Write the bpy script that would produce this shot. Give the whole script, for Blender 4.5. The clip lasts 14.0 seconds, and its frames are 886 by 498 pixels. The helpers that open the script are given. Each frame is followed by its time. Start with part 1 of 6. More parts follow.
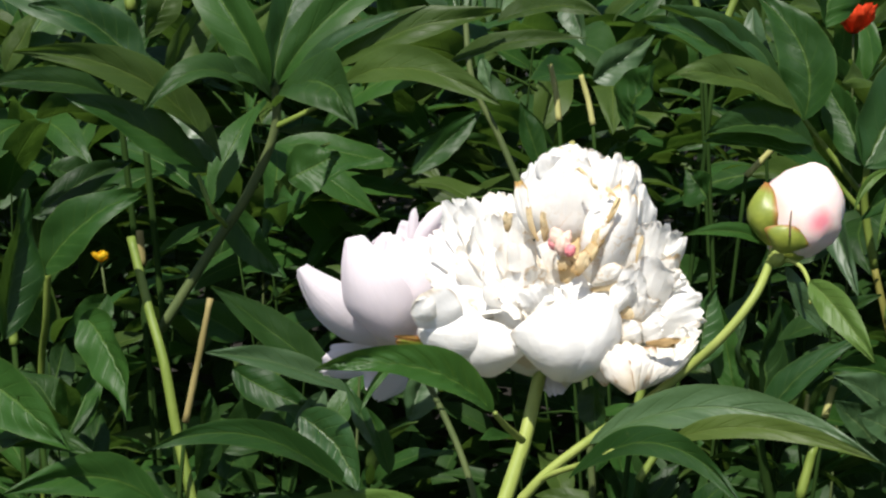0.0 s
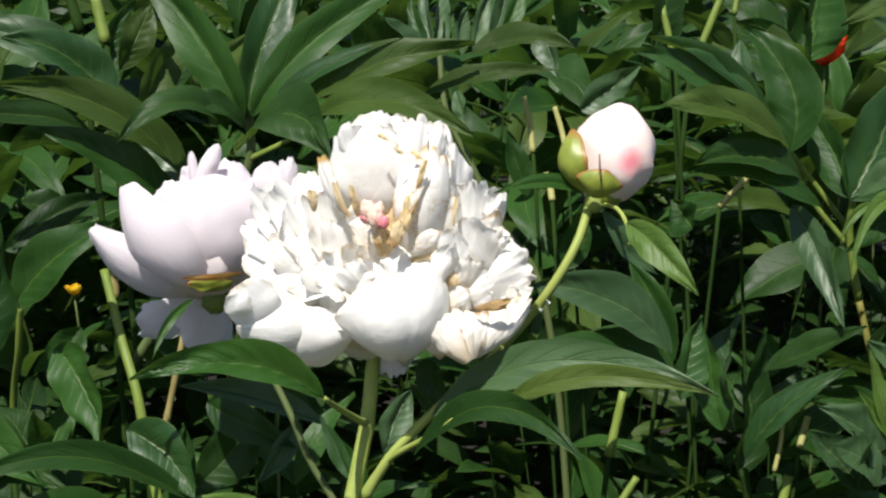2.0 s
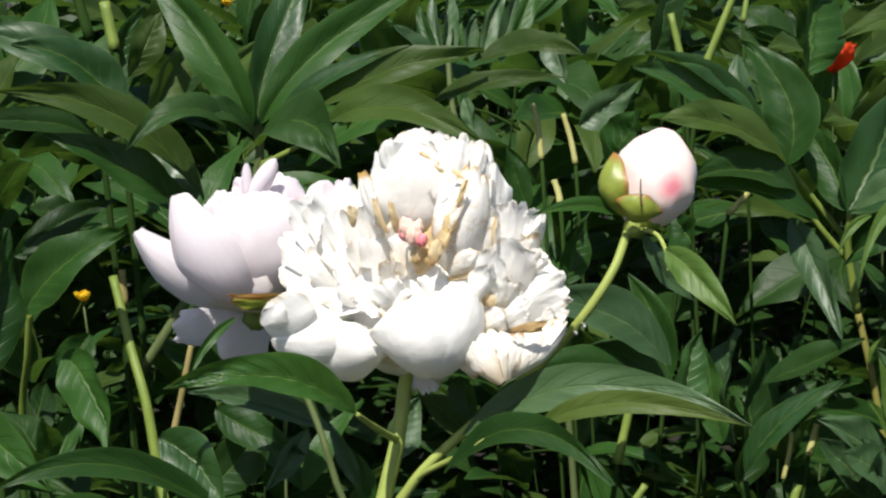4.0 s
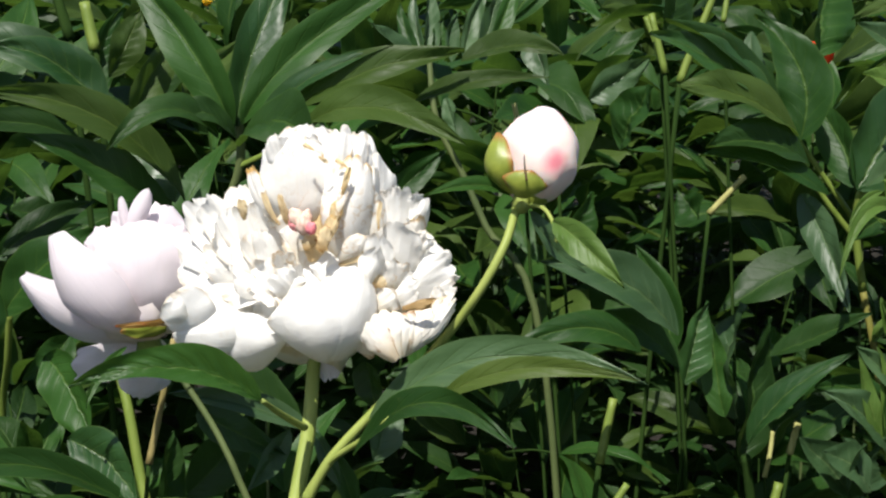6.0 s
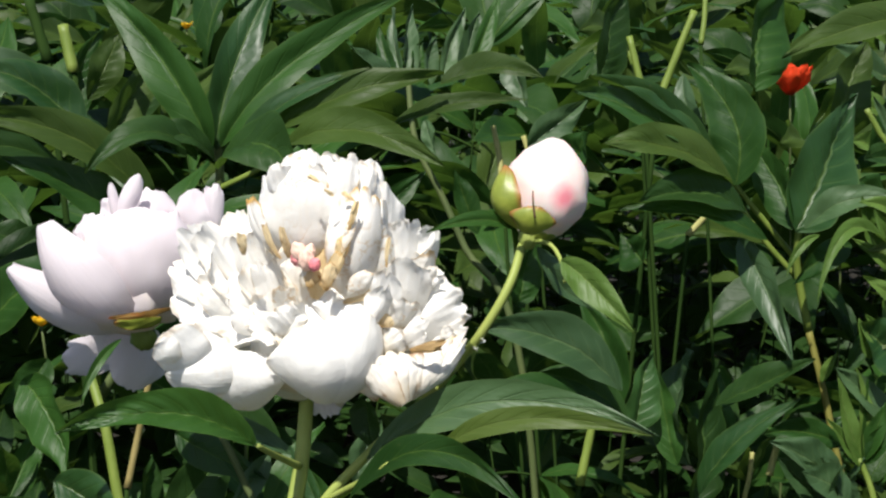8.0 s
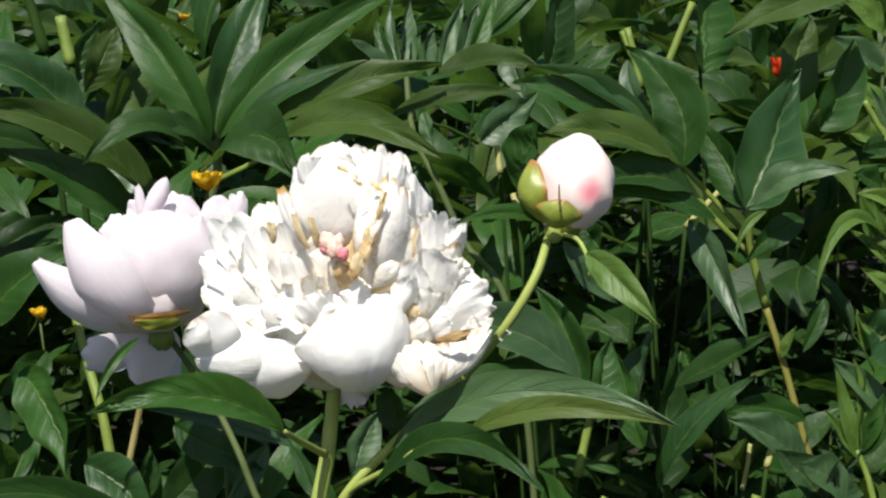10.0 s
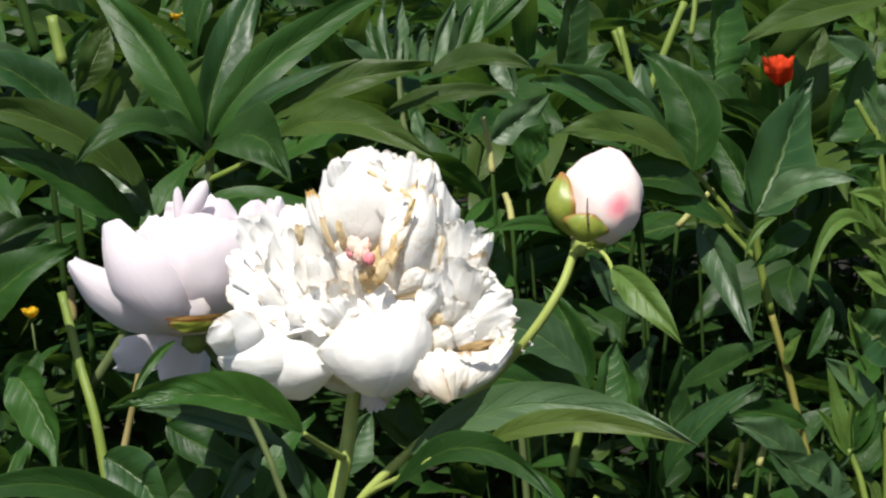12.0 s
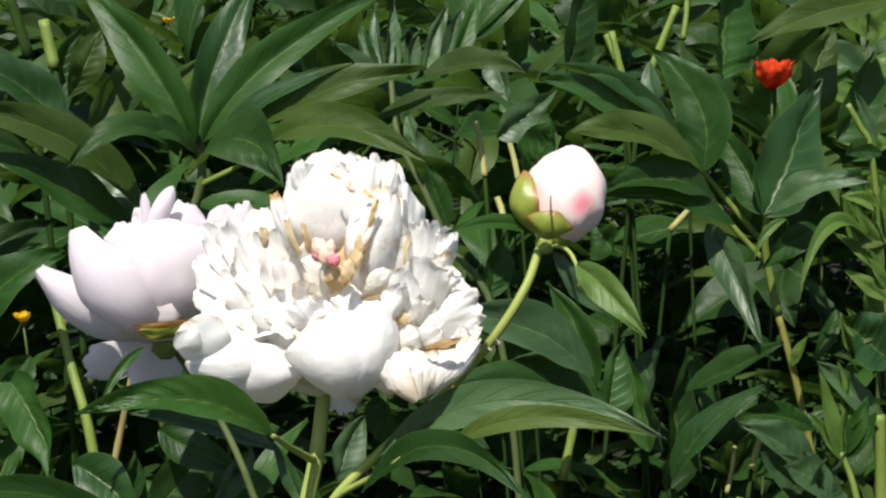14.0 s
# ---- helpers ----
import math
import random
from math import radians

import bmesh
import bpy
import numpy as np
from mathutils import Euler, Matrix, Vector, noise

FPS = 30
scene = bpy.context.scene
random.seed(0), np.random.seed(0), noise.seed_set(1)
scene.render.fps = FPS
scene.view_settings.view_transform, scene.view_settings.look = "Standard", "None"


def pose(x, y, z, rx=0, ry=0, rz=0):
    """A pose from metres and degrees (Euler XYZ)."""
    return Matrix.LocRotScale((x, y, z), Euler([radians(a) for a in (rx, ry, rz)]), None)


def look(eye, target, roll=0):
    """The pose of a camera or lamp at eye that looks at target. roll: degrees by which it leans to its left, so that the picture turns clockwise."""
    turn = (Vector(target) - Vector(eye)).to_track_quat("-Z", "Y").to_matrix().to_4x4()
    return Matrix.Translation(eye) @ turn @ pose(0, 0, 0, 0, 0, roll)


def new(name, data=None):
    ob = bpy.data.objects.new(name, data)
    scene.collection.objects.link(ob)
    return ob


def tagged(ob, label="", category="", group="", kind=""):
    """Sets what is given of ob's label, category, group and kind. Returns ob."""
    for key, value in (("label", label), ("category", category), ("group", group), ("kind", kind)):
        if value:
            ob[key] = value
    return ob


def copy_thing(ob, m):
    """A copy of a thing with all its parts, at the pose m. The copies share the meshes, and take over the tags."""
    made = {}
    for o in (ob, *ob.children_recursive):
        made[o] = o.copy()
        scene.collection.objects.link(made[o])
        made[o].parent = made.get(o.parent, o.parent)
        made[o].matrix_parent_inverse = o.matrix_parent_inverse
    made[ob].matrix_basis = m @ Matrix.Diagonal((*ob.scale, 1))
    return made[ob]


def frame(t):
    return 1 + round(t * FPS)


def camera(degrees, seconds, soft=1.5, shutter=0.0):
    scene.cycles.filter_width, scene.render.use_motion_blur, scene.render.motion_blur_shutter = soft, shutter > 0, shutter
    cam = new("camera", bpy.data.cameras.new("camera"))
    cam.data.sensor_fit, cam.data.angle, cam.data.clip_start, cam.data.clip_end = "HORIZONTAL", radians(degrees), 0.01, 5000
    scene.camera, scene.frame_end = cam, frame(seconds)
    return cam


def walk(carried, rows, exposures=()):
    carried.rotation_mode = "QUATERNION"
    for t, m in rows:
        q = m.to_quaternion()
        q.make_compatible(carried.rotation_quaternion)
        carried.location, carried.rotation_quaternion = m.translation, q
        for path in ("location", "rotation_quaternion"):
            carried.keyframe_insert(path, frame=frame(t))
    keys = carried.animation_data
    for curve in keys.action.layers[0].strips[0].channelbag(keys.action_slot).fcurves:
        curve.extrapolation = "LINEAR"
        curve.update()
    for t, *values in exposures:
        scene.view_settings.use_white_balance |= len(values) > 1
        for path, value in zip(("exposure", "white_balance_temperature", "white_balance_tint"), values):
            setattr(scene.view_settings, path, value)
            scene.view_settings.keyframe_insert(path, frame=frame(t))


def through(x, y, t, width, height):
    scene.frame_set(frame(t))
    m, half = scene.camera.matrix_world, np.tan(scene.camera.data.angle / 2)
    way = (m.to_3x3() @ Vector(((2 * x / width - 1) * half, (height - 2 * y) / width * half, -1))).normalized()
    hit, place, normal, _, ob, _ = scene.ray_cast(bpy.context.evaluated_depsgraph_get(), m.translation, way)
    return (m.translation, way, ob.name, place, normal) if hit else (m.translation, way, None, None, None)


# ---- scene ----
# ---- the camera and its way ----
cam = camera(35.0, 14.0, soft=2.35)
EYE = (0.0, -0.634, 0.66)
walk(cam, [(t, pose(*EYE, 90 + pitch, 0, yaw)) for t, yaw, pitch in (
    (0, 2.84, -12.04),
    (0.5, 4.41, -12.27),
    (1, 3.43, -11.83),
    (1.5, 3.33, -11.38),
    (2, 1.79, -10.75),
    (2.2, 2.17, -10.75),
    (4.3, 2.14, -10.45),
    (4.5, 2.23, -10.59),
    (5, 1.58, -10.60),
    (5.5, 1.20, -10.58),
    (6, 1.38, -10.46),
    (6.5, 0.84, -10.49),
    (7, 1.17, -10.42),
    (7.5, 0.60, -9.99),
    (8, 0.53, -9.56),
    (8.5, 0.46, -9.38),
    (8.7, 0.67, -9.69),
    (10.8, -0.27, -10.09),
    (11, -0.51, -10.21),
    (11.5, -0.07, -10.09),
    (12, 0.13, -9.91),
    (12.5, 0.00, -10.00),
    (13, -0.18, -10.00),
    (13.5, -0.38, -10.00),
    (14, -0.18, -9.75),
)])

# ---- sky and sun ----
world = bpy.data.worlds.new("sky")
scene.world = world
world.use_nodes = True
sky = world.node_tree.nodes.new("ShaderNodeTexSky")
sky.sky_type, sky.sun_disc = "NISHITA", False
SUN_HEIGHT, SUN_TURN = 57.0, 193.0          # degrees above the horizon; clockwise from +y
sky.sun_elevation, sky.sun_rotation = radians(SUN_HEIGHT), radians(SUN_TURN)
back = world.node_tree.nodes["Background"]
back.inputs["Strength"].default_value = 0.073
world.node_tree.links.new(sky.outputs["Color"], back.inputs["Color"])
sun = new("sun", bpy.data.lights.new("sun", "SUN"))
sun.data.energy, sun.data.angle, sun.data.color = 4.6, radians(0.5), (1.0, 0.96, 0.895)
to_sun = Vector((math.sin(radians(SUN_TURN)) * math.cos(radians(SUN_HEIGHT)),
                 math.cos(radians(SUN_TURN)) * math.cos(radians(SUN_HEIGHT)), math.sin(radians(SUN_HEIGHT))))
sun.matrix_world = look(to_sun * 20, (0, 0, 0))
scene.view_settings.exposure = 0.57


# ---- materials ----
class Nodes:
    """Short hand for a material's node tree."""

    def __init__(self, name):
        self.mat = bpy.data.materials.new(name)
        self.mat.use_nodes = True
        self.tree = self.mat.node_tree
        self.bsdf = self.tree.nodes["Principled BSDF"]
        self.out = self.tree.nodes["Material Output"]

    def add(self, kind, ins=(), operation="", uv_map=""):
        n = self.tree.nodes.new("ShaderNode" + kind)
        if operation:
            n.operation = operation
        if uv_map:
            n.uv_map = uv_map
        for slot, value in dict(ins).items():
            if isinstance(value, bpy.types.NodeSocket):
                self.tree.links.new(value, n.inputs[slot])
            else:
                n.inputs[slot].default_value = value
        return n

    def link(self, a, b):
        self.tree.links.new(a, b)

    def math(self, op, a, b=0.0, c=0.0):
        return self.add("Math", {0: a, 1: b, 2: c}, operation=op).outputs[0]

    def mix(self, fac, a, b):
        return self.add("MixRGB", {0: fac, 1: a, 2: b}).outputs[0]

    def noise(self, vec, scale, detail=3.0, rough=0.5):
        return self.add("TexNoise", {"Vector": vec, "Scale": scale, "Detail": detail, "Roughness": rough}).outputs["Fac"]

    def ramp(self, fac, lo, hi):
        return self.add("MapRange", {0: fac, 1: lo, 2: hi, 3: 0.0, 4: 1.0}).outputs[0]


def rgb(r, g, b):
    return (r, g, b, 1.0)


def leaf_material(name, dark, light, rib, shine=0.42, through=0.25, spec=0.38):
    n = Nodes(name)
    uv = n.add("UVMap", uv_map="blade").outputs[0]
    co = n.add("TexCoord").outputs["Object"]
    u, v, _ = n.add("SeparateXYZ", {0: uv}).outputs[:3]
    off = n.math("ABSOLUTE", n.math("SUBTRACT", u, 0.5))
    rand = n.add("ObjectInfo").outputs["Random"]
    # side veins run forward from the midrib
    wave = n.math("SINE", n.math("MULTIPLY", n.math("SUBTRACT", v, n.math("MULTIPLY", off, 0.42)), 52.0))
    vein = n.math("MULTIPLY", n.ramp(wave, 0.86, 1.0), n.ramp(off, 0.5, 0.1))
    mid = n.ramp(off, 0.034, 0.012)
    big, fine = n.noise(co, 26.0, 4.0), n.noise(co, 210.0, 3.0, 0.6)
    tone = n.math("ADD", n.math("MULTIPLY", big, 0.55), n.math("MULTIPLY", rand, 0.55))
    col = n.mix(n.ramp(tone, 0.25, 0.8), dark, light)
    col = n.mix(n.math("MULTIPLY", vein, 0.18), col, rib)
    col = n.mix(n.math("MULTIPLY", mid, 0.55), col, rib)
    col = n.mix(n.math("MULTIPLY", n.ramp(off, 0.465, 0.495), 0.4), col, rib)
    # a few dry specks
    col = n.mix(n.math("MULTIPLY", n.ramp(fine, 0.68, 0.78), 0.35), col, rgb(0.12, 0.11, 0.04))
    n.link(col, n.bsdf.inputs["Base Color"])
    rough = n.math("ADD", n.math("MULTIPLY", big, 0.22), shine - 0.1)
    n.link(rough, n.bsdf.inputs["Roughness"])
    n.bsdf.inputs["Specular IOR Level"].default_value = spec
    height = n.math("SUBTRACT", n.math("ADD", n.math("MULTIPLY", big, 0.8), n.math("MULTIPLY", fine, 0.06)),
                    n.math("ADD", n.math("MULTIPLY", vein, 0.08), n.math("MULTIPLY", mid, 0.25)))
    bump = n.add("Bump", {"Height": height, "Strength": 0.6, "Distance": 0.004})
    n.link(bump.outputs[0], n.bsdf.inputs["Normal"])
    glow = n.add("BsdfTranslucent", {"Color": n.mix(0.5, col, rgb(0.15, 0.27, 0.03)), "Normal": bump.outputs[0]})
    both = n.add("MixShader", {0: through, 1: n.bsdf.outputs[0], 2: glow.outputs[0]})
    n.link(both.outputs[0], n.out.inputs["Surface"])
    return n.mat


def petal_material(name, white, tint, wilt, wilted, through=0.3, crease=1.2, stained=1.0, reach=0.6, patchy=0.42):
    """A petal: fine streaks along it, a tint towards its base, and withered brown at parts of its rim."""
    n = Nodes(name)
    uv = n.add("UVMap", uv_map="blade").outputs[0]
    co = n.add("TexCoord").outputs["Object"]
    u, v, _ = n.add("SeparateXYZ", {0: uv}).outputs[:3]
    rand = n.add("ObjectInfo").outputs["Random"]
    streak = n.noise(n.add("CombineXYZ", {0: n.math("MULTIPLY", u, 22.0), 1: n.math("MULTIPLY", v, 2.5), 2: n.math("MULTIPLY", rand, 40.0)}).outputs[0], 1.0, 4.0)
    blot = n.noise(co, 55.0, 5.0, 0.6)
    col = n.mix(n.math("MULTIPLY", n.ramp(v, reach, 0.05), n.ramp(blot, 0.3, 0.6)), white, tint)
    col = n.mix(n.math("MULTIPLY", n.ramp(streak, 0.5, 0.8), 0.12), col, tint)
    rim = n.math("MAXIMUM", n.ramp(v, 0.86, 1.0), n.ramp(n.math("ABSOLUTE", n.math("SUBTRACT", u, 0.5)), 0.42, 0.5))
    dry = n.ramp(n.math("MULTIPLY", rim, n.ramp(blot, patchy, patchy + 0.24)), 0.15, 0.6)
    col = n.mix(n.math("MULTIPLY", dry, wilt), col, wilted)
    # creases, some of them stained golden
    fold = n.math("ABSOLUTE", n.math("SUBTRACT", n.noise(co, 95.0, 3.0, 0.55), 0.5))
    stain = n.math("MULTIPLY", n.ramp(fold, 0.035, 0.0), n.ramp(n.noise(co, 38.0, 2.0), 0.46, 0.62))
    col = n.mix(n.math("MULTIPLY", stain, wilt * stained), col, wilted)
    n.link(col, n.bsdf.inputs["Base Color"])
    n.bsdf.inputs["Roughness"].default_value = 0.62
    n.bsdf.inputs["Specular IOR Level"].default_value = 0.3
    height = n.math("ADD", n.math("ADD", n.math("MULTIPLY", streak, 0.32), n.math("MULTIPLY", blot, 0.6)), n.math("MULTIPLY", fold, crease))
    bump = n.add("Bump", {"Height": height, "Strength": 0.45, "Distance": 0.0014})
    n.link(bump.outputs[0], n.bsdf.inputs["Normal"])
    glow = n.add("BsdfTranslucent", {"Color": col, "Normal": bump.outputs[0]})
    both = n.add("MixShader", {0: through, 1: n.bsdf.outputs[0], 2: glow.outputs[0]})
    n.link(both.outputs[0], n.out.inputs["Surface"])
    return n.mat


def stem_material(name, a, b, rough=0.5, spec=0.3):
    n = Nodes(name)
    co = n.add("TexCoord").outputs["Object"]
    stretched = n.add("Mapping", {"Vector": co, "Scale": (160.0, 160.0, 12.0)}).outputs[0]
    grain, spots = n.noise(stretched, 1.0, 4.0), n.noise(co, 30.0, 4.0)
    col = n.mix(n.ramp(n.math("ADD", n.math("MULTIPLY", grain, 0.6), n.math("MULTIPLY", spots, 0.5)), 0.35, 0.75), a, b)
    n.link(col, n.bsdf.inputs["Base Color"])
    n.bsdf.inputs["Roughness"].default_value = rough
    n.bsdf.inputs["Specular IOR Level"].default_value = spec
    bump = n.add("Bump", {"Height": grain, "Strength": 0.4, "Distance": 0.001})
    n.link(bump.outputs[0], n.bsdf.inputs["Normal"])
    return n.mat


def soil_material():
    n = Nodes("soil")
    co = n.add("TexCoord").outputs["Object"]
    a, b = n.noise(co, 9.0, 6.0, 0.6), n.noise(co, 120.0, 5.0, 0.65)
    col = n.mix(n.ramp(a, 0.35, 0.7), rgb(0.011, 0.009, 0.006), rgb(0.024, 0.02, 0.013))
    col = n.mix(n.math("MULTIPLY", n.ramp(b, 0.5, 0.75), 0.5), col, rgb(0.034, 0.028, 0.018))
    n.link(col, n.bsdf.inputs["Base Color"])
    n.bsdf.inputs["Roughness"].default_value = 0.95
    bump = n.add("Bump", {"Height": n.math("ADD", a, b), "Strength": 0.8, "Distance": 0.02})
    n.link(bump.outputs[0], n.bsdf.inputs["Normal"])
    return n.mat


def bud_material(spot):
    """Packed blush petals with one rose blotch."""
    n = Nodes("bud_petal")
    co = n.add("TexCoord").outputs["Object"]
    big, fine = n.noise(co, 40.0, 3.0), n.noise(co, 230.0, 3.0)
    col = n.mix(n.ramp(big, 0.3, 0.75), rgb(0.82, 0.69, 0.65), rgb(0.8, 0.59, 0.54))
    far = n.add("VectorMath", {0: co, 1: spot}, operation="DISTANCE").outputs["Value"]
    far = n.math("ADD", far, n.math("MULTIPLY", n.math("SUBTRACT", fine, 0.5), 0.003))
    col = n.mix(n.math("MULTIPLY", n.ramp(far, 0.0085, 0.002), 0.8), col, rgb(0.78, 0.17, 0.24))
    n.link(col, n.bsdf.inputs["Base Color"])
    n.bsdf.inputs["Roughness"].default_value = 0.5
    n.bsdf.inputs["Subsurface Weight"].default_value = 0.4
    n.bsdf.inputs["Subsurface Radius"].default_value = (0.006, 0.003, 0.002)
    bump = n.add("Bump", {"Height": n.math("ADD", big, n.math("MULTIPLY", fine, 0.2)), "Strength": 0.35, "Distance": 0.002})
    n.link(bump.outputs[0], n.bsdf.inputs["Normal"])
    return n.mat


def sepal_material():
    n = Nodes("sepal")
    uv = n.add("UVMap", uv_map="blade").outputs[0]
    co = n.add("TexCoord").outputs["Object"]
    u, v, _ = n.add("SeparateXYZ", {0: uv}).outputs[:3]
    spots = n.noise(co, 160.0, 4.0)
    rim = n.math("MAXIMUM", n.ramp(v, 0.86, 0.98), n.ramp(n.math("ABSOLUTE", n.math("SUBTRACT", u, 0.5)), 0.4, 0.48))
    col = n.mix(n.ramp(spots, 0.35, 0.7), rgb(0.17, 0.21, 0.026), rgb(0.26, 0.3, 0.045))
    col = n.mix(n.ramp(spots, 0.66, 0.72), col, rgb(0.05, 0.05, 0.02))
    col = n.mix(n.math("MULTIPLY", rim, 0.8), col, rgb(0.3, 0.1, 0.03))
    n.link(col, n.bsdf.inputs["Base Color"])
    n.bsdf.inputs["Roughness"].default_value = 0.42
    bump = n.add("Bump", {"Height": spots, "Strength": 0.3, "Distance": 0.001})
    n.link(bump.outputs[0], n.bsdf.inputs["Normal"])
    return n.mat


LEAF = leaf_material("peony_leaf", rgb(0.0129, 0.0440, 0.0080), rgb(0.0319, 0.0920, 0.0152), rgb(0.0876, 0.1600, 0.0266), 0.46, 0.34, 0.3)
LEAF_DEEP = leaf_material("deep_green_leaf", rgb(0.0113, 0.0320, 0.0072), rgb(0.0247, 0.0640, 0.0129), rgb(0.0639, 0.1250, 0.0228), 0.48, 0.34, 0.26)
LEAF_OLIVE = leaf_material("olive_leaf", rgb(0.0278, 0.0540, 0.0091), rgb(0.0536, 0.0940, 0.0167), rgb(0.0927, 0.1400, 0.0258), 0.5, 0.34, 0.28)
# paler, greyer green: part of the sky's sheen is put into this colour
LEAF_PALE = leaf_material("grey_green_leaf", rgb(0.0309, 0.0700, 0.0243), rgb(0.0577, 0.1120, 0.0410), rgb(0.0927, 0.1500, 0.0517), 0.48, 0.22, 0.5)
LEAF_FRESH = leaf_material("fresh_leaf", rgb(0.0618, 0.1250, 0.0198), rgb(0.1030, 0.1800, 0.0342), rgb(0.1545, 0.2200, 0.0532), 0.45, 0.3, 0.3)
LEAF_MID = leaf_material("yellow_green_leaf", rgb(0.0515, 0.0840, 0.0129), rgb(0.0803, 0.1220, 0.0213), rgb(0.1236, 0.1700, 0.0380), 0.5, 0.3, 0.3)
LEAF_GLOSS = leaf_material("glossy_leaf", rgb(0.0149, 0.0520, 0.0106), rgb(0.0340, 0.0920, 0.0198), rgb(0.1030, 0.1650, 0.0380), 0.44, 0.25, 0.52)
PETAL = petal_material("white_petal", rgb(0.9, 0.885, 0.85), rgb(0.88, 0.84, 0.75), 0.35, rgb(0.6, 0.4, 0.15), through=0.25, stained=0.3)
PETAL_CREAM = petal_material("cream_petal", rgb(0.87, 0.84, 0.78), rgb(0.84, 0.74, 0.56), 0.75, rgb(0.58, 0.37, 0.13), through=0.26)
PETAL_GOLD = petal_material("golden_rimmed_petal", rgb(0.88, 0.86, 0.82), rgb(0.8, 0.66, 0.42), 1.0, rgb(0.56, 0.36, 0.12), through=0.26, stained=0.5, reach=0.35, patchy=0.43)
PETAL_AMBER = petal_material("amber_petal", rgb(0.76, 0.6, 0.34), rgb(0.62, 0.42, 0.17), 0.7, rgb(0.56, 0.36, 0.12))
# dark brown for a strip that paints the shade in a gap between petals
PETAL_GAP_SHADE = petal_material("gap_shade_petal", rgb(0.4, 0.27, 0.12), rgb(0.3, 0.17, 0.06), 0.6, rgb(0.2, 0.09, 0.03))
PETAL_DRY = petal_material("withering_petal", rgb(0.84, 0.80, 0.73), rgb(0.76, 0.62, 0.42), 0.95, rgb(0.36, 0.17, 0.04))
PETAL_BROWN = petal_material("dried_petal", rgb(0.76, 0.62, 0.38), rgb(0.5, 0.3, 0.1), 0.8, rgb(0.36, 0.19, 0.06))
PETAL_BLUSH = petal_material("blush_petal", rgb(0.80, 0.73, 0.765), rgb(0.78, 0.7, 0.62), 0.0, rgb(0.7, 0.4, 0.4), crease=0.4, reach=0.25, through=0.28)
SEPAL_BRONZE = petal_material("bronze_sepal", rgb(0.2, 0.11, 0.022), rgb(0.13, 0.08, 0.02), 0.85, rgb(0.35, 0.07, 0.02), through=0.1)
PETAL_ROSE = petal_material("rose_petal", rgb(0.84, 0.45, 0.55), rgb(0.75, 0.3, 0.4), 0.0, rgb(0.6, 0.2, 0.2))
POPPY = petal_material("poppy_petal", rgb(0.8, 0.07, 0.015), rgb(0.55, 0.03, 0.01), 0.3, rgb(0.3, 0.02, 0.01))
YELLOW = petal_material("yellow_petal", rgb(0.85, 0.55, 0.02), rgb(0.75, 0.4, 0.01), 0.2, rgb(0.5, 0.2, 0.01))
CARPEL = stem_material("peach_carpel", rgb(0.8, 0.6, 0.48), rgb(0.74, 0.46, 0.38), 0.45)
CARPEL_RED = stem_material("rose_carpel", rgb(0.76, 0.36, 0.34), rgb(0.68, 0.16, 0.2), 0.45)
STEM = stem_material("green_stem", rgb(0.1, 0.155, 0.022), rgb(0.19, 0.245, 0.05))
STEM_LIGHT = stem_material("yellow_green_stem", rgb(0.2, 0.26, 0.05), rgb(0.33, 0.38, 0.1))
STEM_DULL = stem_material("dull_stem", rgb(0.052, 0.078, 0.0234), rgb(0.0975, 0.124, 0.039), 0.7)
# near-black copy of the green stem: shade under the leaves put into the colour
STEM_SHADED = stem_material("shaded_stem", rgb(0.013, 0.0312, 0.0065), rgb(0.026, 0.052, 0.0104), 0.85, 0.05)
STEM_OLIVE = stem_material("olive_stem", rgb(0.117, 0.111, 0.0182), rgb(0.195, 0.182, 0.039), 0.7)
STRAW = stem_material("straw", rgb(0.24, 0.235, 0.07), rgb(0.38, 0.37, 0.14), 0.7)
BROWN = stem_material("brown_stalk", rgb(0.156, 0.13, 0.039), rgb(0.286, 0.234, 0.091), 0.7)
SEPAL = sepal_material()
SOIL = soil_material()
THORN = stem_material("dry_bract", rgb(0.065, 0.039, 0.0195), rgb(0.13, 0.078, 0.039), 0.7)


# ---- shapes ----
def finish(name, bm, material, parent=None, label="", smooth=True):
    me = bpy.data.meshes.new(name)
    bm.to_mesh(me)
    bm.free()
    for p in me.polygons:
        p.use_smooth = smooth
    me.materials.append(material)
    ob = new(name, me)
    if parent:
        ob.parent = parent
    return tagged(ob, label)


def plant(name, place, label, category, group=""):
    """An empty at a plant's foot, under which its parts stand in metres from the foot."""
    ob = new(name)
    ob.matrix_basis = Matrix.Translation(place)
    return tagged(ob, label, category, group)


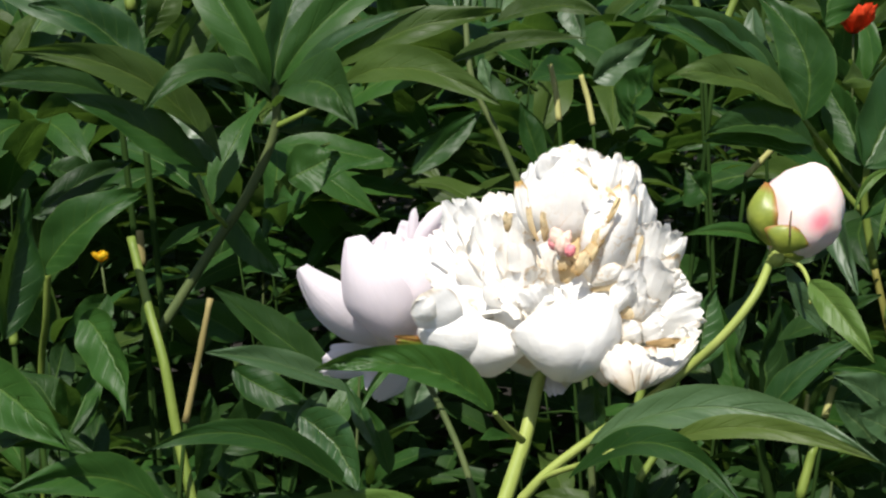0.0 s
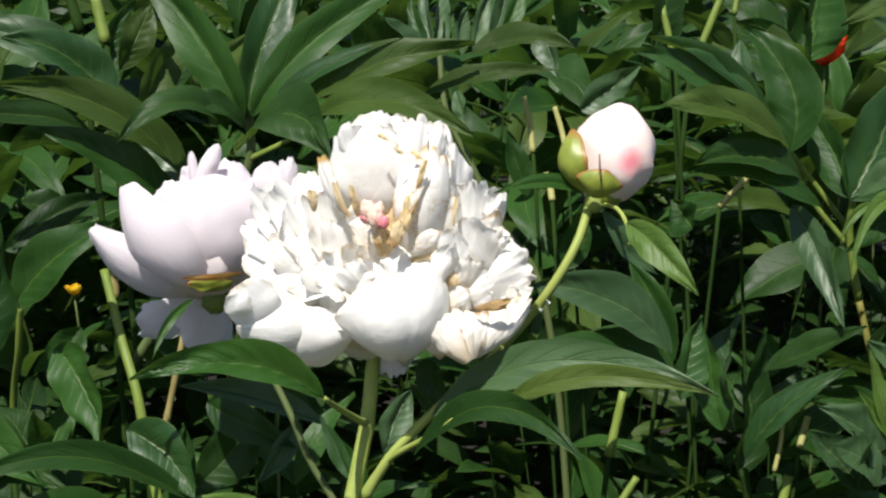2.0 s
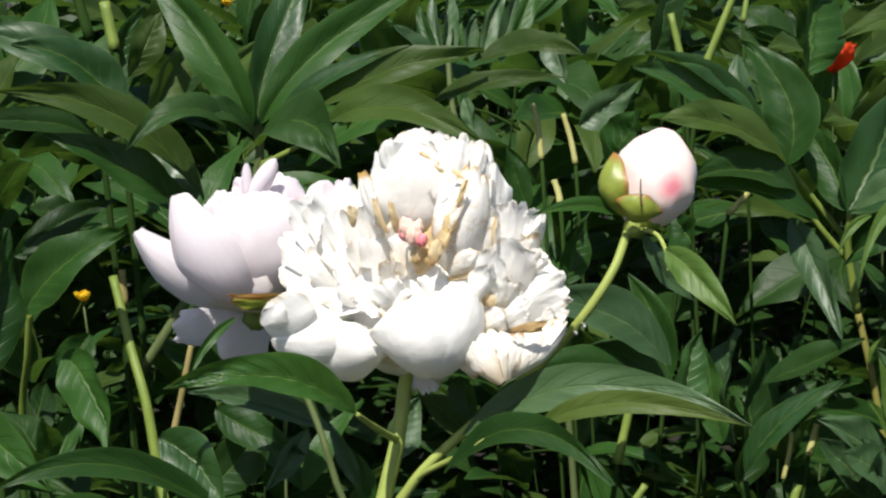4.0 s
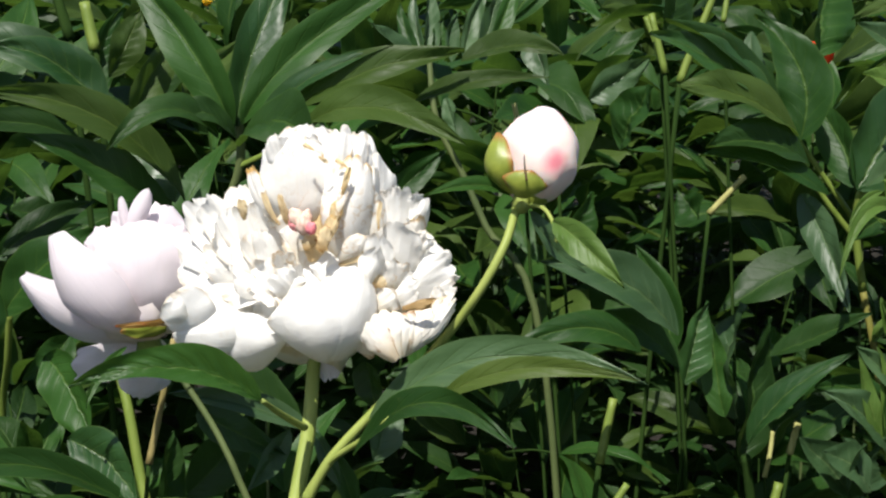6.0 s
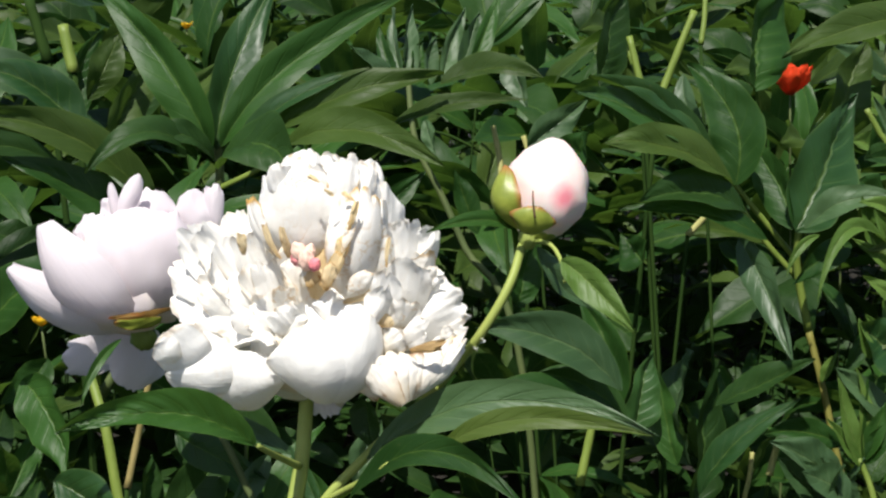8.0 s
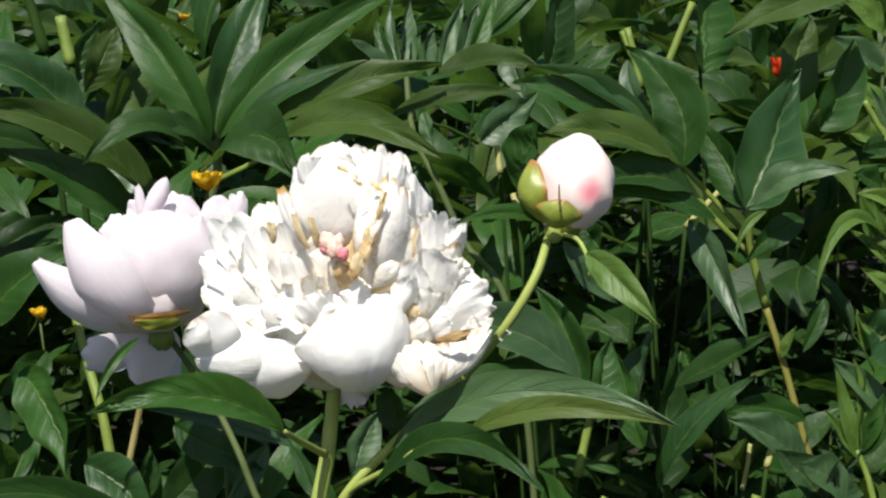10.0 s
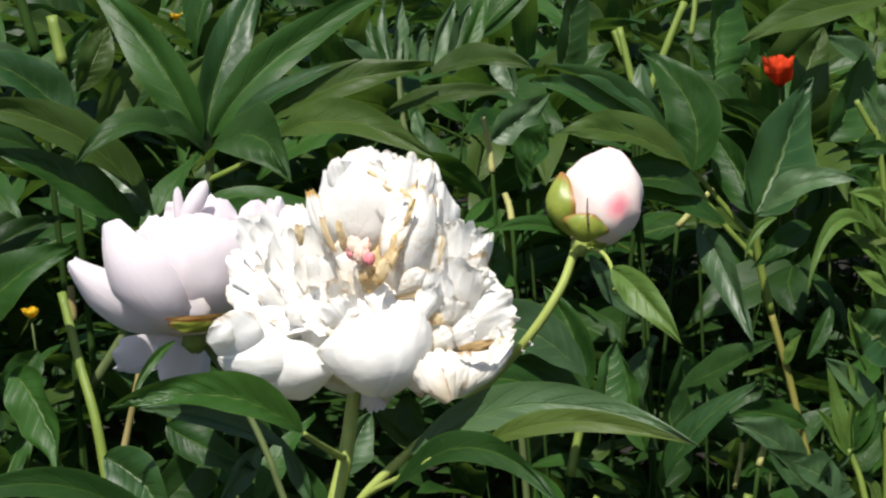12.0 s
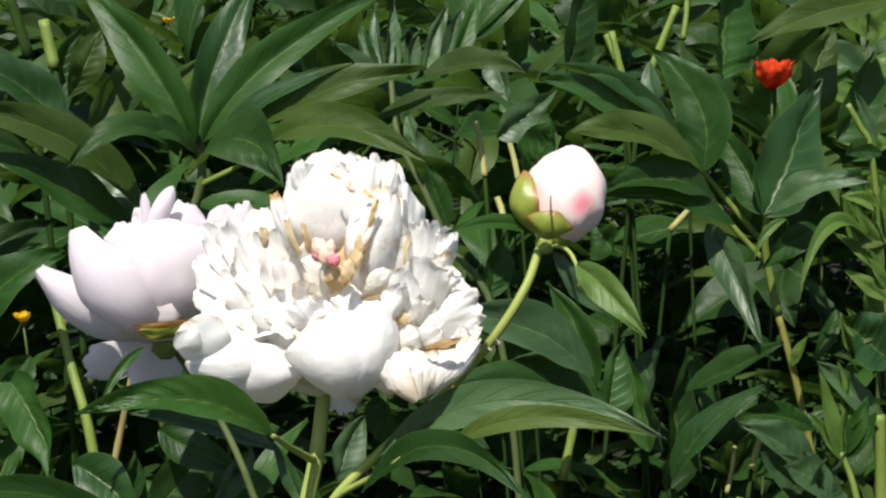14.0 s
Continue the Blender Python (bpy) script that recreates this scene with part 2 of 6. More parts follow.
PROFILES = {
    "leaf": lambda v: (math.sin(math.pi * v ** 0.86) ** 0.85) * (1 - 0.25 * v) if 0 < v < 1 else 0.0,
    "petal": lambda v: 0.32 + 0.68 * math.sin(min(1.0, v / 0.7) * math.pi / 2) - 0.08 * max(0.0, (v - 0.7) / 0.3) ** 2,
    "bowl": lambda v: 0.5 + 0.5 * math.sin(min(1.0, v / 0.5) * math.pi / 2) - 0.12 * max(0.0, (v - 0.5) / 0.5) ** 2,
    "sepal": lambda v: 0.5 + 0.5 * math.sin(min(1.0, v / 0.5) * math.pi / 2) if v < 0.5 else math.sqrt(max(0.0, 1 - ((v - 0.5) / 0.505) ** 2.2)),
    "round": lambda v: 0.16 + 0.84 * math.sqrt(math.sin(min(1.0, v / 0.55 + 0.02) * math.pi / 2)) - 0.2 * max(0.0, (v - 0.55) / 0.45) ** 3,
    "oval": lambda v: 0.5 + 0.5 * math.sin(min(1.0, v / 0.6) * math.pi / 2) if v < 0.6 else 0.3 + 0.7 * math.sqrt(max(0.0, 1 - ((v - 0.6) / 0.402) ** 2.6)),
    "cusp": lambda v: 0.55 + 0.45 * math.sin(min(1.0, v / 0.45) * math.pi / 2) if v < 0.45 else 1 - 0.7 * ((v - 0.45) / 0.55) ** 1.9,
}


def blade_mesh(base, tip, width, normal, arch=0.0, fold=0.0, cup=0.0, ruffle=0.0, ragged=0.0, curl=0.0, profile="leaf", rise=None, twist=0.0, sweep=0.0,
               nu=6, nv=12, seed=0, quilt=0.0, via=None, crumple=1.0):
    """A thin curved sheet from base to tip. arch lifts its middle (share of the length) along rise, or along its normal; fold lifts the rims,
    cup sinks them; ruffle waves the rims; ragged frays the far end; curl bends the far end over along the normal; via is a point its midrib passes."""
    base, tip = Vector(base), Vector(tip)
    axis = tip - base
    length = axis.length
    along = axis / length
    n = Vector(normal)
    n = (n - along * n.dot(along)).normalized()
    across = along.cross(n)
    lift = n if rise is None else Vector(rise) - along * Vector(rise).dot(along)
    rnd = random.Random(seed)
    shape = PROFILES[profile]
    p1, p2, p3 = rnd.uniform(0, 6.3), rnd.uniform(0, 6.3), rnd.uniform(5, 9)
    bm = bmesh.new()
    uv = bm.loops.layers.uv.new("blade")
    grid, coords = [], {}
    for j in range(nv + 1):
        v = j / nv
        c = base + axis * v + lift * (4 * v * (1 - v) * arch * length)
        if curl:
            c += n * (curl * length * max(0.0, v - 0.6) ** 2 * 6)
        c += across * (4 * v * (1 - v) * sweep * length)
        slope = lift * (4 * (1 - 2 * v) * arch) + across * (4 * (1 - 2 * v) * sweep) + along
        if via is not None:
            bow = Vector(via) - (base + tip) / 2
            c = base + axis * v + bow * (4 * v * (1 - v))
            slope = (axis + bow * (4 * (1 - 2 * v))) / length
            across = slope.cross(n).normalized()
        turn = twist * (v - 0.35)
        side = (across * math.cos(turn) + n * math.sin(turn)).normalized()
        up = side.cross(slope).normalized()
        if up.dot(n) < 0:
            up = -up
        w = 0.5 * width * max(shape(v), 0.02)
        if profile == "leaf":
            w *= 1 + 0.06 * noise.noise(Vector((v * 6, p1, p2))) + 0.03 * noise.noise(Vector((v * 19, p2, p1)))
        row = []
        for i in range(nu + 1):
            u = 2 * i / nu - 1
            h = fold * (abs(u) * 1.3 - 0.55 * u * u) * w - cup * u * u * w
            h += ruffle * width * (abs(u) ** 1.5) * math.sin(v * p3 * 1.7 + p1 + u * 2) * min(1, 3 * v)
            h += 0.4 * ruffle * width * math.sin(u * 5 + p2 + v * 3) * v * v
            p = c + side * (u * w) + up * h
            if profile in ("petal", "bowl", "round"):
                p -= along * (0.3 * width * (1 - math.sqrt(1 - 0.93 * u * u)) * v ** 3)
                p += up * (width * v * (0.07 * noise.noise(Vector((u * 1.3 + p2, v * 2.0, p1))) + 0.025 * noise.noise(Vector((u * 4.0 + p1, v * 4.5, p2))) + 0.008 * noise.noise(Vector((u * 9.0 + p1, v * 8, p2))))
                           * (1.0 if profile == "petal" else 0.6))
            if ragged:
                k = ragged * length * (max(0.0, v - 0.3) / 0.7) ** 2
                p += along * (k * (0.85 * noise.noise(Vector((u * 1.1 + p1, 0.5, p2))) + 0.14 * noise.noise(Vector((u * 3.6 + p2, 3.3, p1)))
                                   + 0.07 * noise.noise(Vector((u * 9.0 + p2, 1.3, p1)))))
                frill = width * 0.10 * max(0.0, (v - 0.6) / 0.4) ** 2 * (1.0 if profile == "petal" else 0.35)
                p += up * (0.5 * frill * noise.noise(Vector((u * 4.5 + p1, v * 2, p2)))) + along * (frill * 0.4 * noise.noise(Vector((u * 6 + p1, 7.7, p2))))
                p += up * (k * (0.6 * noise.noise(Vector((u * 1.5 + p2, v * 2, p1 + 9))) + 0.2 * noise.noise(Vector((u * 3.4 + p1, v * 4, p2)))))
            if profile in ("petal", "bowl", "round"):
                # fine crumpling that grows towards the rim
                x, y = u * w * 130, v * length * 130
                x, y = x + 0.8 * noise.noise(Vector((y * 0.7, x * 0.7, p1))), y + 0.8 * noise.noise(Vector((x * 0.7, y * 0.7, p2)))
                rim = max(0.0, (v - 0.3) / 0.7) ** 1.5 if profile == "petal" else 0.06 + 0.7 * max(0.0, (v - 0.75) / 0.25) ** 2
                p += up * (crumple * rim * min(1.0, ragged * 9) * (0.0017 * noise.noise(Vector((x, y, p1))) + 0.0009 * noise.noise(Vector((x * 2.3, y * 2.3, p2)))))
                p += along * (max(0.0, (v - 0.82) / 0.18) ** 2 * (0.0014 * noise.noise(Vector((x * 1.3, 4.2, p2))) + 0.0009 * noise.noise(Vector((x * 3.1, 6.1, p1))) - 0.0024 * max(0.0, 0.16 - abs(noise.noise(Vector((x * 0.8, 2.1, p2))))) / 0.16))
            elif profile == "leaf":
                # the blade waves gently and is quilted between its side veins
                p += up * (width * (0.11 * noise.noise(Vector((u * 1.2 + p1, v * 3.5, p2))) * min(1.0, 4 * v) - quilt * abs(math.sin((v - 0.21 * abs(u)) * 26.0)) * (1 - u * u)))
            vert = bm.verts.new(p)
            coords[vert] = ((u + 1) / 2, v)
            row.append(vert)
        grid.append(row)
    for j in range(nv):
        for i in range(nu):
            f = bm.faces.new((grid[j][i], grid[j][i + 1], grid[j + 1][i + 1], grid[j + 1][i]))
            for loop in f.loops:
                loop[uv].uv = coords[loop.vert]
    return bm


def facing(base, tip, face):
    """A normal square to the blade: 0 looks up, 90 looks back along -y, 180 down."""
    along = (Vector(tip) - Vector(base)).normalized()
    up, front = Vector((0, 0, 1)), Vector((0, -1, 0))
    up = up - along * up.dot(along)
    up = up.normalized() if up.length > 0.05 else along.cross(Vector((1, 0, 0))).normalized()
    front = front - along * front.dot(along) - up * front.dot(up)
    front = front.normalized() if front.length > 1e-3 else along.cross(up)
    a = radians(face)
    return up * math.cos(a) + front * math.sin(a)


SEED = [0]


def leaf(parent, base, tip, width, face=60, arch=0.08, fold=0.25, material=None, name="leaf", label="", ruffle=0.035, profile="leaf", via=None, quilt=0.036):
    SEED[0] += 1
    rnd = random.Random(SEED[0] * 7)
    bm = blade_mesh(base, tip, width, facing(base, tip, face), arch=arch, fold=fold * 1.7, ruffle=ruffle, profile=profile, rise=(0, 0, 1),
                    twist=rnd.uniform(-0.9, 0.9) * (1.0 if via is None else 0.7), sweep=rnd.uniform(-0.06, 0.06), nu=12, nv=36, seed=SEED[0], quilt=quilt, via=via)
    return finish(name, bm, material or LEAF, parent, label)


def petal(parent, base, tip, width, out, arch=0.2, cup=0.5, ruffle=0.04, ragged=0.1, curl=0.0, material=None, name="petal", label="", profile="petal", crumple=1.0, via=None):
    SEED[0] += 1
    bm = blade_mesh(base, tip, width, out, arch=arch, cup=cup, ruffle=ruffle, ragged=ragged, curl=curl, profile=profile, nu=36, nv=28, seed=SEED[0], crumple=crumple, via=via)
    return finish(name, bm, material or PETAL, parent, label)


def tube(parent, points, r0, r1, material, name="stem", label="", sides=8, steps=6, knots=0.0):
    """A tapering stalk along a smooth line through the points."""
    pts = [Vector(p) for p in points]
    line = []
    for k in range(len(pts) - 1):
        a, b = pts[k], pts[k + 1]
        ta = (pts[k + 1] - pts[k - 1]) * 0.5 if k else b - a
        tb = (pts[k + 2] - pts[k]) * 0.5 if k + 2 < len(pts) else b - a
        for s in range(steps):
            x = s / steps
            line.append(a * (2 * x ** 3 - 3 * x ** 2 + 1) + ta * (x ** 3 - 2 * x ** 2 + x) + b * (3 * x ** 2 - 2 * x ** 3) + tb * (x ** 3 - x ** 2))
    line.append(pts[-1])
    bm = bmesh.new()
    rings = []
    for k, c in enumerate(line):
        d = (line[min(k + 1, len(line) - 1)] - line[max(k - 1, 0)]).normalized()
        e = d.cross(Vector((0.13, 0.97, 0.2))).normalized()
        g = d.cross(e)
        s = k / (len(line) - 1)
        r = r0 + (r1 - r0) * s + knots * max(0.0, math.cos(s * 19.0)) ** 12
        rings.append([bm.verts.new(c + (e * math.cos(q) + g * math.sin(q)) * r * (1 + 0.08 * math.cos(3 * q)))
                      for q in (2 * math.pi * i / sides for i in range(sides))])
    for a, b in zip(rings, rings[1:]):
        for i in range(sides):
            bm.faces.new((a[i], a[(i + 1) % sides], b[(i + 1) % sides], b[i]))
    bm.faces.new(rings[0][::-1])
    bm.faces.new(rings[-1])
    return finish(name, bm, material, parent, label)


def lump(parent, centre, axis, radii, material, name, label="", rough=0.0, facets=0.0, point=0.0, seed=0):
    """An egg: its long axis along axis, radii across and along; facets gives it overlapping folds, point a nipped top."""
    bm = bmesh.new()
    bmesh.ops.create_uvsphere(bm, u_segments=28, v_segments=18, radius=1.0)
    q = Vector(axis).to_track_quat("Z", "X")
    for v in bm.verts:
        p = v.co.copy()
        k = 1.0 + rough * noise.fractal(p * 2.3 + Vector((seed, 0, 0)), 0.6, 2.0, 4)
        if facets:
            a = math.atan2(p.y, p.x) + 1.6 * p.z
            k *= 1 + facets * (((a * 2.5 / math.pi) % 1.0) - 0.5) * (1 - abs(p.z)) ** 0.5
        taper = 1 - point * max(0.0, p.z) ** 2
        v.co = Vector(centre) + q @ Vector((p.x * radii[0] * k * taper, p.y * radii[1] * k * taper, p.z * radii[2] * k))
    return finish(name, bm, material, parent, label)


# ---- the white peony in front: stem, blossom, bud and leaves ----
peony = plant("peony_plant", (-0.0787, -0.0095, 0), "white double peony past its bloom with one pink bud", "peony plant")
upper_stem = tube(peony, [(0.0227, 0.032, 0.4954), (0.0201, 0.0298, 0.474), (0.018, 0.0216, 0.4528), (0.0146, 0.015, 0.4342), (-0.0052, -0.021, 0.343)], 0.0032, 0.004, STEM_LIGHT, name="upper_stem")
leaf(peony, (0.0048, -0.0403, 0.4796), (-0.0719, -0.0673, 0.4963), 0.0197, 58, fold=0.4, material=LEAF, via=(-0.0274, -0.0547, 0.5000), ruffle=0.06, quilt=0.15, label="dark green leaf arching over its petiole")
# the pale colour stands in for sky sheen on this blade
leaf(peony, (0.0493, 0.0022, 0.4569), (0.1748, -0.0433, 0.4798), 0.0218, 60, fold=0.22, material=LEAF_PALE, via=(0.1065, -0.0191, 0.4894), ruffle=0.05, quilt=0.06, label="grey-green leaf with a toothed rim")
leaf(peony, (0.0823, -0.0344, 0.4737), (0.1683, -0.0663, 0.4879), 0.0121, 60, fold=0.16, material=LEAF_MID, via=(0.1185, -0.0509, 0.4917), ruffle=0.03, quilt=0.05, label="yellow-green leaf lying over the grey one")
leaf(peony, (0.0416, -0.0099, 0.4430), (0.1138, -0.0770, 0.4646), 0.0165, 54, fold=0.3, material=LEAF, via=(0.0780, -0.0444, 0.4764), ruffle=0.05)
leaf(peony, (0.1206, 0.0231, 0.5574), (0.0791, 0.0026, 0.5613), 0.0091, 54, fold=0.3, material=LEAF, via=(0.1029, 0.0149, 0.5644))
leaf(peony, (0.1384, 0.0013, 0.5476), (0.1679, -0.0243, 0.5194), 0.0164, 70, fold=0.3, material=LEAF_FRESH, via=(0.1520, -0.0125, 0.5375))
leaf(peony, (0.1292, 0.0172, 0.5505), (0.1564, 0.0315, 0.5170), 0.0140, 66, fold=0.25, material=LEAF_PALE, via=(0.1379, 0.0233, 0.5350))
leaf(peony, (-0.0516, -0.0446, 0.4333), (-0.1312, -0.1083, 0.4642), 0.0147, 54, fold=0.35, material=LEAF, via=(-0.0918, -0.0805, 0.4673), ruffle=0.04)
leaf(peony, (-0.0841, -0.0314, 0.4627), (-0.0503, -0.0546, 0.4399), 0.0294, 70, fold=0.2, material=LEAF_GLOSS, via=(-0.0641, -0.0409, 0.4540))
leaf(peony, (-0.0270, -0.0341, 0.4319), (-0.0913, -0.0653, 0.4289), 0.0118, 56, fold=0.3, material=LEAF_FRESH, via=(-0.0573, -0.0496, 0.4311))
leaf(peony, (0.0473, 0.0202, 0.4805), (0.0534, 0.0143, 0.4546), 0.0183, 80, fold=0.2, material=LEAF_DEEP, via=(0.0495, 0.0182, 0.4700))
tube(peony, [(-0.0048, -0.020, 0.345), (-0.010, -0.030, 0.25), (-0.021, -0.0497, -0.01)], 0.0042, 0.0044, STEM_LIGHT, name="stem", knots=0.0006)
tube(peony, [(0.1232, 0.0242, 0.5519), (0.1164, 0.0109, 0.5359), (0.1044, 0.0072, 0.5161), (0.0906, 0.0138, 0.4966), (0.072, 0.0132, 0.4767), (0.0492, 0.0115, 0.4558), (0.0291, 0.0079, 0.4357), (0.0164, 0.0091, 0.4147)], 0.0021, 0.0025, STEM_LIGHT, name="side_stem")
tube(peony, [(0.0051, -0.0393, 0.4790), (0.0096, -0.0123, 0.4650), (0.0172, 0.0150, 0.4500)], 0.0011, 0.0019, STEM_LIGHT, name="petiole")
tube(peony, [(0.0606, -0.0275, 0.4654), (0.0473, -0.0098, 0.4509), (0.0278, 0.0075, 0.4337), (0.0143, 0.0091, 0.4148)], 0.0012, 0.0018, STEM_LIGHT, name="petiole")
tube(peony, [(0.1258, 0.0243, 0.5529), (0.1352, 0.0138, 0.552), (0.1393, 0.0022, 0.5449), (0.1396, -0.0042, 0.5386)], 0.0011, 0.0008, STEM_LIGHT, name="petiole")
tube(peony, [(-0.0509, -0.0378, 0.4313), (-0.0354, -0.0285, 0.4183), (-0.0066, -0.0255, 0.392)], 0.0015, 0.0022, STEM_LIGHT, name="petiole")

blossom = lump(peony, (0.0271, 0.0311, 0.512), (0.05, -0.25, 1), (0.039, 0.034, 0.031), PETAL, "blossom", "full white blossom, petals crumpled and browning", rough=0.25, seed=3)
petal(blossom, (0.0276, 0.0400, 0.4918), (0.0315, 0.0300, 0.4678), 0.0193, (0.1, -0.7, -0.5), arch=0.15, cup=0.3, ragged=0.03, ruffle=0.01, material=PETAL_BLUSH)
petal(blossom, (-0.0006, 0.0016, 0.4816), (-0.0107, -0.0105, 0.5154), 0.0499, (-0.15, -1, -0.02), arch=0.26, cup=0.42, ragged=0.05, curl=0.1, profile='round', ruffle=0.015)
petal(blossom, (0.0049, 0.0017, 0.5014), (-0.0348, -0.0208, 0.5069), 0.0206, (-0.2, -0.95, 0.1), arch=0.2, cup=0.4, ragged=0.04, profile='oval', ruffle=0.02)
petal(blossom, (-0.0201, -0.0106, 0.5023), (-0.0331, -0.0248, 0.5267), 0.0234, (-0.05, -1, 0.45), arch=0.18, cup=0.3, ragged=0.07, curl=0.08, profile='oval', ruffle=0.02)
petal(blossom, (-0.0274, -0.0247, 0.5141), (-0.0374, -0.0308, 0.5225), 0.0125, (-0.2, -1, 0.4), arch=0.16, cup=0.4, ragged=0.1, curl=0.15, profile='oval', ruffle=0.02)
petal(blossom, (-0.0018, -0.0064, 0.5055), (-0.0305, -0.0128, 0.5178), 0.0170, (-0.1, -0.9, 0.5), arch=0.1, cup=0.3, ragged=0.08, ruffle=0.03)
petal(blossom, (0.0325, -0.0140, 0.4884), (0.0329, -0.0220, 0.5291), 0.0504, (-0.06, -1, -0.05), arch=0.27, cup=0.48, ragged=0.07, curl=0.12, profile='round', ruffle=0.015)
petal(blossom, (0.0377, -0.0159, 0.4895), (0.0487, -0.0198, 0.5338), 0.0302, (0.25, -1, 0.02), arch=0.23, cup=0.5, ragged=0.1, curl=0.1, profile='bowl', ruffle=0.03)
petal(blossom, (0.0264, -0.0201, 0.5174), (0.0282, -0.0020, 0.5320), 0.0380, (0, -1, 0.9), arch=0.12, cup=0.3, ragged=0.1, curl=0.05, ruffle=0.03)
petal(blossom, (0.0451, -0.0198, 0.5213), (0.0457, -0.0078, 0.5374), 0.0251, (0.1, -1, 0.7), arch=0.14, cup=0.4, ragged=0.12, curl=0.1, ruffle=0.04)
petal(blossom, (0.0526, -0.0197, 0.5239), (0.0610, -0.0176, 0.5425), 0.0124, (0.3, -1, 0.1), arch=0.12, cup=0.7, ragged=0.12, curl=0.25, ruffle=0.04)
petal(blossom, (0.0186, -0.0162, 0.5215), (0.0191, -0.0121, 0.5340), 0.0151, (-0.2, -1, 0.3), arch=0.14, cup=0.5, ragged=0.12, curl=0.12, ruffle=0.05)
petal(blossom, (0.0348, -0.0140, 0.5263), (0.0365, -0.0099, 0.5388), 0.0151, (0, -1, 0.3), arch=0.14, cup=0.5, ragged=0.14, curl=0.18, ruffle=0.05)
petal(blossom, (0.0251, 0.0059, 0.5434), (0.0241, -0.0061, 0.5934), 0.0438, (-0.12, -1, 0.12), arch=0.2, cup=0.62, ragged=0.08, curl=-0.1, profile='bowl', ruffle=0.03, material=PETAL_GOLD)
petal(blossom, (0.0407, 0.0121, 0.5445), (0.0417, 0.0001, 0.5913), 0.0308, (0.12, -1, 0.12), arch=0.16, cup=0.55, ragged=0.09, curl=-0.1, profile='bowl', ruffle=0.03)
petal(blossom, (0.0475, 0.0202, 0.5430), (0.0511, 0.0143, 0.5913), 0.0224, (0.25, -1, 0.1), arch=0.12, cup=0.5, ragged=0.1, ruffle=0.04)
petal(blossom, (0.0189, 0.0219, 0.5506), (0.0101, 0.0158, 0.5883), 0.0210, (-0.4, -0.9, 0.1), arch=0.14, cup=0.5, ragged=0.1)
petal(blossom, (0.0288, 0.0300, 0.5520), (0.0295, 0.0260, 0.5957), 0.0345, (0, -0.9, 0.3), arch=0.1, cup=0.35, ragged=0.16, ruffle=0.05)
petal(blossom, (0.0183, -0.0001, 0.5698), (0.0169, -0.0042, 0.5946), 0.0152, (-0.25, -1, 0.25), arch=0.12, cup=0.4, ragged=0.14, ruffle=0.06, curl=0.1, crumple=0.8)
petal(blossom, (0.0291, -0.0020, 0.5676), (0.0258, -0.0020, 0.5970), 0.0202, (-0.05, -1, 0.3), arch=0.12, cup=0.3, ragged=0.16, ruffle=0.06, curl=0.12, material=PETAL_GOLD, crumple=0.8)
petal(blossom, (0.0346, -0.0019, 0.5650), (0.0340, 0.0021, 0.5986), 0.0167, (0, -1, 0.3), arch=0.12, cup=0.35, ragged=0.16, ruffle=0.06, curl=0.1, crumple=0.8)
petal(blossom, (0.0417, -0.0019, 0.5676), (0.0421, 0.0022, 0.5966), 0.0167, (0.1, -1, 0.3), arch=0.12, cup=0.3, ragged=0.15, ruffle=0.06, curl=0.1, material=PETAL_GOLD, crumple=0.8)
petal(blossom, (0.0476, 0.0002, 0.5674), (0.0510, 0.0063, 0.5947), 0.0153, (0.25, -1, 0.25), arch=0.1, cup=0.35, ragged=0.14, ruffle=0.05, curl=0.1, crumple=0.8)
petal(blossom, (0.0506, 0.0022, 0.5619), (0.0553, 0.0103, 0.5892), 0.0118, (0.35, -1, 0.2), arch=0.08, cup=0.4, ragged=0.14, ruffle=0.05, crumple=0.8)
petal(blossom, (0.0439, -0.0078, 0.5333), (0.0516, -0.0157, 0.5818), 0.0260, (0.12, -1, 0.02), arch=0.18, cup=0.78, ragged=0.08, curl=-0.08, profile='bowl', ruffle=0.02, material=PETAL_GOLD)
petal(blossom, (0.0394, 0.0001, 0.5350), (0.0456, -0.0078, 0.5782), 0.0157, (-0.35, -1, 0.1), arch=0.14, cup=0.7, ragged=0.12, ruffle=0.05, material=PETAL_GOLD)
petal(blossom, (0.0487, -0.0018, 0.5341), (0.0570, -0.0057, 0.5784), 0.0167, (0.35, -1, 0.1), arch=0.14, cup=0.6, ragged=0.12, ruffle=0.04)
petal(blossom, (0.0425, -0.0159, 0.5370), (0.0550, -0.0177, 0.5476), 0.0100, (0.1, -1, -0.3), arch=0.12, cup=0.4, ragged=0.06, ruffle=0.03, material=PETAL_CREAM)
petal(blossom, (0.0566, 0.0163, 0.5230), (0.0597, 0.0164, 0.5792), 0.0230, (0.25, -1, 0.65), arch=0.12, cup=0.5, ragged=0.1, curl=0.1, ruffle=0.04, profile='bowl')
petal(blossom, (0.0621, 0.0104, 0.5232), (0.0678, 0.0045, 0.5694), 0.0222, (0.3, -1, 0.65), arch=0.12, cup=0.5, ragged=0.1, curl=0.1, ruffle=0.04, profile='bowl')
petal(blossom, (0.0680, 0.0145, 0.5224), (0.0790, 0.0106, 0.5634), 0.0172, (0.5, -1, 0.65), arch=0.12, cup=0.5, ragged=0.1, curl=0.1, ruffle=0.04, profile='petal')
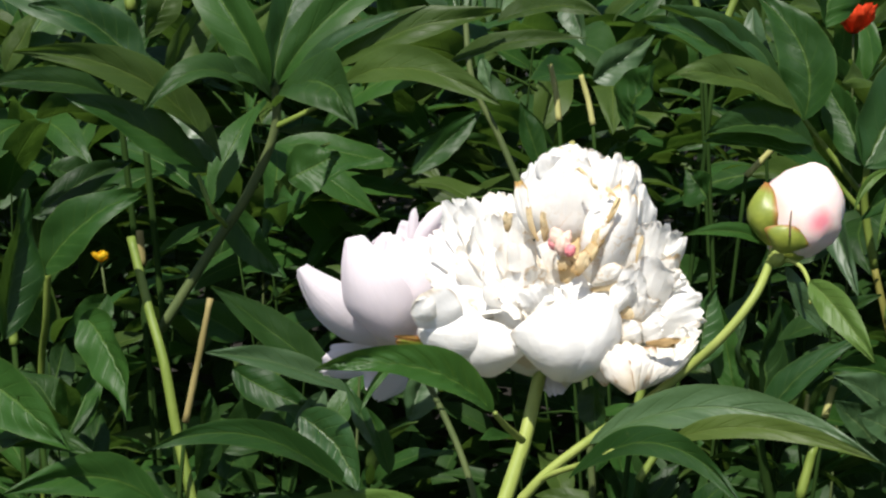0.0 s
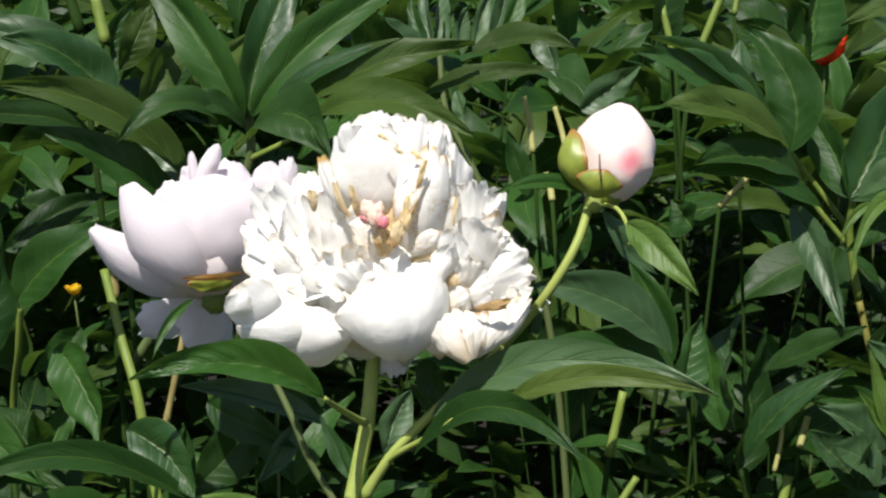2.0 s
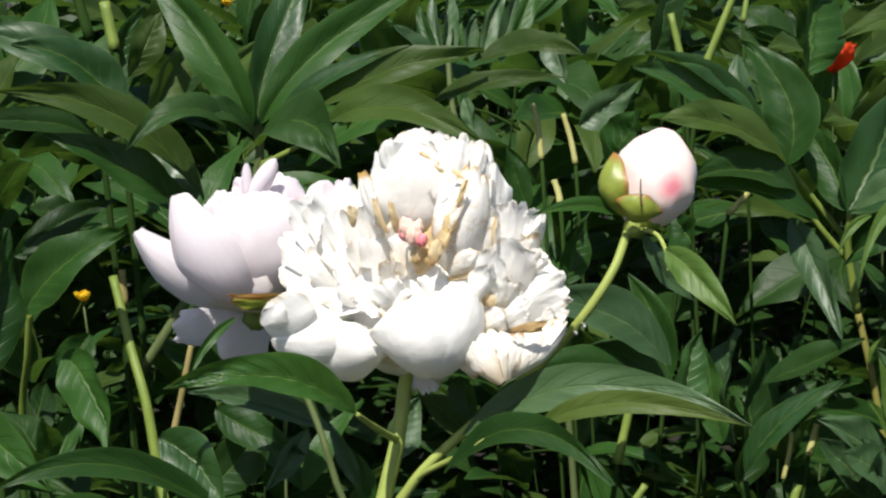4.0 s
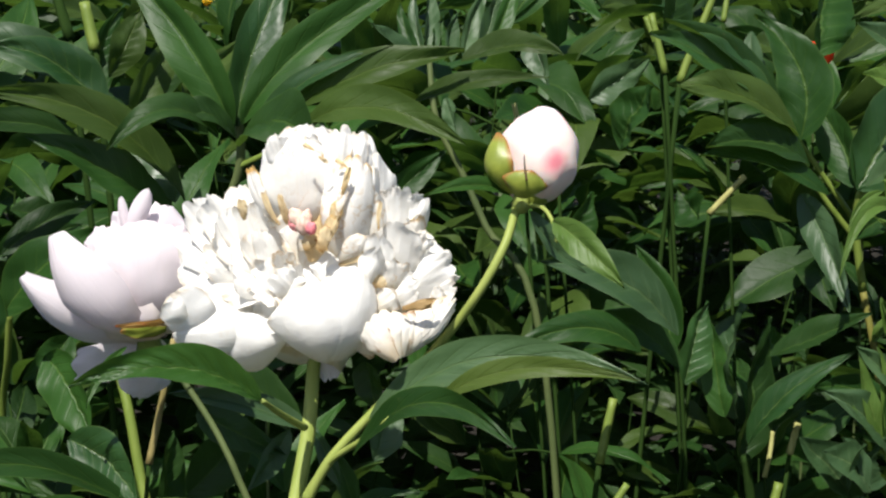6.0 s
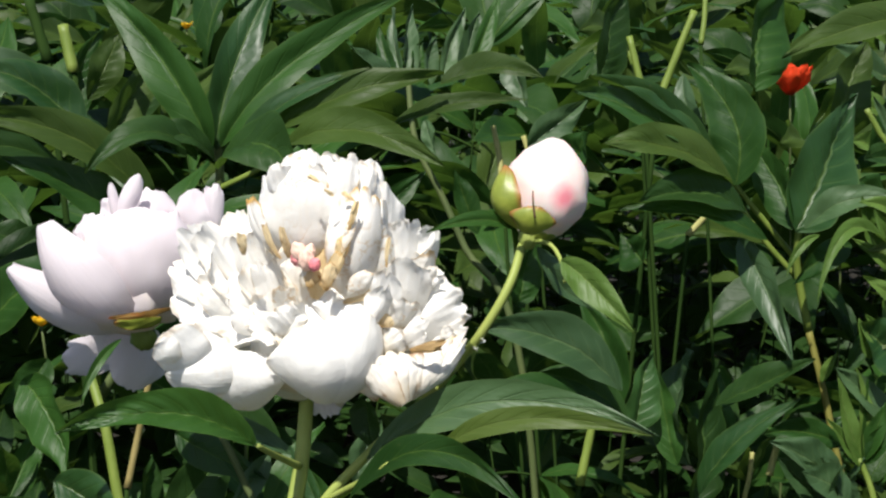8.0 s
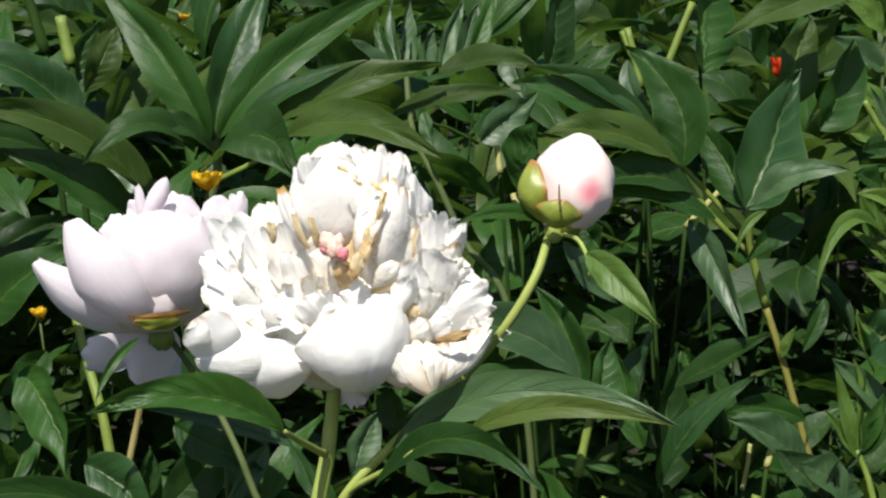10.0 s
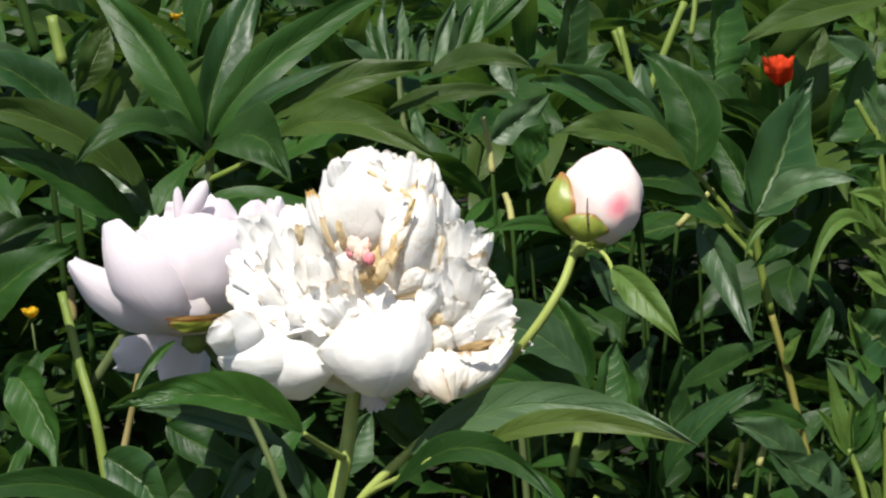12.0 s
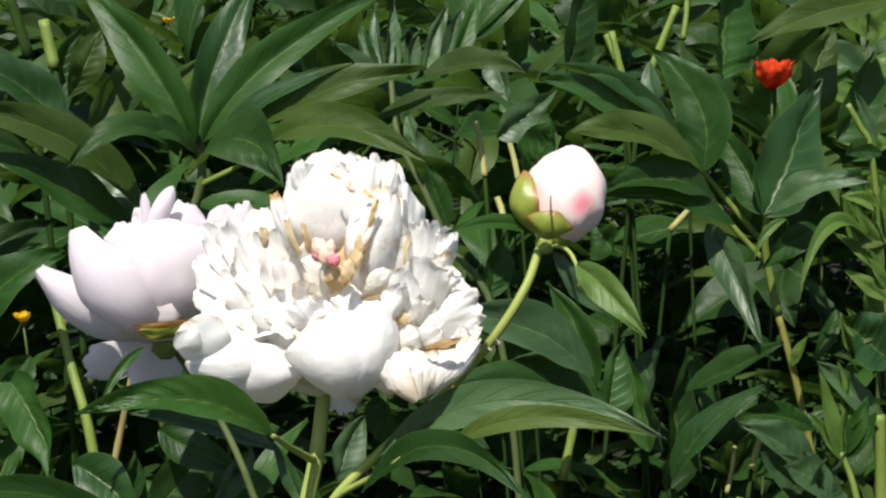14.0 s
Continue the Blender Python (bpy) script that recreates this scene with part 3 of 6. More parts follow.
petal(blossom, (0.0584, -0.0037, 0.5320), (0.0577, -0.0097, 0.5674), 0.0141, (0.15, -1, 0.65), arch=0.12, cup=0.5, ragged=0.1, curl=0.1, ruffle=0.04, profile='petal', material=PETAL_CREAM)
petal(blossom, (0.0665, 0.0004, 0.5194), (0.0712, -0.0095, 0.5543), 0.0264, (0.25, -1, 0.65), arch=0.12, cup=0.5, ragged=0.1, curl=0.1, ruffle=0.04, profile='bowl')
petal(blossom, (0.0731, 0.0065, 0.5220), (0.0776, 0.0006, 0.5546), 0.0144, (0.45, -1, 0.65), arch=0.12, cup=0.5, ragged=0.1, curl=0.1, ruffle=0.04, profile='petal', material=PETAL_CREAM)
petal(blossom, (0.0587, -0.0097, 0.5203), (0.0599, -0.0156, 0.5487), 0.0176, (0.05, -1, 0.65), arch=0.12, cup=0.5, ragged=0.1, curl=0.1, ruffle=0.04, profile='bowl')
petal(blossom, (0.0760, -0.0014, 0.5363), (0.0823, -0.0034, 0.5466), 0.0051, (0.3, -1, 0.65), arch=0.12, cup=0.5, ragged=0.1, curl=0.1, ruffle=0.04, profile='petal', material=PETAL_CREAM)
petal(blossom, (0.0642, -0.0096, 0.5178), (0.0679, -0.0155, 0.5371), 0.0186, (0.15, -1, 0.4), arch=0.12, cup=0.5, ragged=0.1, curl=0.1, ruffle=0.04, profile='petal', material=PETAL_CREAM)
petal(blossom, (0.0770, 0.0146, 0.5512), (0.0785, 0.0086, 0.5642), 0.0088, (0.3, -1, 0.4), arch=0.1, cup=0.5, ragged=0.22, curl=0.22, ruffle=0.08)
petal(blossom, (0.0662, 0.0084, 0.5563), (0.0679, 0.0025, 0.5692), 0.0087, (0.3, -1, 0.4), arch=0.1, cup=0.5, ragged=0.22, curl=0.22, ruffle=0.08)
petal(blossom, (0.0763, 0.0106, 0.5424), (0.0779, 0.0046, 0.5555), 0.0077, (0.3, -1, 0.4), arch=0.1, cup=0.5, ragged=0.22, curl=0.22, ruffle=0.08)
petal(blossom, (0.0603, 0.0144, 0.5188), (0.0880, 0.0107, 0.5403), 0.0146, (0.3, -0.9, 0.3), arch=0.12, cup=0.4, ragged=0.14, curl=0.16, ruffle=0.05, profile='petal')
petal(blossom, (0.0565, 0.0063, 0.5102), (0.0952, 0.0008, 0.5339), 0.0269, (0.2, -1, 0.4), arch=0.12, cup=0.4, ragged=0.14, curl=0.16, ruffle=0.05, profile='bowl')
petal(blossom, (0.0655, 0.0104, 0.5039), (0.0973, -0.0012, 0.5207), 0.0197, (0.25, -1, 0.4), arch=0.12, cup=0.4, ragged=0.14, curl=0.16, ruffle=0.05, profile='bowl')
petal(blossom, (0.0580, -0.0057, 0.5110), (0.0799, -0.0114, 0.5281), 0.0183, (0.1, -1, 0.45), arch=0.12, cup=0.4, ragged=0.14, curl=0.16, ruffle=0.05, profile='petal')
petal(blossom, (0.0572, -0.0117, 0.5099), (0.0674, -0.0156, 0.5230), 0.0151, (0, -1, 0.4), arch=0.12, cup=0.4, ragged=0.14, curl=0.16, ruffle=0.05, profile='petal', material=PETAL_CREAM)
petal(blossom, (0.0803, -0.0014, 0.5369), (0.0864, -0.0053, 0.5434), 0.0041, (0.3, -1, 0.45), arch=0.1, cup=0.4, ragged=0.24, curl=0.22, ruffle=0.08)
petal(blossom, (0.0875, -0.0013, 0.5301), (0.0935, -0.0052, 0.5367), 0.0076, (0.3, -1, 0.45), arch=0.1, cup=0.4, ragged=0.24, curl=0.22, ruffle=0.08)
petal(blossom, (0.0906, -0.0013, 0.5212), (0.0966, -0.0052, 0.5279), 0.0072, (0.3, -1, 0.45), arch=0.1, cup=0.4, ragged=0.24, curl=0.22, ruffle=0.08)
petal(blossom, (0.0845, -0.0013, 0.5128), (0.0906, -0.0053, 0.5195), 0.0077, (0.3, -1, 0.45), arch=0.1, cup=0.4, ragged=0.24, curl=0.22, ruffle=0.08)
petal(blossom, (0.0668, -0.0256, 0.4904), (0.0531, -0.0197, 0.5088), 0.0150, (-0.25, -1, 0.05), arch=0.2, cup=0.6, ragged=0.1, curl=0.12, ruffle=0.03, material=PETAL_DRY, crumple=0.5)
petal(blossom, (0.0677, -0.0236, 0.4906), (0.0585, -0.0167, 0.5137), 0.0156, (-0.12, -1, 0.05), arch=0.2, cup=0.6, ragged=0.1, curl=0.12, ruffle=0.03, material=PETAL_CREAM, crumple=0.5)
petal(blossom, (0.0687, -0.0215, 0.4908), (0.0659, -0.0136, 0.5120), 0.0161, (0, -1, 0.05), arch=0.2, cup=0.6, ragged=0.1, curl=0.12, ruffle=0.03, material=PETAL_CREAM, crumple=0.5)
petal(blossom, (0.0696, -0.0195, 0.4910), (0.0734, -0.0105, 0.5102), 0.0157, (0.1, -1, 0.05), arch=0.2, cup=0.6, ragged=0.1, curl=0.12, ruffle=0.03, material=PETAL_DRY, crumple=0.5)
petal(blossom, (0.0706, -0.0175, 0.4913), (0.0815, -0.0074, 0.5101), 0.0158, (0.25, -1, 0.05), arch=0.2, cup=0.6, ragged=0.1, curl=0.12, ruffle=0.03, material=PETAL_CREAM, crumple=0.5)
petal(blossom, (0.0715, -0.0155, 0.4915), (0.0886, -0.0043, 0.5120), 0.0148, (0.4, -1, 0.05), arch=0.2, cup=0.6, ragged=0.1, curl=0.12, ruffle=0.03, material=PETAL_CREAM, crumple=0.5)
petal(blossom, (0.0725, -0.0135, 0.4917), (0.0938, -0.0012, 0.5139), 0.0113, (0.5, -1, 0.05), arch=0.2, cup=0.6, ragged=0.1, curl=0.12, ruffle=0.03, material=PETAL_CREAM, crumple=0.5)
petal(blossom, (0.0547, -0.0117, 0.4885), (0.0500, -0.0098, 0.5026), 0.0118, (-0.4, -1, -0.1), arch=0.2, cup=0.5, ragged=0.1, material=PETAL_DRY)
petal(blossom, (0.0023, 0.0353, 0.5127), (-0.0385, 0.0324, 0.5154), 0.0247, (-0.41, -1, 1.12), arch=0.088, cup=0.35, ragged=0.077, ruffle=0.034, curl=-0.01, profile='petal', crumple=0.3)
petal(blossom, (0.0022, 0.0347, 0.5173), (-0.0404, 0.0336, 0.5291), 0.0271, (-0.22, -1, 0.68), arch=0.086, cup=0.09, ragged=0.07, ruffle=0.046, curl=-0.01, profile='bowl', crumple=0.3)
petal(blossom, (0.0040, 0.0344, 0.5151), (-0.0394, 0.0340, 0.5425), 0.0232, (-0.11, -1, 0.98), arch=0.117, cup=0.34, ragged=0.088, ruffle=0.031, curl=-0.02, profile='bowl', crumple=0.3)
petal(blossom, (0.0006, 0.0330, 0.5192), (-0.0346, 0.0350, 0.5581), 0.0218, (-0.1, -1, 0.86), arch=0.058, cup=0.21, ragged=0.112, ruffle=0.022, curl=0.15, profile='bowl', crumple=0.3)
petal(blossom, (0.0045, 0.0340, 0.5172), (-0.0255, 0.0324, 0.5623), 0.0193, (-0.36, -1, 0.7), arch=0.116, cup=0.11, ragged=0.115, ruffle=0.048, curl=0.15, profile='bowl', crumple=0.3)
petal(blossom, (0.0036, 0.0349, 0.5186), (-0.0149, 0.0402, 0.5647), 0.0174, (-0.3, -1, 1.12), arch=0.038, cup=0.16, ragged=0.107, ruffle=0.048, curl=0.01, profile='petal', crumple=0.3)
petal(blossom, (0.0056, 0.0323, 0.5203), (-0.0078, 0.0387, 0.5664), 0.0138, (0.14, -1, 0.69), arch=0.034, cup=0.38, ragged=0.102, ruffle=0.032, curl=-0.01, profile='petal', crumple=0.3)
petal(blossom, (0.0074, 0.0318, 0.5193), (-0.0015, 0.0371, 0.5627), 0.0171, (0.13, -1, 0.67), arch=0.096, cup=0.36, ragged=0.108, ruffle=0.044, curl=-0.04, profile='petal', crumple=0.3)
petal(blossom, (0.0041, 0.0256, 0.5125), (-0.0291, 0.0163, 0.5140), 0.0226, (-0.4, -1, 1.0), arch=0.073, cup=0.15, ragged=0.094, ruffle=0.024, curl=0.02, profile='petal', crumple=0.3, material=PETAL_CREAM)
petal(blossom, (0.0077, 0.0248, 0.5146), (-0.0292, 0.0201, 0.5254), 0.0210, (-0.39, -1, 1.03), arch=0.1, cup=0.28, ragged=0.11, ruffle=0.043, curl=0.02, profile='petal', crumple=0.3)
petal(blossom, (0.0052, 0.0243, 0.5168), (-0.0244, 0.0176, 0.5404), 0.0243, (-0.47, -1, 0.9), arch=0.053, cup=0.27, ragged=0.098, ruffle=0.045, curl=0.08, profile='petal', crumple=0.3)
petal(blossom, (0.0059, 0.0252, 0.5172), (-0.0197, 0.0186, 0.5524), 0.0211, (-0.02, -1, 1.13), arch=0.077, cup=0.22, ragged=0.08, ruffle=0.045, curl=0.15, profile='petal', crumple=0.3)
petal(blossom, (0.0083, 0.0244, 0.5178), (-0.0126, 0.0163, 0.5591), 0.0181, (-0.09, -1, 1.03), arch=0.087, cup=0.29, ragged=0.072, ruffle=0.025, curl=0.04, profile='petal', crumple=0.3)
petal(blossom, (0.0075, 0.0219, 0.5186), (-0.0037, 0.0138, 0.5614), 0.0151, (-0.15, -1, 0.7), arch=0.047, cup=0.06, ragged=0.098, ruffle=0.031, curl=0.07, profile='petal', crumple=0.3)
petal(blossom, (0.0083, 0.0222, 0.5170), (0.0042, 0.0202, 0.5551), 0.0144, (-0.06, -1, 0.62), arch=0.085, cup=0.08, ragged=0.103, ruffle=0.03, curl=0.07, profile='petal', crumple=0.3, material=PETAL_CREAM)
petal(blossom, (0.0122, 0.0122, 0.5156), (-0.0136, 0.0015, 0.5202), 0.0163, (-0.22, -1, 1.13), arch=0.085, cup=0.17, ragged=0.124, ruffle=0.02, curl=-0.04, profile='petal', crumple=0.3)
petal(blossom, (0.0115, 0.0107, 0.5181), (-0.0124, -0.0009, 0.5307), 0.0193, (-0.12, -1, 0.81), arch=0.117, cup=0.35, ragged=0.106, ruffle=0.028, curl=0.16, profile='petal', crumple=0.3)
petal(blossom, (0.0111, 0.0102, 0.5187), (-0.0095, 0.0021, 0.5424), 0.0183, (-0.24, -1, 0.76), arch=0.1, cup=0.32, ragged=0.071, ruffle=0.036, curl=0.0, profile='petal', crumple=0.3)
petal(blossom, (0.0132, 0.0122, 0.5196), (-0.0029, 0.0009, 0.5502), 0.0156, (-0.07, -1, 0.93), arch=0.097, cup=0.09, ragged=0.116, ruffle=0.029, curl=0.06, profile='bowl', crumple=0.3, material=PETAL_CREAM)
petal(blossom, (0.0123, 0.0099, 0.5189), (0.0066, -0.0010, 0.5523), 0.0150, (-0.06, -1, 1.1), arch=0.11, cup=0.23, ragged=0.071, ruffle=0.043, curl=0.03, profile='petal', crumple=0.3)
petal(blossom, (0.0162, 0.0032, 0.5143), (0.0015, -0.0136, 0.5232), 0.0149, (-0.48, -1, 1.06), arch=0.036, cup=0.33, ragged=0.112, ruffle=0.033, curl=0.0, profile='petal', crumple=0.3)
petal(blossom, (0.0175, 0.0004, 0.5180), (0.0008, -0.0101, 0.5309), 0.0162, (-0.16, -1, 0.64), arch=0.051, cup=0.32, ragged=0.118, ruffle=0.04, curl=-0.05, profile='petal', crumple=0.3)
petal(blossom, (0.0181, 0.0024, 0.5149), (0.0053, -0.0067, 0.5391), 0.0141, (-0.09, -1, 0.67), arch=0.056, cup=0.35, ragged=0.079, ruffle=0.038, curl=0.03, profile='bowl', crumple=0.3)
petal(blossom, (0.0176, 0.0021, 0.5192), (0.0150, -0.0085, 0.5436), 0.0115, (0.09, -1, 0.67), arch=0.069, cup=0.15, ragged=0.106, ruffle=0.035, curl=0.15, profile='bowl', crumple=0.3, material=PETAL_CREAM)
petal(blossom, (0.0183, -0.0059, 0.5138), (0.0117, -0.0166, 0.5226), 0.0148, (-0.49, -1, 0.9), arch=0.053, cup=0.3, ragged=0.101, ruffle=0.024, curl=-0.01, profile='bowl', crumple=0.3, material=PETAL_CREAM)
petal(blossom, (0.0215, -0.0078, 0.5173), (0.0144, -0.0211, 0.5338), 0.0144, (-0.21, -1, 0.73), arch=0.109, cup=0.21, ragged=0.089, ruffle=0.044, curl=-0.05, profile='petal', crumple=0.3)
petal(blossom, (0.0192, -0.0043, 0.5171), (0.0215, -0.0161, 0.5376), 0.0104, (0.03, -1, 0.68), arch=0.086, cup=0.17, ragged=0.084, ruffle=0.03, curl=0.08, profile='bowl', crumple=0.3)
petal(blossom, (0.0136, 0.0758, 0.5413), (0.0258, 0.0700, 0.5822), 0.0483, (0, -0.6, 0.5), arch=0.1, cup=0.4, ragged=0.2)
petal(blossom, (0.0424, 0.0701, 0.5338), (0.0626, 0.0604, 0.5612), 0.0309, (0.4, -0.5, 0.5), arch=0.1, cup=0.4, ragged=0.2, ruffle=0.06)
petal(blossom, (0.0139, -0.0042, 0.5535), (0.0037, -0.0083, 0.5790), 0.0071, (0, -1, 0.1), material=PETAL_GOLD, name='dried_petal', arch=0.06, cup=0.25, ruffle=0.07, ragged=0.2, crumple=0.6, label='golden-brown strip: dried petal, in places gap shade', via=(0.0073, -0.0103, 0.5662))
petal(blossom, (0.0157, -0.0112, 0.5537), (0.0092, -0.0133, 0.5707), 0.0030, (0, -1, 0.1), material=PETAL_BROWN, name='dried_petal', arch=0.06, cup=0.25, ruffle=0.07, ragged=0.2, crumple=0.6, label='golden-brown strip: dried petal, in places gap shade', via=(0.0114, -0.0122, 0.5615))
petal(blossom, (0.0015, -0.0244, 0.5584), (0.0010, -0.0264, 0.5676), 0.0044, (0, -1, 0.1), material=PETAL_BROWN, name='dried_petal', arch=0.06, cup=0.25, ruffle=0.07, ragged=0.2, crumple=0.6, label='golden-brown strip: dried petal, in places gap shade')
petal(blossom, (0.0352, -0.0244, 0.5422), (0.0388, -0.0254, 0.5539), 0.0064, (0, -1, 0.1), material=PETAL_BROWN, name='dried_petal', arch=0.06, cup=0.25, ruffle=0.07, ragged=0.2, crumple=0.6, label='golden-brown strip: dried petal, in places gap shade')
petal(blossom, (0.0366, -0.0234, 0.5455), (0.0422, -0.0244, 0.5582), 0.0064, (0, -1, 0.1), material=PETAL_AMBER, name='dried_petal', arch=0.06, cup=0.25, ruffle=0.07, ragged=0.2, crumple=0.6, label='golden-brown strip: dried petal, in places gap shade')
petal(blossom, (0.0405, -0.0224, 0.5518), (0.0446, -0.0233, 0.5660), 0.0059, (0, -1, 0.1), material=PETAL_AMBER, name='dried_petal', arch=0.06, cup=0.25, ruffle=0.07, ragged=0.2, crumple=0.6, label='golden-brown strip: dried petal, in places gap shade')
petal(blossom, (0.0431, -0.0243, 0.5587), (0.0475, -0.0223, 0.5708), 0.0042, (0, -1, 0.1), material=PETAL_CREAM, name='dried_petal', arch=0.06, cup=0.25, ruffle=0.07, ragged=0.2, crumple=0.6, label='golden-brown strip: dried petal, in places gap shade')
petal(blossom, (0.0460, -0.0233, 0.5674), (0.0501, -0.0253, 0.5801), 0.0029, (0, -1, 0.1), material=PETAL_AMBER, name='dried_petal', arch=0.06, cup=0.25, ruffle=0.07, ragged=0.2, crumple=0.6, label='golden-brown strip: dried petal, in places gap shade')
petal(blossom, (0.0385, -0.0224, 0.5498), (0.0451, -0.0243, 0.5602), 0.0017, (0, -1, 0.1), material=PETAL_BROWN, name='dried_petal', arch=0.06, cup=0.25, ruffle=0.07, ragged=0.2, crumple=0.6, label='golden-brown strip: dried petal, in places gap shade')
petal(blossom, (0.0488, -0.0198, 0.5798), (0.0429, -0.0188, 0.5841), 0.0020, (0, -1, 0.1), material=PETAL_AMBER, name='dried_petal', arch=0.06, cup=0.25, ruffle=0.07, ragged=0.2, crumple=0.6, label='golden-brown strip: dried petal, in places gap shade')
petal(blossom, (0.0344, -0.0219, 0.5884), (0.0299, -0.0210, 0.5912), 0.0020, (0, -1, 0.1), material=PETAL_AMBER, name='dried_petal', arch=0.06, cup=0.25, ruffle=0.07, ragged=0.2, crumple=0.6, label='golden-brown strip: dried petal, in places gap shade')
petal(blossom, (0.0364, -0.0239, 0.5857), (0.0402, -0.0229, 0.5826), 0.0017, (0, -1, 0.1), material=PETAL_AMBER, name='dried_petal', arch=0.06, cup=0.25, ruffle=0.07, ragged=0.2, crumple=0.6, label='golden-brown strip: dried petal, in places gap shade')
petal(blossom, (0.0616, -0.0196, 0.5505), (0.0630, -0.0176, 0.5627), 0.0020, (0, -1, 0.1), material=PETAL_BROWN, name='dried_petal', arch=0.06, cup=0.25, ruffle=0.07, ragged=0.2, crumple=0.6, label='golden-brown strip: dried petal, in places gap shade', via=(0.0618, -0.0196, 0.557))
petal(blossom, (0.0296, -0.0120, 0.5356), (0.0329, -0.0140, 0.5497), 0.0110, (0, -1, 0.1), material=PETAL_BROWN, name='dried_petal', arch=0.06, cup=0.25, ruffle=0.07, ragged=0.2, crumple=0.6, label='golden-brown strip: dried petal, in places gap shade')
petal(blossom, (0.0327, -0.0180, 0.5424), (0.0372, -0.0179, 0.5490), 0.0045, (0, -1, 0.1), material=PETAL_BROWN, name='dried_petal', arch=0.06, cup=0.25, ruffle=0.07, ragged=0.2, crumple=0.6, label='golden-brown strip: dried petal, in places gap shade')
petal(blossom, (0.0185, -0.0041, 0.5525), (0.0170, -0.0082, 0.5669), 0.0046, (0, -1, 0.1), material=PETAL_BROWN, name='dried_petal', arch=0.06, cup=0.25, ruffle=0.07, ragged=0.2, crumple=0.6, label='golden-brown strip: dried petal, in places gap shade')
petal(blossom, (0.0254, -0.0141, 0.5416), (0.0281, -0.0160, 0.5516), 0.0050, (0, -1, 0.1), material=PETAL_CREAM, name='dried_petal', arch=0.06, cup=0.25, ruffle=0.07, ragged=0.2, crumple=0.6, label='golden-brown strip: dried petal, in places gap shade')
# this strip and the next paint brown shade into gaps under the petals
petal(blossom, (0.0423, -0.0139, 0.5340), (0.0574, -0.0157, 0.5406), 0.0050, (0, -1, 0.1), material=PETAL_BROWN, name='dried_petal', arch=0.06, cup=0.25, ruffle=0.07, ragged=0.2, crumple=0.6, label='golden-brown strip: dried petal, in places gap shade')
petal(blossom, (0.0706, -0.0215, 0.5140), (0.0865, -0.0213, 0.5166), 0.0050, (0, -1, 0.1), material=PETAL_GAP_SHADE, name='dried_petal', arch=0.06, cup=0.25, ruffle=0.07, ragged=0.2, crumple=0.6, label='golden-brown strip: dried petal, in places gap shade')
petal(blossom, (0.0574, -0.0157, 0.5238), (0.0644, -0.0156, 0.5279), 0.0065, (0, -1, 0.1), material=PETAL_BROWN, name='dried_petal', arch=0.06, cup=0.25, ruffle=0.07, ragged=0.2, crumple=0.6, label='golden-brown strip: dried petal, in places gap shade')
petal(blossom, (0.0325, -0.0035, 0.5328), (0.0347, -0.0034, 0.5561), 0.0117, (0, -1, 0.1), material=PETAL_AMBER, name='dried_petal', arch=0.06, cup=0.25, ruffle=0.07, ragged=0.2, crumple=0.6, label='golden-brown strip: dried petal, in places gap shade')
petal(blossom, (0.0203, -0.0036, 0.5343), (0.0195, -0.0036, 0.5550), 0.0102, (0, -1, 0.1), material=PETAL_CREAM, name='dried_petal', arch=0.06, cup=0.25, ruffle=0.07, ragged=0.2, crumple=0.6, label='golden-brown strip: dried petal, in places gap shade')
petal(blossom, (0.0276, -0.0160, 0.5420), (0.0301, -0.0160, 0.5496), 0.0075, (0, -1, 0.1), material=PETAL_BROWN, name='dried_petal', arch=0.06, cup=0.25, ruffle=0.07, ragged=0.2, crumple=0.6, label='golden-brown strip: dried petal, in places gap shade')
petal(blossom, (0.0275, -0.0020, 0.5314), (0.0283, -0.0000, 0.5637), 0.0281, (0, -1, 0.3), arch=0.05, cup=-0.2, ragged=0.08, material=PETAL_CREAM)
petal(blossom, (0.1013, 0.0109, 0.5073), (0.1043, 0.0069, 0.5120), 0.0026, (0.3, -1, 0.3), arch=0.1, cup=0.6, ragged=0.2, curl=0.3, ruffle=0.1)
petal(blossom, (0.0987, 0.0108, 0.5046), (0.1007, 0.0068, 0.5083), 0.0021, (0.3, -1, 0.3), arch=0.1, cup=0.6, ragged=0.2, curl=0.3, ruffle=0.1)
lump(blossom, (0.0240, -0.0141, 0.5573), (-0.4, -0.5, 1), (0.0038, 0.0034, 0.0052), CARPEL, "carpel", "peach-pink carpel", rough=0.18, point=0.5)
lump(blossom, (0.0273, -0.0170, 0.5543), (0.1, -0.6, 1), (0.0042, 0.0036, 0.0054), CARPEL, "carpel", "peach-pink carpel", rough=0.18, point=0.5)
lump(blossom, (0.0230, -0.0141, 0.5538), (-0.7, -0.4, 0.8), (0.0026, 0.0024, 0.0036), CARPEL_RED, "carpel", "rose carpel", rough=0.18, point=0.5)
lump(blossom, (0.0310, -0.0200, 0.5528), (0.6, -0.5, 0.8), (0.0028, 0.0024, 0.0034), CARPEL_RED, "carpel", "rose-red carpel", rough=0.18, point=0.5)
lump(blossom, (0.0285, -0.0140, 0.5568), (0.3, -0.4, 1), (0.0028, 0.0026, 0.0046), CARPEL, "carpel", "peach-pink carpel", rough=0.18, point=0.5)

bud = lump(peony, (0.1344, 0.0316, 0.5749), (0.27, 0.0781, 0.9597), (0.0198, 0.0192, 0.0236), bud_material((0.1421, 0.0128, 0.5732)), "bud", "round pink-blushed bud, still closed", facets=0.045, point=0.2, rough=0.05)
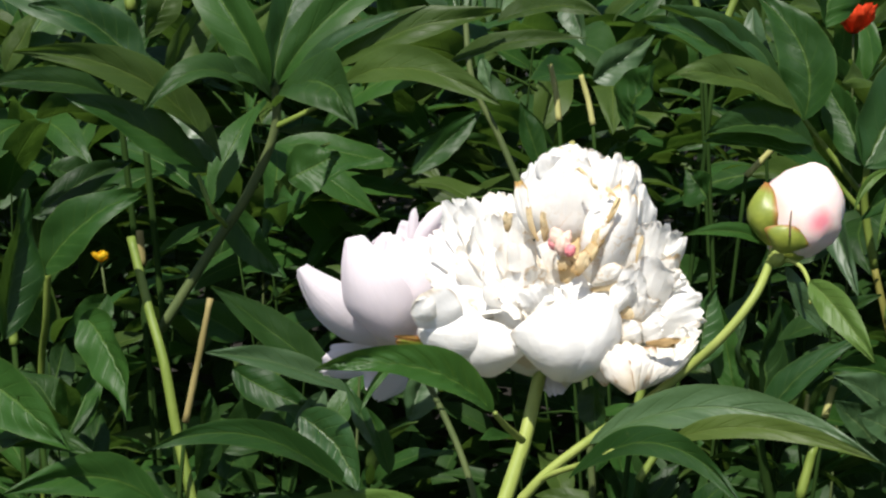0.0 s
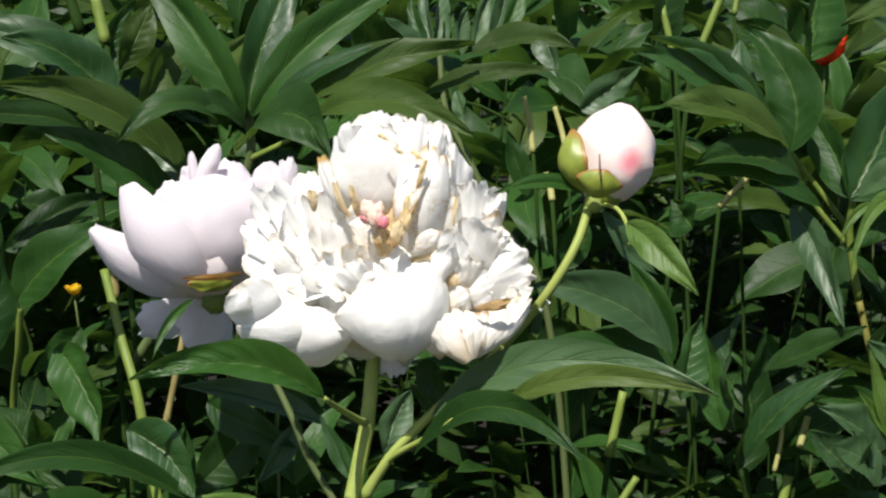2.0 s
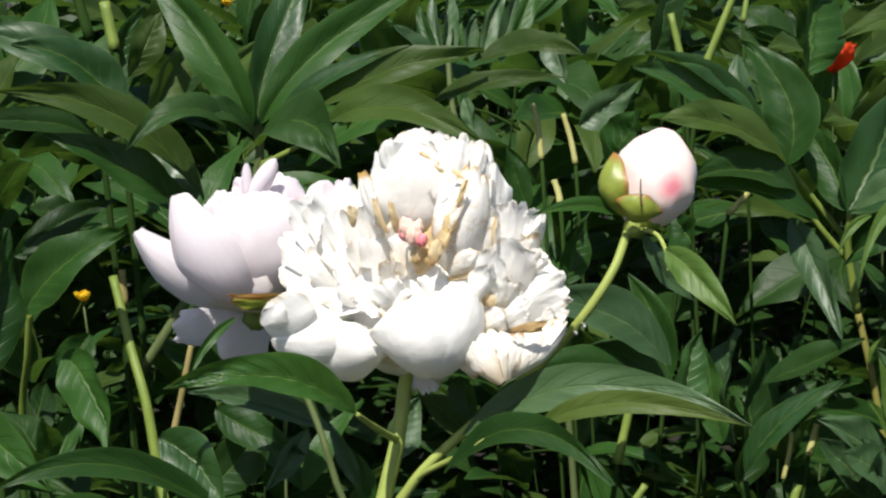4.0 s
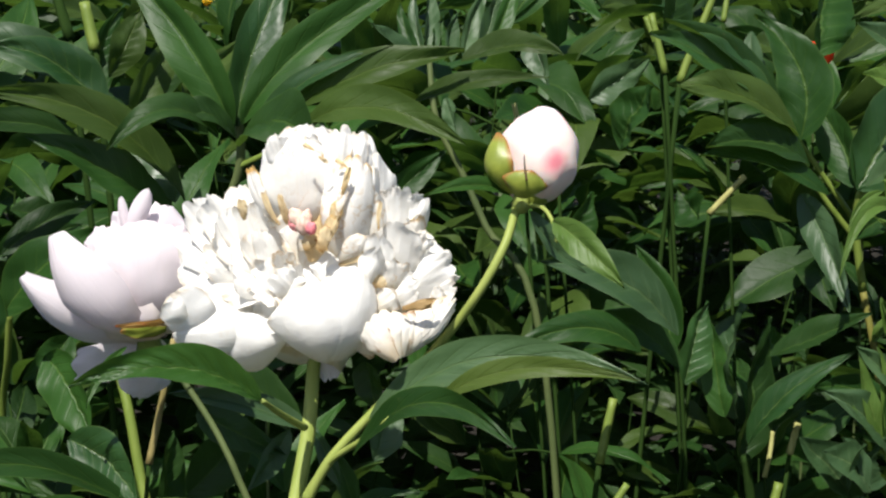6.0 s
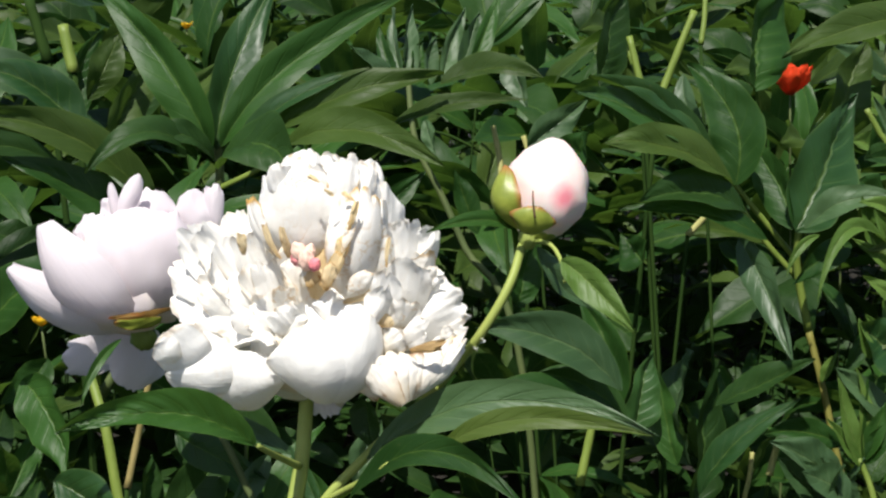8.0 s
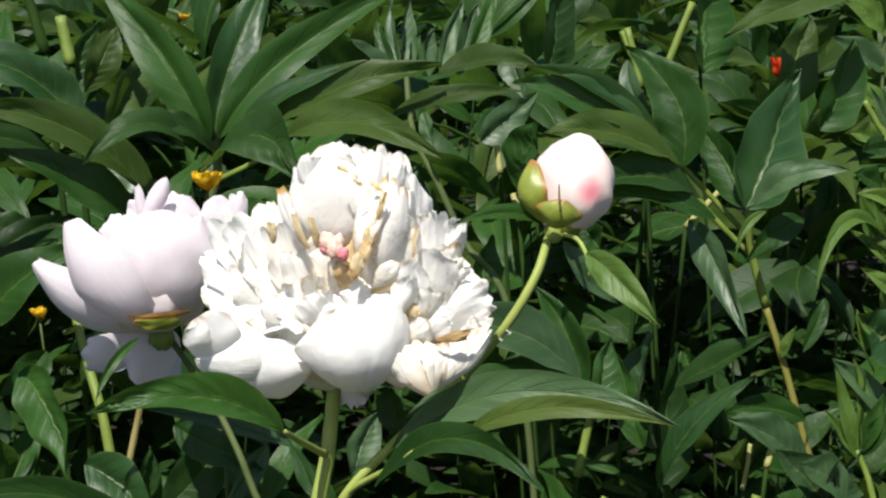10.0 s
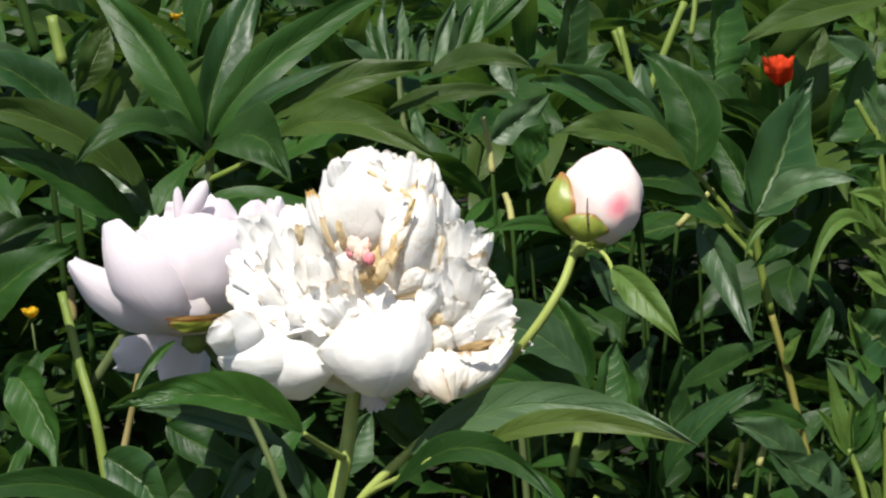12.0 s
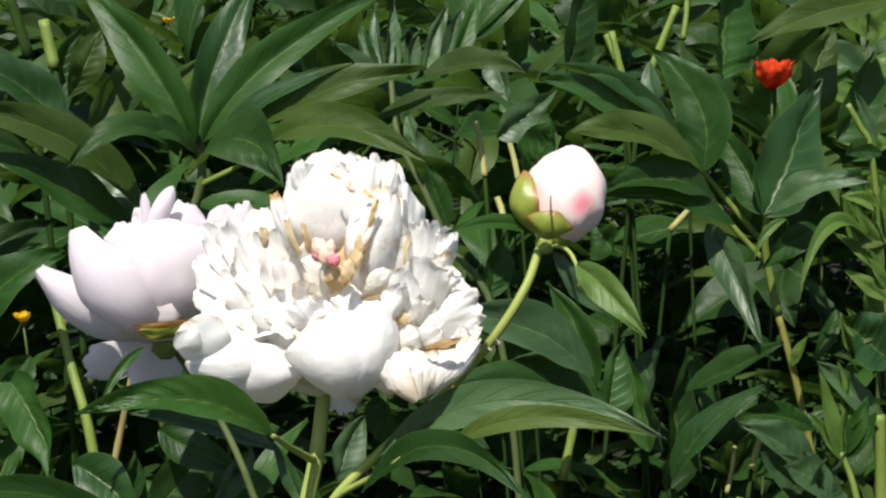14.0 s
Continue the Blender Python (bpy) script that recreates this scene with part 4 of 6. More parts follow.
petal(bud, (0.1209, 0.0191, 0.5586), (0.1154, 0.0230, 0.5876), 0.0199, (-1, -0.8, 0), material=SEPAL, profile='sepal', name='sepal', ruffle=0.0, ragged=0.02, label='green sepal with a red rim', arch=0.34, cup=0.7)
petal(bud, (0.1248, 0.0112, 0.5573), (0.1292, 0.0072, 0.5710), 0.0222, (0.05, -1, -0.3), material=SEPAL, profile='sepal', name='sepal', ruffle=0.0, ragged=0.02, label='green sepal with a red rim', arch=0.2, cup=0.5)
petal(bud, (0.128, 0.0194, 0.5537), (0.1439, 0.036, 0.562), 0.0182, (0.8, -0.5, -0.5), material=SEPAL, profile="sepal", name="sepal", ruffle=0.0, ragged=0.02, label="green sepal with a red rim", arch=0.2, cup=0.5)
lump(bud, (0.1259, 0.0232, 0.5543), (0.25, 0.05, 1), (0.0046, 0.0046, 0.0062), STEM_LIGHT, "receptacle", "yellow-green swelling under the bud", rough=0.1)
tube(bud, [(0.1273, 0.0035, 0.5664), (0.1266, 0.0037, 0.5725), (0.1266, 0.0059, 0.5782)], 0.0006, 0.0003, THORN, "bract", "thin dry bract")


# ---- the blush peony beside it ----
pale_peony = plant("peony_plant", (-0.1203, 0.0535, 0), "blush-white peony, half open, on a slender yellow-green stem", "peony plant")
# a yellow-green stem in a duller colour, which holds the shade it stands in
tube(pale_peony, [(-0.0292, 0.0385, 0.4867), (-0.0142, 0.0348, 0.466), (0.0025, 0.0256, 0.4424), (0.0133, 0.0172, 0.4235), (0.021, 0.0137, 0.404), (0.0572, -0.0024, 0.3122), (0.0861, -0.0154, -0.01)], 0.0017, 0.0019, STEM_DULL)

pale_blossom = lump(pale_peony, (-0.0321, 0.0381, 0.517), (-0.1, -0.2, 1), (0.036, 0.03, 0.032), PETAL_BLUSH, "blossom", "half-open blush blossom", rough=0.2, seed=7)
petal(pale_blossom, (-0.0355, 0.0353, 0.4877), (-0.0932, 0.0277, 0.5229), 0.0358, (-0.5, -0.8, -0.15), arch=0.18, cup=0.45, ragged=0.03, ruffle=0.015, profile='cusp', material=PETAL_BLUSH)
petal(pale_blossom, (-0.0366, 0.0633, 0.4797), (-0.0763, 0.0534, 0.4614), 0.0348, (-0.3, -0.7, -0.7), arch=0.16, cup=0.4, ragged=0.04, ruffle=0.015, profile='bowl', material=PETAL_BLUSH)
petal(pale_blossom, (-0.0298, 0.0683, 0.4785), (-0.0460, 0.0532, 0.4505), 0.0474, (0, -0.7, -0.7), arch=0.16, cup=0.4, ragged=0.05, ruffle=0.015, profile='bowl', material=PETAL_BLUSH)
petal(pale_blossom, (-0.0171, 0.0354, 0.5260), (-0.0200, 0.0355, 0.5598), 0.0251, (0.1, -0.9, 0.2), arch=0.14, cup=0.5, ragged=0.06, ruffle=0.03, profile='bowl', material=PETAL_BLUSH)
petal(pale_blossom, (-0.0352, 0.0275, 0.5420), (-0.0366, 0.0256, 0.5651), 0.0056, (-0.1, -0.9, 0.2), arch=0.06, cup=0.6, ragged=0.04, ruffle=0.03, profile='sepal', material=PETAL_BLUSH)
petal(pale_blossom, (-0.0335, 0.0255, 0.5453), (-0.0212, 0.0235, 0.5685), 0.0100, (0.2, -0.9, 0.2), arch=0.1, cup=0.6, ragged=0.04, ruffle=0.03, profile='sepal', material=PETAL_BLUSH)
petal(pale_blossom, (-0.0377, 0.0295, 0.5357), (-0.0352, 0.0296, 0.5587), 0.0161, (0, -0.9, 0.2), arch=0.1, cup=0.4, ragged=0.14, ruffle=0.05, material=PETAL_BLUSH)
petal(pale_blossom, (-0.0462, 0.0275, 0.5301), (-0.0483, 0.0276, 0.5501), 0.0197, (-0.2, -0.9, 0.2), arch=0.1, cup=0.4, ragged=0.14, ruffle=0.05, material=PETAL_BLUSH)
petal(pale_blossom, (-0.0493, 0.0215, 0.5252), (-0.0524, 0.0196, 0.5466), 0.0118, (-0.3, -0.9, 0.2), arch=0.1, cup=0.4, ragged=0.16, ruffle=0.06, material=PETAL_BLUSH)
petal(pale_blossom, (-0.0099, 0.0274, 0.5276), (-0.0086, 0.0254, 0.5492), 0.0130, (0.2, -0.9, 0.2), arch=0.1, cup=0.4, ragged=0.16, ruffle=0.07, material=PETAL_BLUSH)
petal(pale_blossom, (-0.0047, 0.0273, 0.5247), (-0.0024, 0.0254, 0.5428), 0.0118, (0.3, -0.9, 0.2), arch=0.1, cup=0.4, ragged=0.14, ruffle=0.05, material=PETAL_BLUSH)
petal(pale_blossom, (-0.0101, 0.0214, 0.5419), (-0.0107, 0.0204, 0.5499), 0.0041, (0.1, -0.9, 0.3), material=PETAL_ROSE, ragged=0.2, ruffle=0.04, arch=0.1, cup=0.4, label='rose-tipped petal')
petal(pale_blossom, (0.0050, 0.0353, 0.5293), (0.0004, 0.0354, 0.5578), 0.0208, (-0.1, -0.9, 0.2), arch=0.12, cup=0.5, ragged=0.06, ruffle=0.03, profile='bowl', material=PETAL_BLUSH)
petal(pale_blossom, (0.0130, 0.0353, 0.5354), (0.0130, 0.0354, 0.5609), 0.0101, (0.1, -0.9, 0.2), arch=0.08, cup=0.5, ragged=0.08, ruffle=0.03, material=PETAL_BLUSH)
petal(pale_blossom, (-0.0188, 0.0253, 0.4975), (-0.0081, 0.0214, 0.5399), 0.0354, (0.35, -0.95, -0.05), arch=0.18, cup=0.5, ragged=0.06, ruffle=0.015, profile='bowl', material=PETAL_BLUSH)
petal(pale_blossom, (-0.0353, 0.0354, 0.4986), (-0.0446, 0.0316, 0.5465), 0.0331, (-0.1, -1, 0.0), arch=0.12, cup=0.4, ragged=0.12, ruffle=0.04, material=PETAL_BLUSH)
petal(pale_blossom, (-0.0214, 0.0173, 0.4963), (-0.0228, 0.0095, 0.5549), 0.0554, (0.02, -1, -0.08), arch=0.2, cup=0.52, ragged=0.07, ruffle=0.02, profile='bowl', material=PETAL_BLUSH)
petal(pale_blossom, (-0.0322, 0.0073, 0.4950), (-0.0656, -0.0023, 0.5505), 0.0371, (-0.3, -1, -0.05), arch=0.2, cup=0.55, ragged=0.02, ruffle=0.01, profile='cusp', material=PETAL_BLUSH)
petal(pale_blossom, (-0.0087, 0.0073, 0.5032), (-0.0369, -0.0046, 0.5027), 0.0035, (0.05, -1, -0.1), material=SEPAL_BRONZE, profile='sepal', name='sepal', label='bronze-brown sepal under the petals', arch=0.1, cup=0.15, ragged=0.06, ruffle=0.05)
petal(pale_blossom, (-0.0146, 0.0113, 0.4967), (-0.0360, 0.0014, 0.4987), 0.0076, (0.05, -1, -0.3), material=SEPAL, profile='sepal', name='sepal', label='yellow-green sepal with a red rim', arch=0.1, cup=0.15, ragged=0.06, ruffle=0.05)
lump(pale_blossom, (-0.0276, 0.0273, 0.4849), (0, -0.2, 1), (0.0065, 0.0065, 0.0075), STEM, "receptacle", "dark green receptacle", rough=0.15)
leaf(pale_peony, (-0.0322, -0.0025, 0.4915), (-0.0493, -0.0278, 0.4651), 0.0055, 55, 0.12, 0.4, material=LEAF, name="bract")

def stalk(points, foot, radius, material, label):
    """A stalk, bare and pale above; its lower stem's dark colour stands for shade."""
    foot, pts = Vector(foot), [Vector(p) for p in points]
    ob = plant("dry_stalk" if "dry" in label or "straw" in label else "cut_stem", foot, label, "stalk", "stalks and cut stems in the bed")
    low = pts[-1] - foot
    tube(ob, [p - foot for p in pts], radius * 0.85, radius, material, "stem", knots=radius * 0.08)
    tube(ob, [low, low * 0.5 + (pts[-1] - pts[-2]) * 0.3, (0, 0, -0.01)], radius * 0.6, radius * 0.5, STEM_SHADED, "lower_stem")
    return ob


def open_flower(name, place, label, category, count, size, width, material, heart, cupped):
    place = Vector(place)
    foot = Vector((place.x, place.y, 0))
    ob = plant(name, foot, label, category, "small yellow flowers" if name == "yellow_flower" else "")
    head = Vector((0, 0, place.z))
    tube(ob, [(0, 0, -0.01), (0.01, 0.01, place.z * 0.6), head], 0.0013, 0.0009, STEM_DULL, "stem")
    for k in range(count):
        a = 2 * math.pi * k / count + 0.4
        out = Vector((math.cos(a), math.sin(a), 0))
        petal(ob, head, head + out * size * 0.75 + Vector((0, -0.2 * size, size * cupped)), width, Vector((0, 0, 1)) + out * -0.3, arch=-0.15, cup=-0.3, ragged=0.1, material=material)
    lump(ob, head + Vector((0, 0, size * 0.15)), (0, -0.2, 1), (size * 0.16,) * 3, heart, "heart", rough=0.3)
    return ob


def poppy(place, label):
    return open_flower("poppy", place, label, "poppy", 5, 0.022, 0.023, POPPY, THORN, 1.2)


def yellow_flower(place, label, size=0.012):
    return open_flower("yellow_flower", place, label, "flower", 6, size, size * 0.92, YELLOW, YELLOW, 1.0)


# ---- the leafy peony behind it, no flower ----
leafy_peony = plant("peony_plant", (-0.17, 0.27, 0), "peony shoots with long dark green leaves, not in flower", "peony plant")
tube(leafy_peony, [(0.0163, -0.0055, 0.5888), (0.0165, -0.004, 0.5475), (-0.0021, -0.0039, 0.5047), (-0.0279, -0.0031, 0.4664), (-0.0617, -0.0161, 0.4134)], 0.0028, 0.0036, STEM_DULL, name="stem")
tube(leafy_peony, [(-0.0733, -0.0332, 0.4797), (-0.0594, -0.0513, 0.4397), (-0.0466, -0.0677, 0.4076), (-0.0384, -0.0762, 0.3661), (-0.0193, -0.0958, 0.2699), (-0.0041, -0.1115, -0.01)], 0.0028, 0.0034, STEM, name="stem")
tube(leafy_peony, [(0.0165, -0.004, 0.5475), (0.0336, -0.0116, 0.5559), (0.0529, -0.0188, 0.5658)], 0.002, 0.0014, STEM, name="petiole")
tube(leafy_peony, [(-0.0167, -0.0092, 0.483), (-0.0218, -0.0269, 0.4974), (-0.031, -0.0228, 0.5187)], 0.0018, 0.0014, STEM, name="petiole")
tube(leafy_peony, [(-0.1262, -0.0404, 0.4585), (-0.1336, -0.0274, 0.4251), (-0.1538, 0.008, 0.3338), (-0.1699, 0.0364, -0.01)], 0.0022, 0.0026, STEM, name="petiole")
leaf(leafy_peony, (0.0154, -0.0200, 0.5743), (-0.0636, 0.0100, 0.6826), 0.0332, 78, fold=0.35, material=LEAF, via=(-0.0112, -0.0200, 0.6259))
leaf(leafy_peony, (0.0165, -0.0100, 0.5733), (0.0530, 0.0400, 0.6834), 0.0309, 58, fold=0.3, material=LEAF_GLOSS, via=(0.0295, 0.0050, 0.6310))
leaf(leafy_peony, (0.0219, -0.0200, 0.5764), (0.1438, 0.0300, 0.6752), 0.0283, 64, fold=0.4, material=LEAF, via=(0.0652, -0.0100, 0.6279))
leaf(leafy_peony, (0.0349, -0.0300, 0.5795), (0.1189, -0.0400, 0.6266), 0.0160, 58, fold=0.4, material=LEAF_GLOSS, via=(0.0669, -0.0350, 0.6057))
leaf(leafy_peony, (0.0466, -0.0300, 0.5844), (0.1627, -0.0400, 0.6232), 0.0280, 54, fold=0.35, material=LEAF_OLIVE, via=(0.1039, -0.0400, 0.6108))
leaf(leafy_peony, (0.0635, -0.0400, 0.5783), (0.1637, -0.0900, 0.5712), 0.0286, 50, fold=0.3, material=LEAF_OLIVE, via=(0.1109, -0.0700, 0.5912))
leaf(leafy_peony, (0.1305, -0.0200, 0.5899), (0.2146, -0.0400, 0.6074), 0.0168, 50, fold=0.3, material=LEAF_OLIVE, via=(0.1661, -0.0300, 0.6033))
leaf(leafy_peony, (0.1599, -0.0100, 0.6155), (0.2231, -0.0400, 0.6211), 0.0230, 48, fold=0.35, material=LEAF_OLIVE, via=(0.1908, -0.0200, 0.6258))
leaf(leafy_peony, (0.2038, 0.0200, 0.6316), (0.2156, 0.0000, 0.5999), 0.0216, 66, fold=0.3, material=LEAF_PALE, via=(0.2094, 0.0100, 0.6182))
leaf(leafy_peony, (0.0104, -0.0400, 0.5713), (-0.0463, -0.0900, 0.5673), 0.0239, 42, fold=0.3, material=LEAF_DEEP, via=(-0.0157, -0.0700, 0.5899))
leaf(leafy_peony, (0.0191, -0.0300, 0.5689), (-0.0240, -0.0600, 0.5823), 0.0218, 46, fold=0.3, material=LEAF_DEEP, via=(0.0031, -0.0500, 0.5862))
leaf(leafy_peony, (0.0221, -0.0400, 0.5650), (0.0802, -0.1100, 0.5598), 0.0443, 42, fold=0.25, material=LEAF_DEEP, via=(0.0559, -0.0800, 0.5848))
leaf(leafy_peony, (-0.0523, -0.0400, 0.5700), (-0.1098, -0.0900, 0.5929), 0.0211, 54, fold=0.3, material=LEAF_OLIVE, via=(-0.0761, -0.0600, 0.5904))
leaf(leafy_peony, (-0.0637, -0.0200, 0.5864), (-0.1248, -0.0500, 0.6277), 0.0336, 60, fold=0.3, material=LEAF_GLOSS, via=(-0.0905, -0.0300, 0.6145))
leaf(leafy_peony, (-0.0902, 0.0900, 0.5987), (-0.0707, 0.1100, 0.6464), 0.0281, 80, fold=0.2, material=LEAF_OLIVE, via=(-0.0785, 0.1000, 0.6240))
leaf(leafy_peony, (-0.0594, 0.0200, 0.5678), (-0.0340, 0.0700, 0.6316), 0.0303, 72, fold=0.35, material=LEAF_OLIVE, via=(-0.0492, 0.0400, 0.6011))
leaf(leafy_peony, (-0.0958, 0.1000, 0.5861), (-0.0844, 0.1200, 0.6495), 0.0244, 78, fold=0.3, material=LEAF, via=(-0.1011, 0.1100, 0.6156))
leaf(leafy_peony, (-0.0213, -0.0400, 0.5234), (-0.1009, -0.0700, 0.5745), 0.0308, 62, fold=0.35, material=LEAF, via=(-0.0575, -0.0600, 0.5529))
leaf(leafy_peony, (-0.0205, -0.0300, 0.5276), (-0.0594, -0.0100, 0.5654), 0.0215, 70, fold=0.3, material=LEAF_GLOSS, via=(-0.0298, -0.0200, 0.5467))
leaf(leafy_peony, (-0.1450, -0.0100, 0.4876), (-0.0973, 0.0300, 0.5031), 0.0265, 60, fold=0.3, material=LEAF, via=(-0.1214, 0.0100, 0.4974))
leaf(leafy_peony, (-0.0275, 0.0400, 0.5848), (0.0060, 0.1100, 0.6277), 0.0245, 70, fold=0.3, material=LEAF_OLIVE, via=(-0.0176, 0.0600, 0.6006))
leaf(leafy_peony, (-0.0533, 0.0700, 0.5832), (-0.0260, 0.1100, 0.6376), 0.0226, 76, fold=0.25, material=LEAF_DEEP, via=(-0.0429, 0.0900, 0.6106))
leaf(leafy_peony, (0.1306, 0.0800, 0.6118), (0.1152, 0.1100, 0.6504), 0.0142, 56, fold=0.3, material=LEAF, via=(0.1206, 0.0950, 0.6293))
leaf(leafy_peony, (0.1330, 0.0800, 0.6118), (0.1258, 0.1100, 0.6635), 0.0152, 56, fold=0.3, material=LEAF_PALE, via=(0.1270, 0.0950, 0.6360))
leaf(leafy_peony, (0.1360, 0.0850, 0.6116), (0.1385, 0.1150, 0.6655), 0.0192, 56, fold=0.35, material=LEAF_PALE, via=(0.1356, 0.1000, 0.6379))
leaf(leafy_peony, (0.1283, 0.0800, 0.6118), (0.0979, 0.0600, 0.6380), 0.0179, 56, fold=0.25, material=LEAF_PALE, via=(0.1125, 0.0700, 0.6251))
leaf(leafy_peony, (0.1209, 0.0700, 0.6077), (0.0873, 0.0300, 0.6031), 0.0117, 60, fold=0.25, material=LEAF_PALE, via=(0.1029, 0.0500, 0.6133))
leaf(leafy_peony, (0.1518, 0.0850, 0.6100), (0.1563, 0.1100, 0.6436), 0.0172, 56, fold=0.3, material=LEAF_PALE, via=(0.1507, 0.1000, 0.6280))
leaf(leafy_peony, (0.1421, 0.0900, 0.6098), (0.1458, 0.1100, 0.6416), 0.0214, 56, fold=0.3, material=LEAF, via=(0.1419, 0.1000, 0.6240))
leaf(leafy_peony, (0.1605, 0.0800, 0.6130), (0.1764, 0.1150, 0.6635), 0.0171, 56, fold=0.35, material=LEAF_PALE, via=(0.1668, 0.1000, 0.6386))
leaf(leafy_peony, (0.1723, 0.0820, 0.6149), (0.1869, 0.1150, 0.6607), 0.0208, 56, fold=0.3, material=LEAF_PALE, via=(0.1795, 0.1000, 0.6378))
leaf(leafy_peony, (0.1786, 0.0820, 0.6156), (0.2008, 0.1200, 0.6735), 0.0152, 56, fold=0.3, material=LEAF, via=(0.1907, 0.1000, 0.6457))
leaf(leafy_peony, (0.1483, 0.0600, 0.5870), (0.1555, 0.0400, 0.5658), 0.0137, 56, fold=0.2, material=LEAF_PALE, via=(0.1523, 0.0500, 0.5763))
leaf(leafy_peony, (-0.0945, -0.0200, 0.4390), (-0.1175, -0.0500, 0.4159), 0.0245, 65, fold=0.3, material=LEAF, via=(-0.1038, -0.0300, 0.4259))
leaf(leafy_peony, (-0.0996, -0.0600, 0.4346), (-0.0582, -0.1100, 0.3827), 0.0384, 66, fold=0.3, material=LEAF, via=(-0.0764, -0.0800, 0.4163))
leaf(leafy_peony, (-0.1592, -0.1100, 0.4149), (-0.0775, -0.1600, 0.3821), 0.0413, 64, fold=0.3, material=LEAF, via=(-0.1204, -0.1300, 0.4026))
leaf(leafy_peony, (0.0753, -0.1000, 0.3994), (-0.0067, -0.1300, 0.4320), 0.0184, 48, fold=0.3, material=LEAF_PALE, via=(0.0331, -0.1150, 0.4221))
leaf(leafy_peony, (0.0606, -0.0500, 0.3869), (-0.0168, -0.0600, 0.4546), 0.0297, 66, fold=0.3, material=LEAF_DEEP, via=(0.0223, -0.0500, 0.4201))
leaf(leafy_peony, (-0.0027, -0.0700, 0.4042), (0.0551, -0.0900, 0.3820), 0.0249, 68, fold=0.25, material=LEAF, via=(0.0230, -0.0800, 0.3930))
leaf(leafy_peony, (0.0558, -0.0800, 0.3947), (0.0347, -0.1100, 0.3661), 0.0174, 64, fold=0.3, material=LEAF_PALE, via=(0.0455, -0.0900, 0.3784))
leaf(leafy_peony, (0.0906, -0.1200, 0.3732), (0.0723, -0.1100, 0.4095), 0.0121, 70, fold=0.3, material=LEAF_GLOSS, via=(0.0825, -0.1150, 0.3905))
leaf(leafy_peony, (0.1076, -0.0800, 0.3749), (0.1238, -0.0600, 0.4101), 0.0264, 74, fold=0.25, material=LEAF_PALE, via=(0.1147, -0.0700, 0.3933))
leaf(leafy_peony, (-0.0127, -0.0600, 0.3454), (0.0271, -0.0400, 0.3950), 0.0375, 76, fold=0.25, material=LEAF_DEEP, via=(0.0101, -0.0500, 0.3683))
leaf(leafy_peony, (0.0987, -0.1100, 0.3516), (0.0847, -0.1100, 0.3940), 0.0144, 70, fold=0.25, material=LEAF, via=(0.0927, -0.1100, 0.3748))
leaf(leafy_peony, (-0.0243, 0.0300, 0.4911), (0.0184, 0.0100, 0.4438), 0.0298, 75, fold=0.25, material=LEAF, via=(-0.0068, 0.0200, 0.4671))
leaf(leafy_peony, (-0.0156, 0.0300, 0.3953), (-0.0636, 0.0200, 0.4242), 0.0279, 75, fold=0.25, material=LEAF, via=(-0.0365, 0.0250, 0.4110))
leaf(leafy_peony, (0.1008, 0.0600, 0.5067), (0.1490, 0.0900, 0.5487), 0.0218, 65, fold=0.3, material=LEAF, via=(0.1239, 0.0750, 0.5285))
leaf(leafy_peony, (-0.0118, -0.0398, 0.5305), (-0.1219, -0.0915, 0.6016), 0.0314, 55, 0.2, 0.3, material=LEAF_OLIVE)
leaf(leafy_peony, (-0.0821, -0.0153, 0.5654), (-0.1536, -0.067, 0.58), 0.0218, 52, 0.12, 0.3, material=LEAF_DEEP)
leaf(leafy_peony, (-0.0807, -0.0075, 0.6019), (-0.1621, -0.0247, 0.636), 0.0322, 60, 0.1, 0.3, material=LEAF_PALE)
leaf(leafy_peony, (-0.1175, -0.0793, 0.4658), (-0.0506, -0.0853, 0.5182), 0.0356, 72, 0.06, 0.3, material=LEAF)
leaf(leafy_peony, (-0.1387, -0.0137, 0.4902), (-0.0862, 0.026, 0.5202), 0.0226, 60, 0.05, 0.3, material=LEAF_DEEP)
leaf(leafy_peony, (-0.1313, -0.1076, 0.4323), (-0.1239, -0.0787, 0.5182), 0.0374, 75, 0.03, 0.3, material=LEAF)
leaf(leafy_peony, (-0.1434, 0.0219, 0.5146), (-0.1089, 0.041, 0.5001), 0.0232, 60, 0.05, 0.3, material=LEAF_DEEP)
leaf(leafy_peony, (-0.0372, -0.1057, 0.3237), (-0.1177, -0.1641, 0.3566), 0.0320, 55, 0.14, 0.35, material=LEAF)
leaf(leafy_peony, (-0.1516, -0.1038, 0.3592), (-0.0732, -0.1199, 0.3613), 0.0205, 42, 0.12, 0.3, material=LEAF_DEEP)
leaf(leafy_peony, (-0.0246, -0.0822, 0.3349), (-0.0224, -0.0511, 0.3842), 0.0358, 75, 0.03, 0.25, material=LEAF_DEEP)
leaf(leafy_peony, (0.0109, 0.0775, 0.4991), (0.0469, 0.0835, 0.5187), 0.0402, 75, 0.03, 0.25, material=LEAF)
tube(leafy_peony, [(0.1361, 0.0834, 0.6164), (0.1419, 0.0656, 0.5726), (0.1606, 0.0588, 0.5342), (0.1762, 0.0527, 0.4996), (0.2169, 0.0368, 0.4096), (0.2493, 0.0241, -0.01)], 0.002, 0.0026, STEM_DULL, name="stem")


# ---- the tall peony at the other side ----
tall_peony = plant("peony_plant", (0.2321, 0.2559, 0), "tall peony shoots with glossy dark leaves and a brown-green stem", "peony plant")
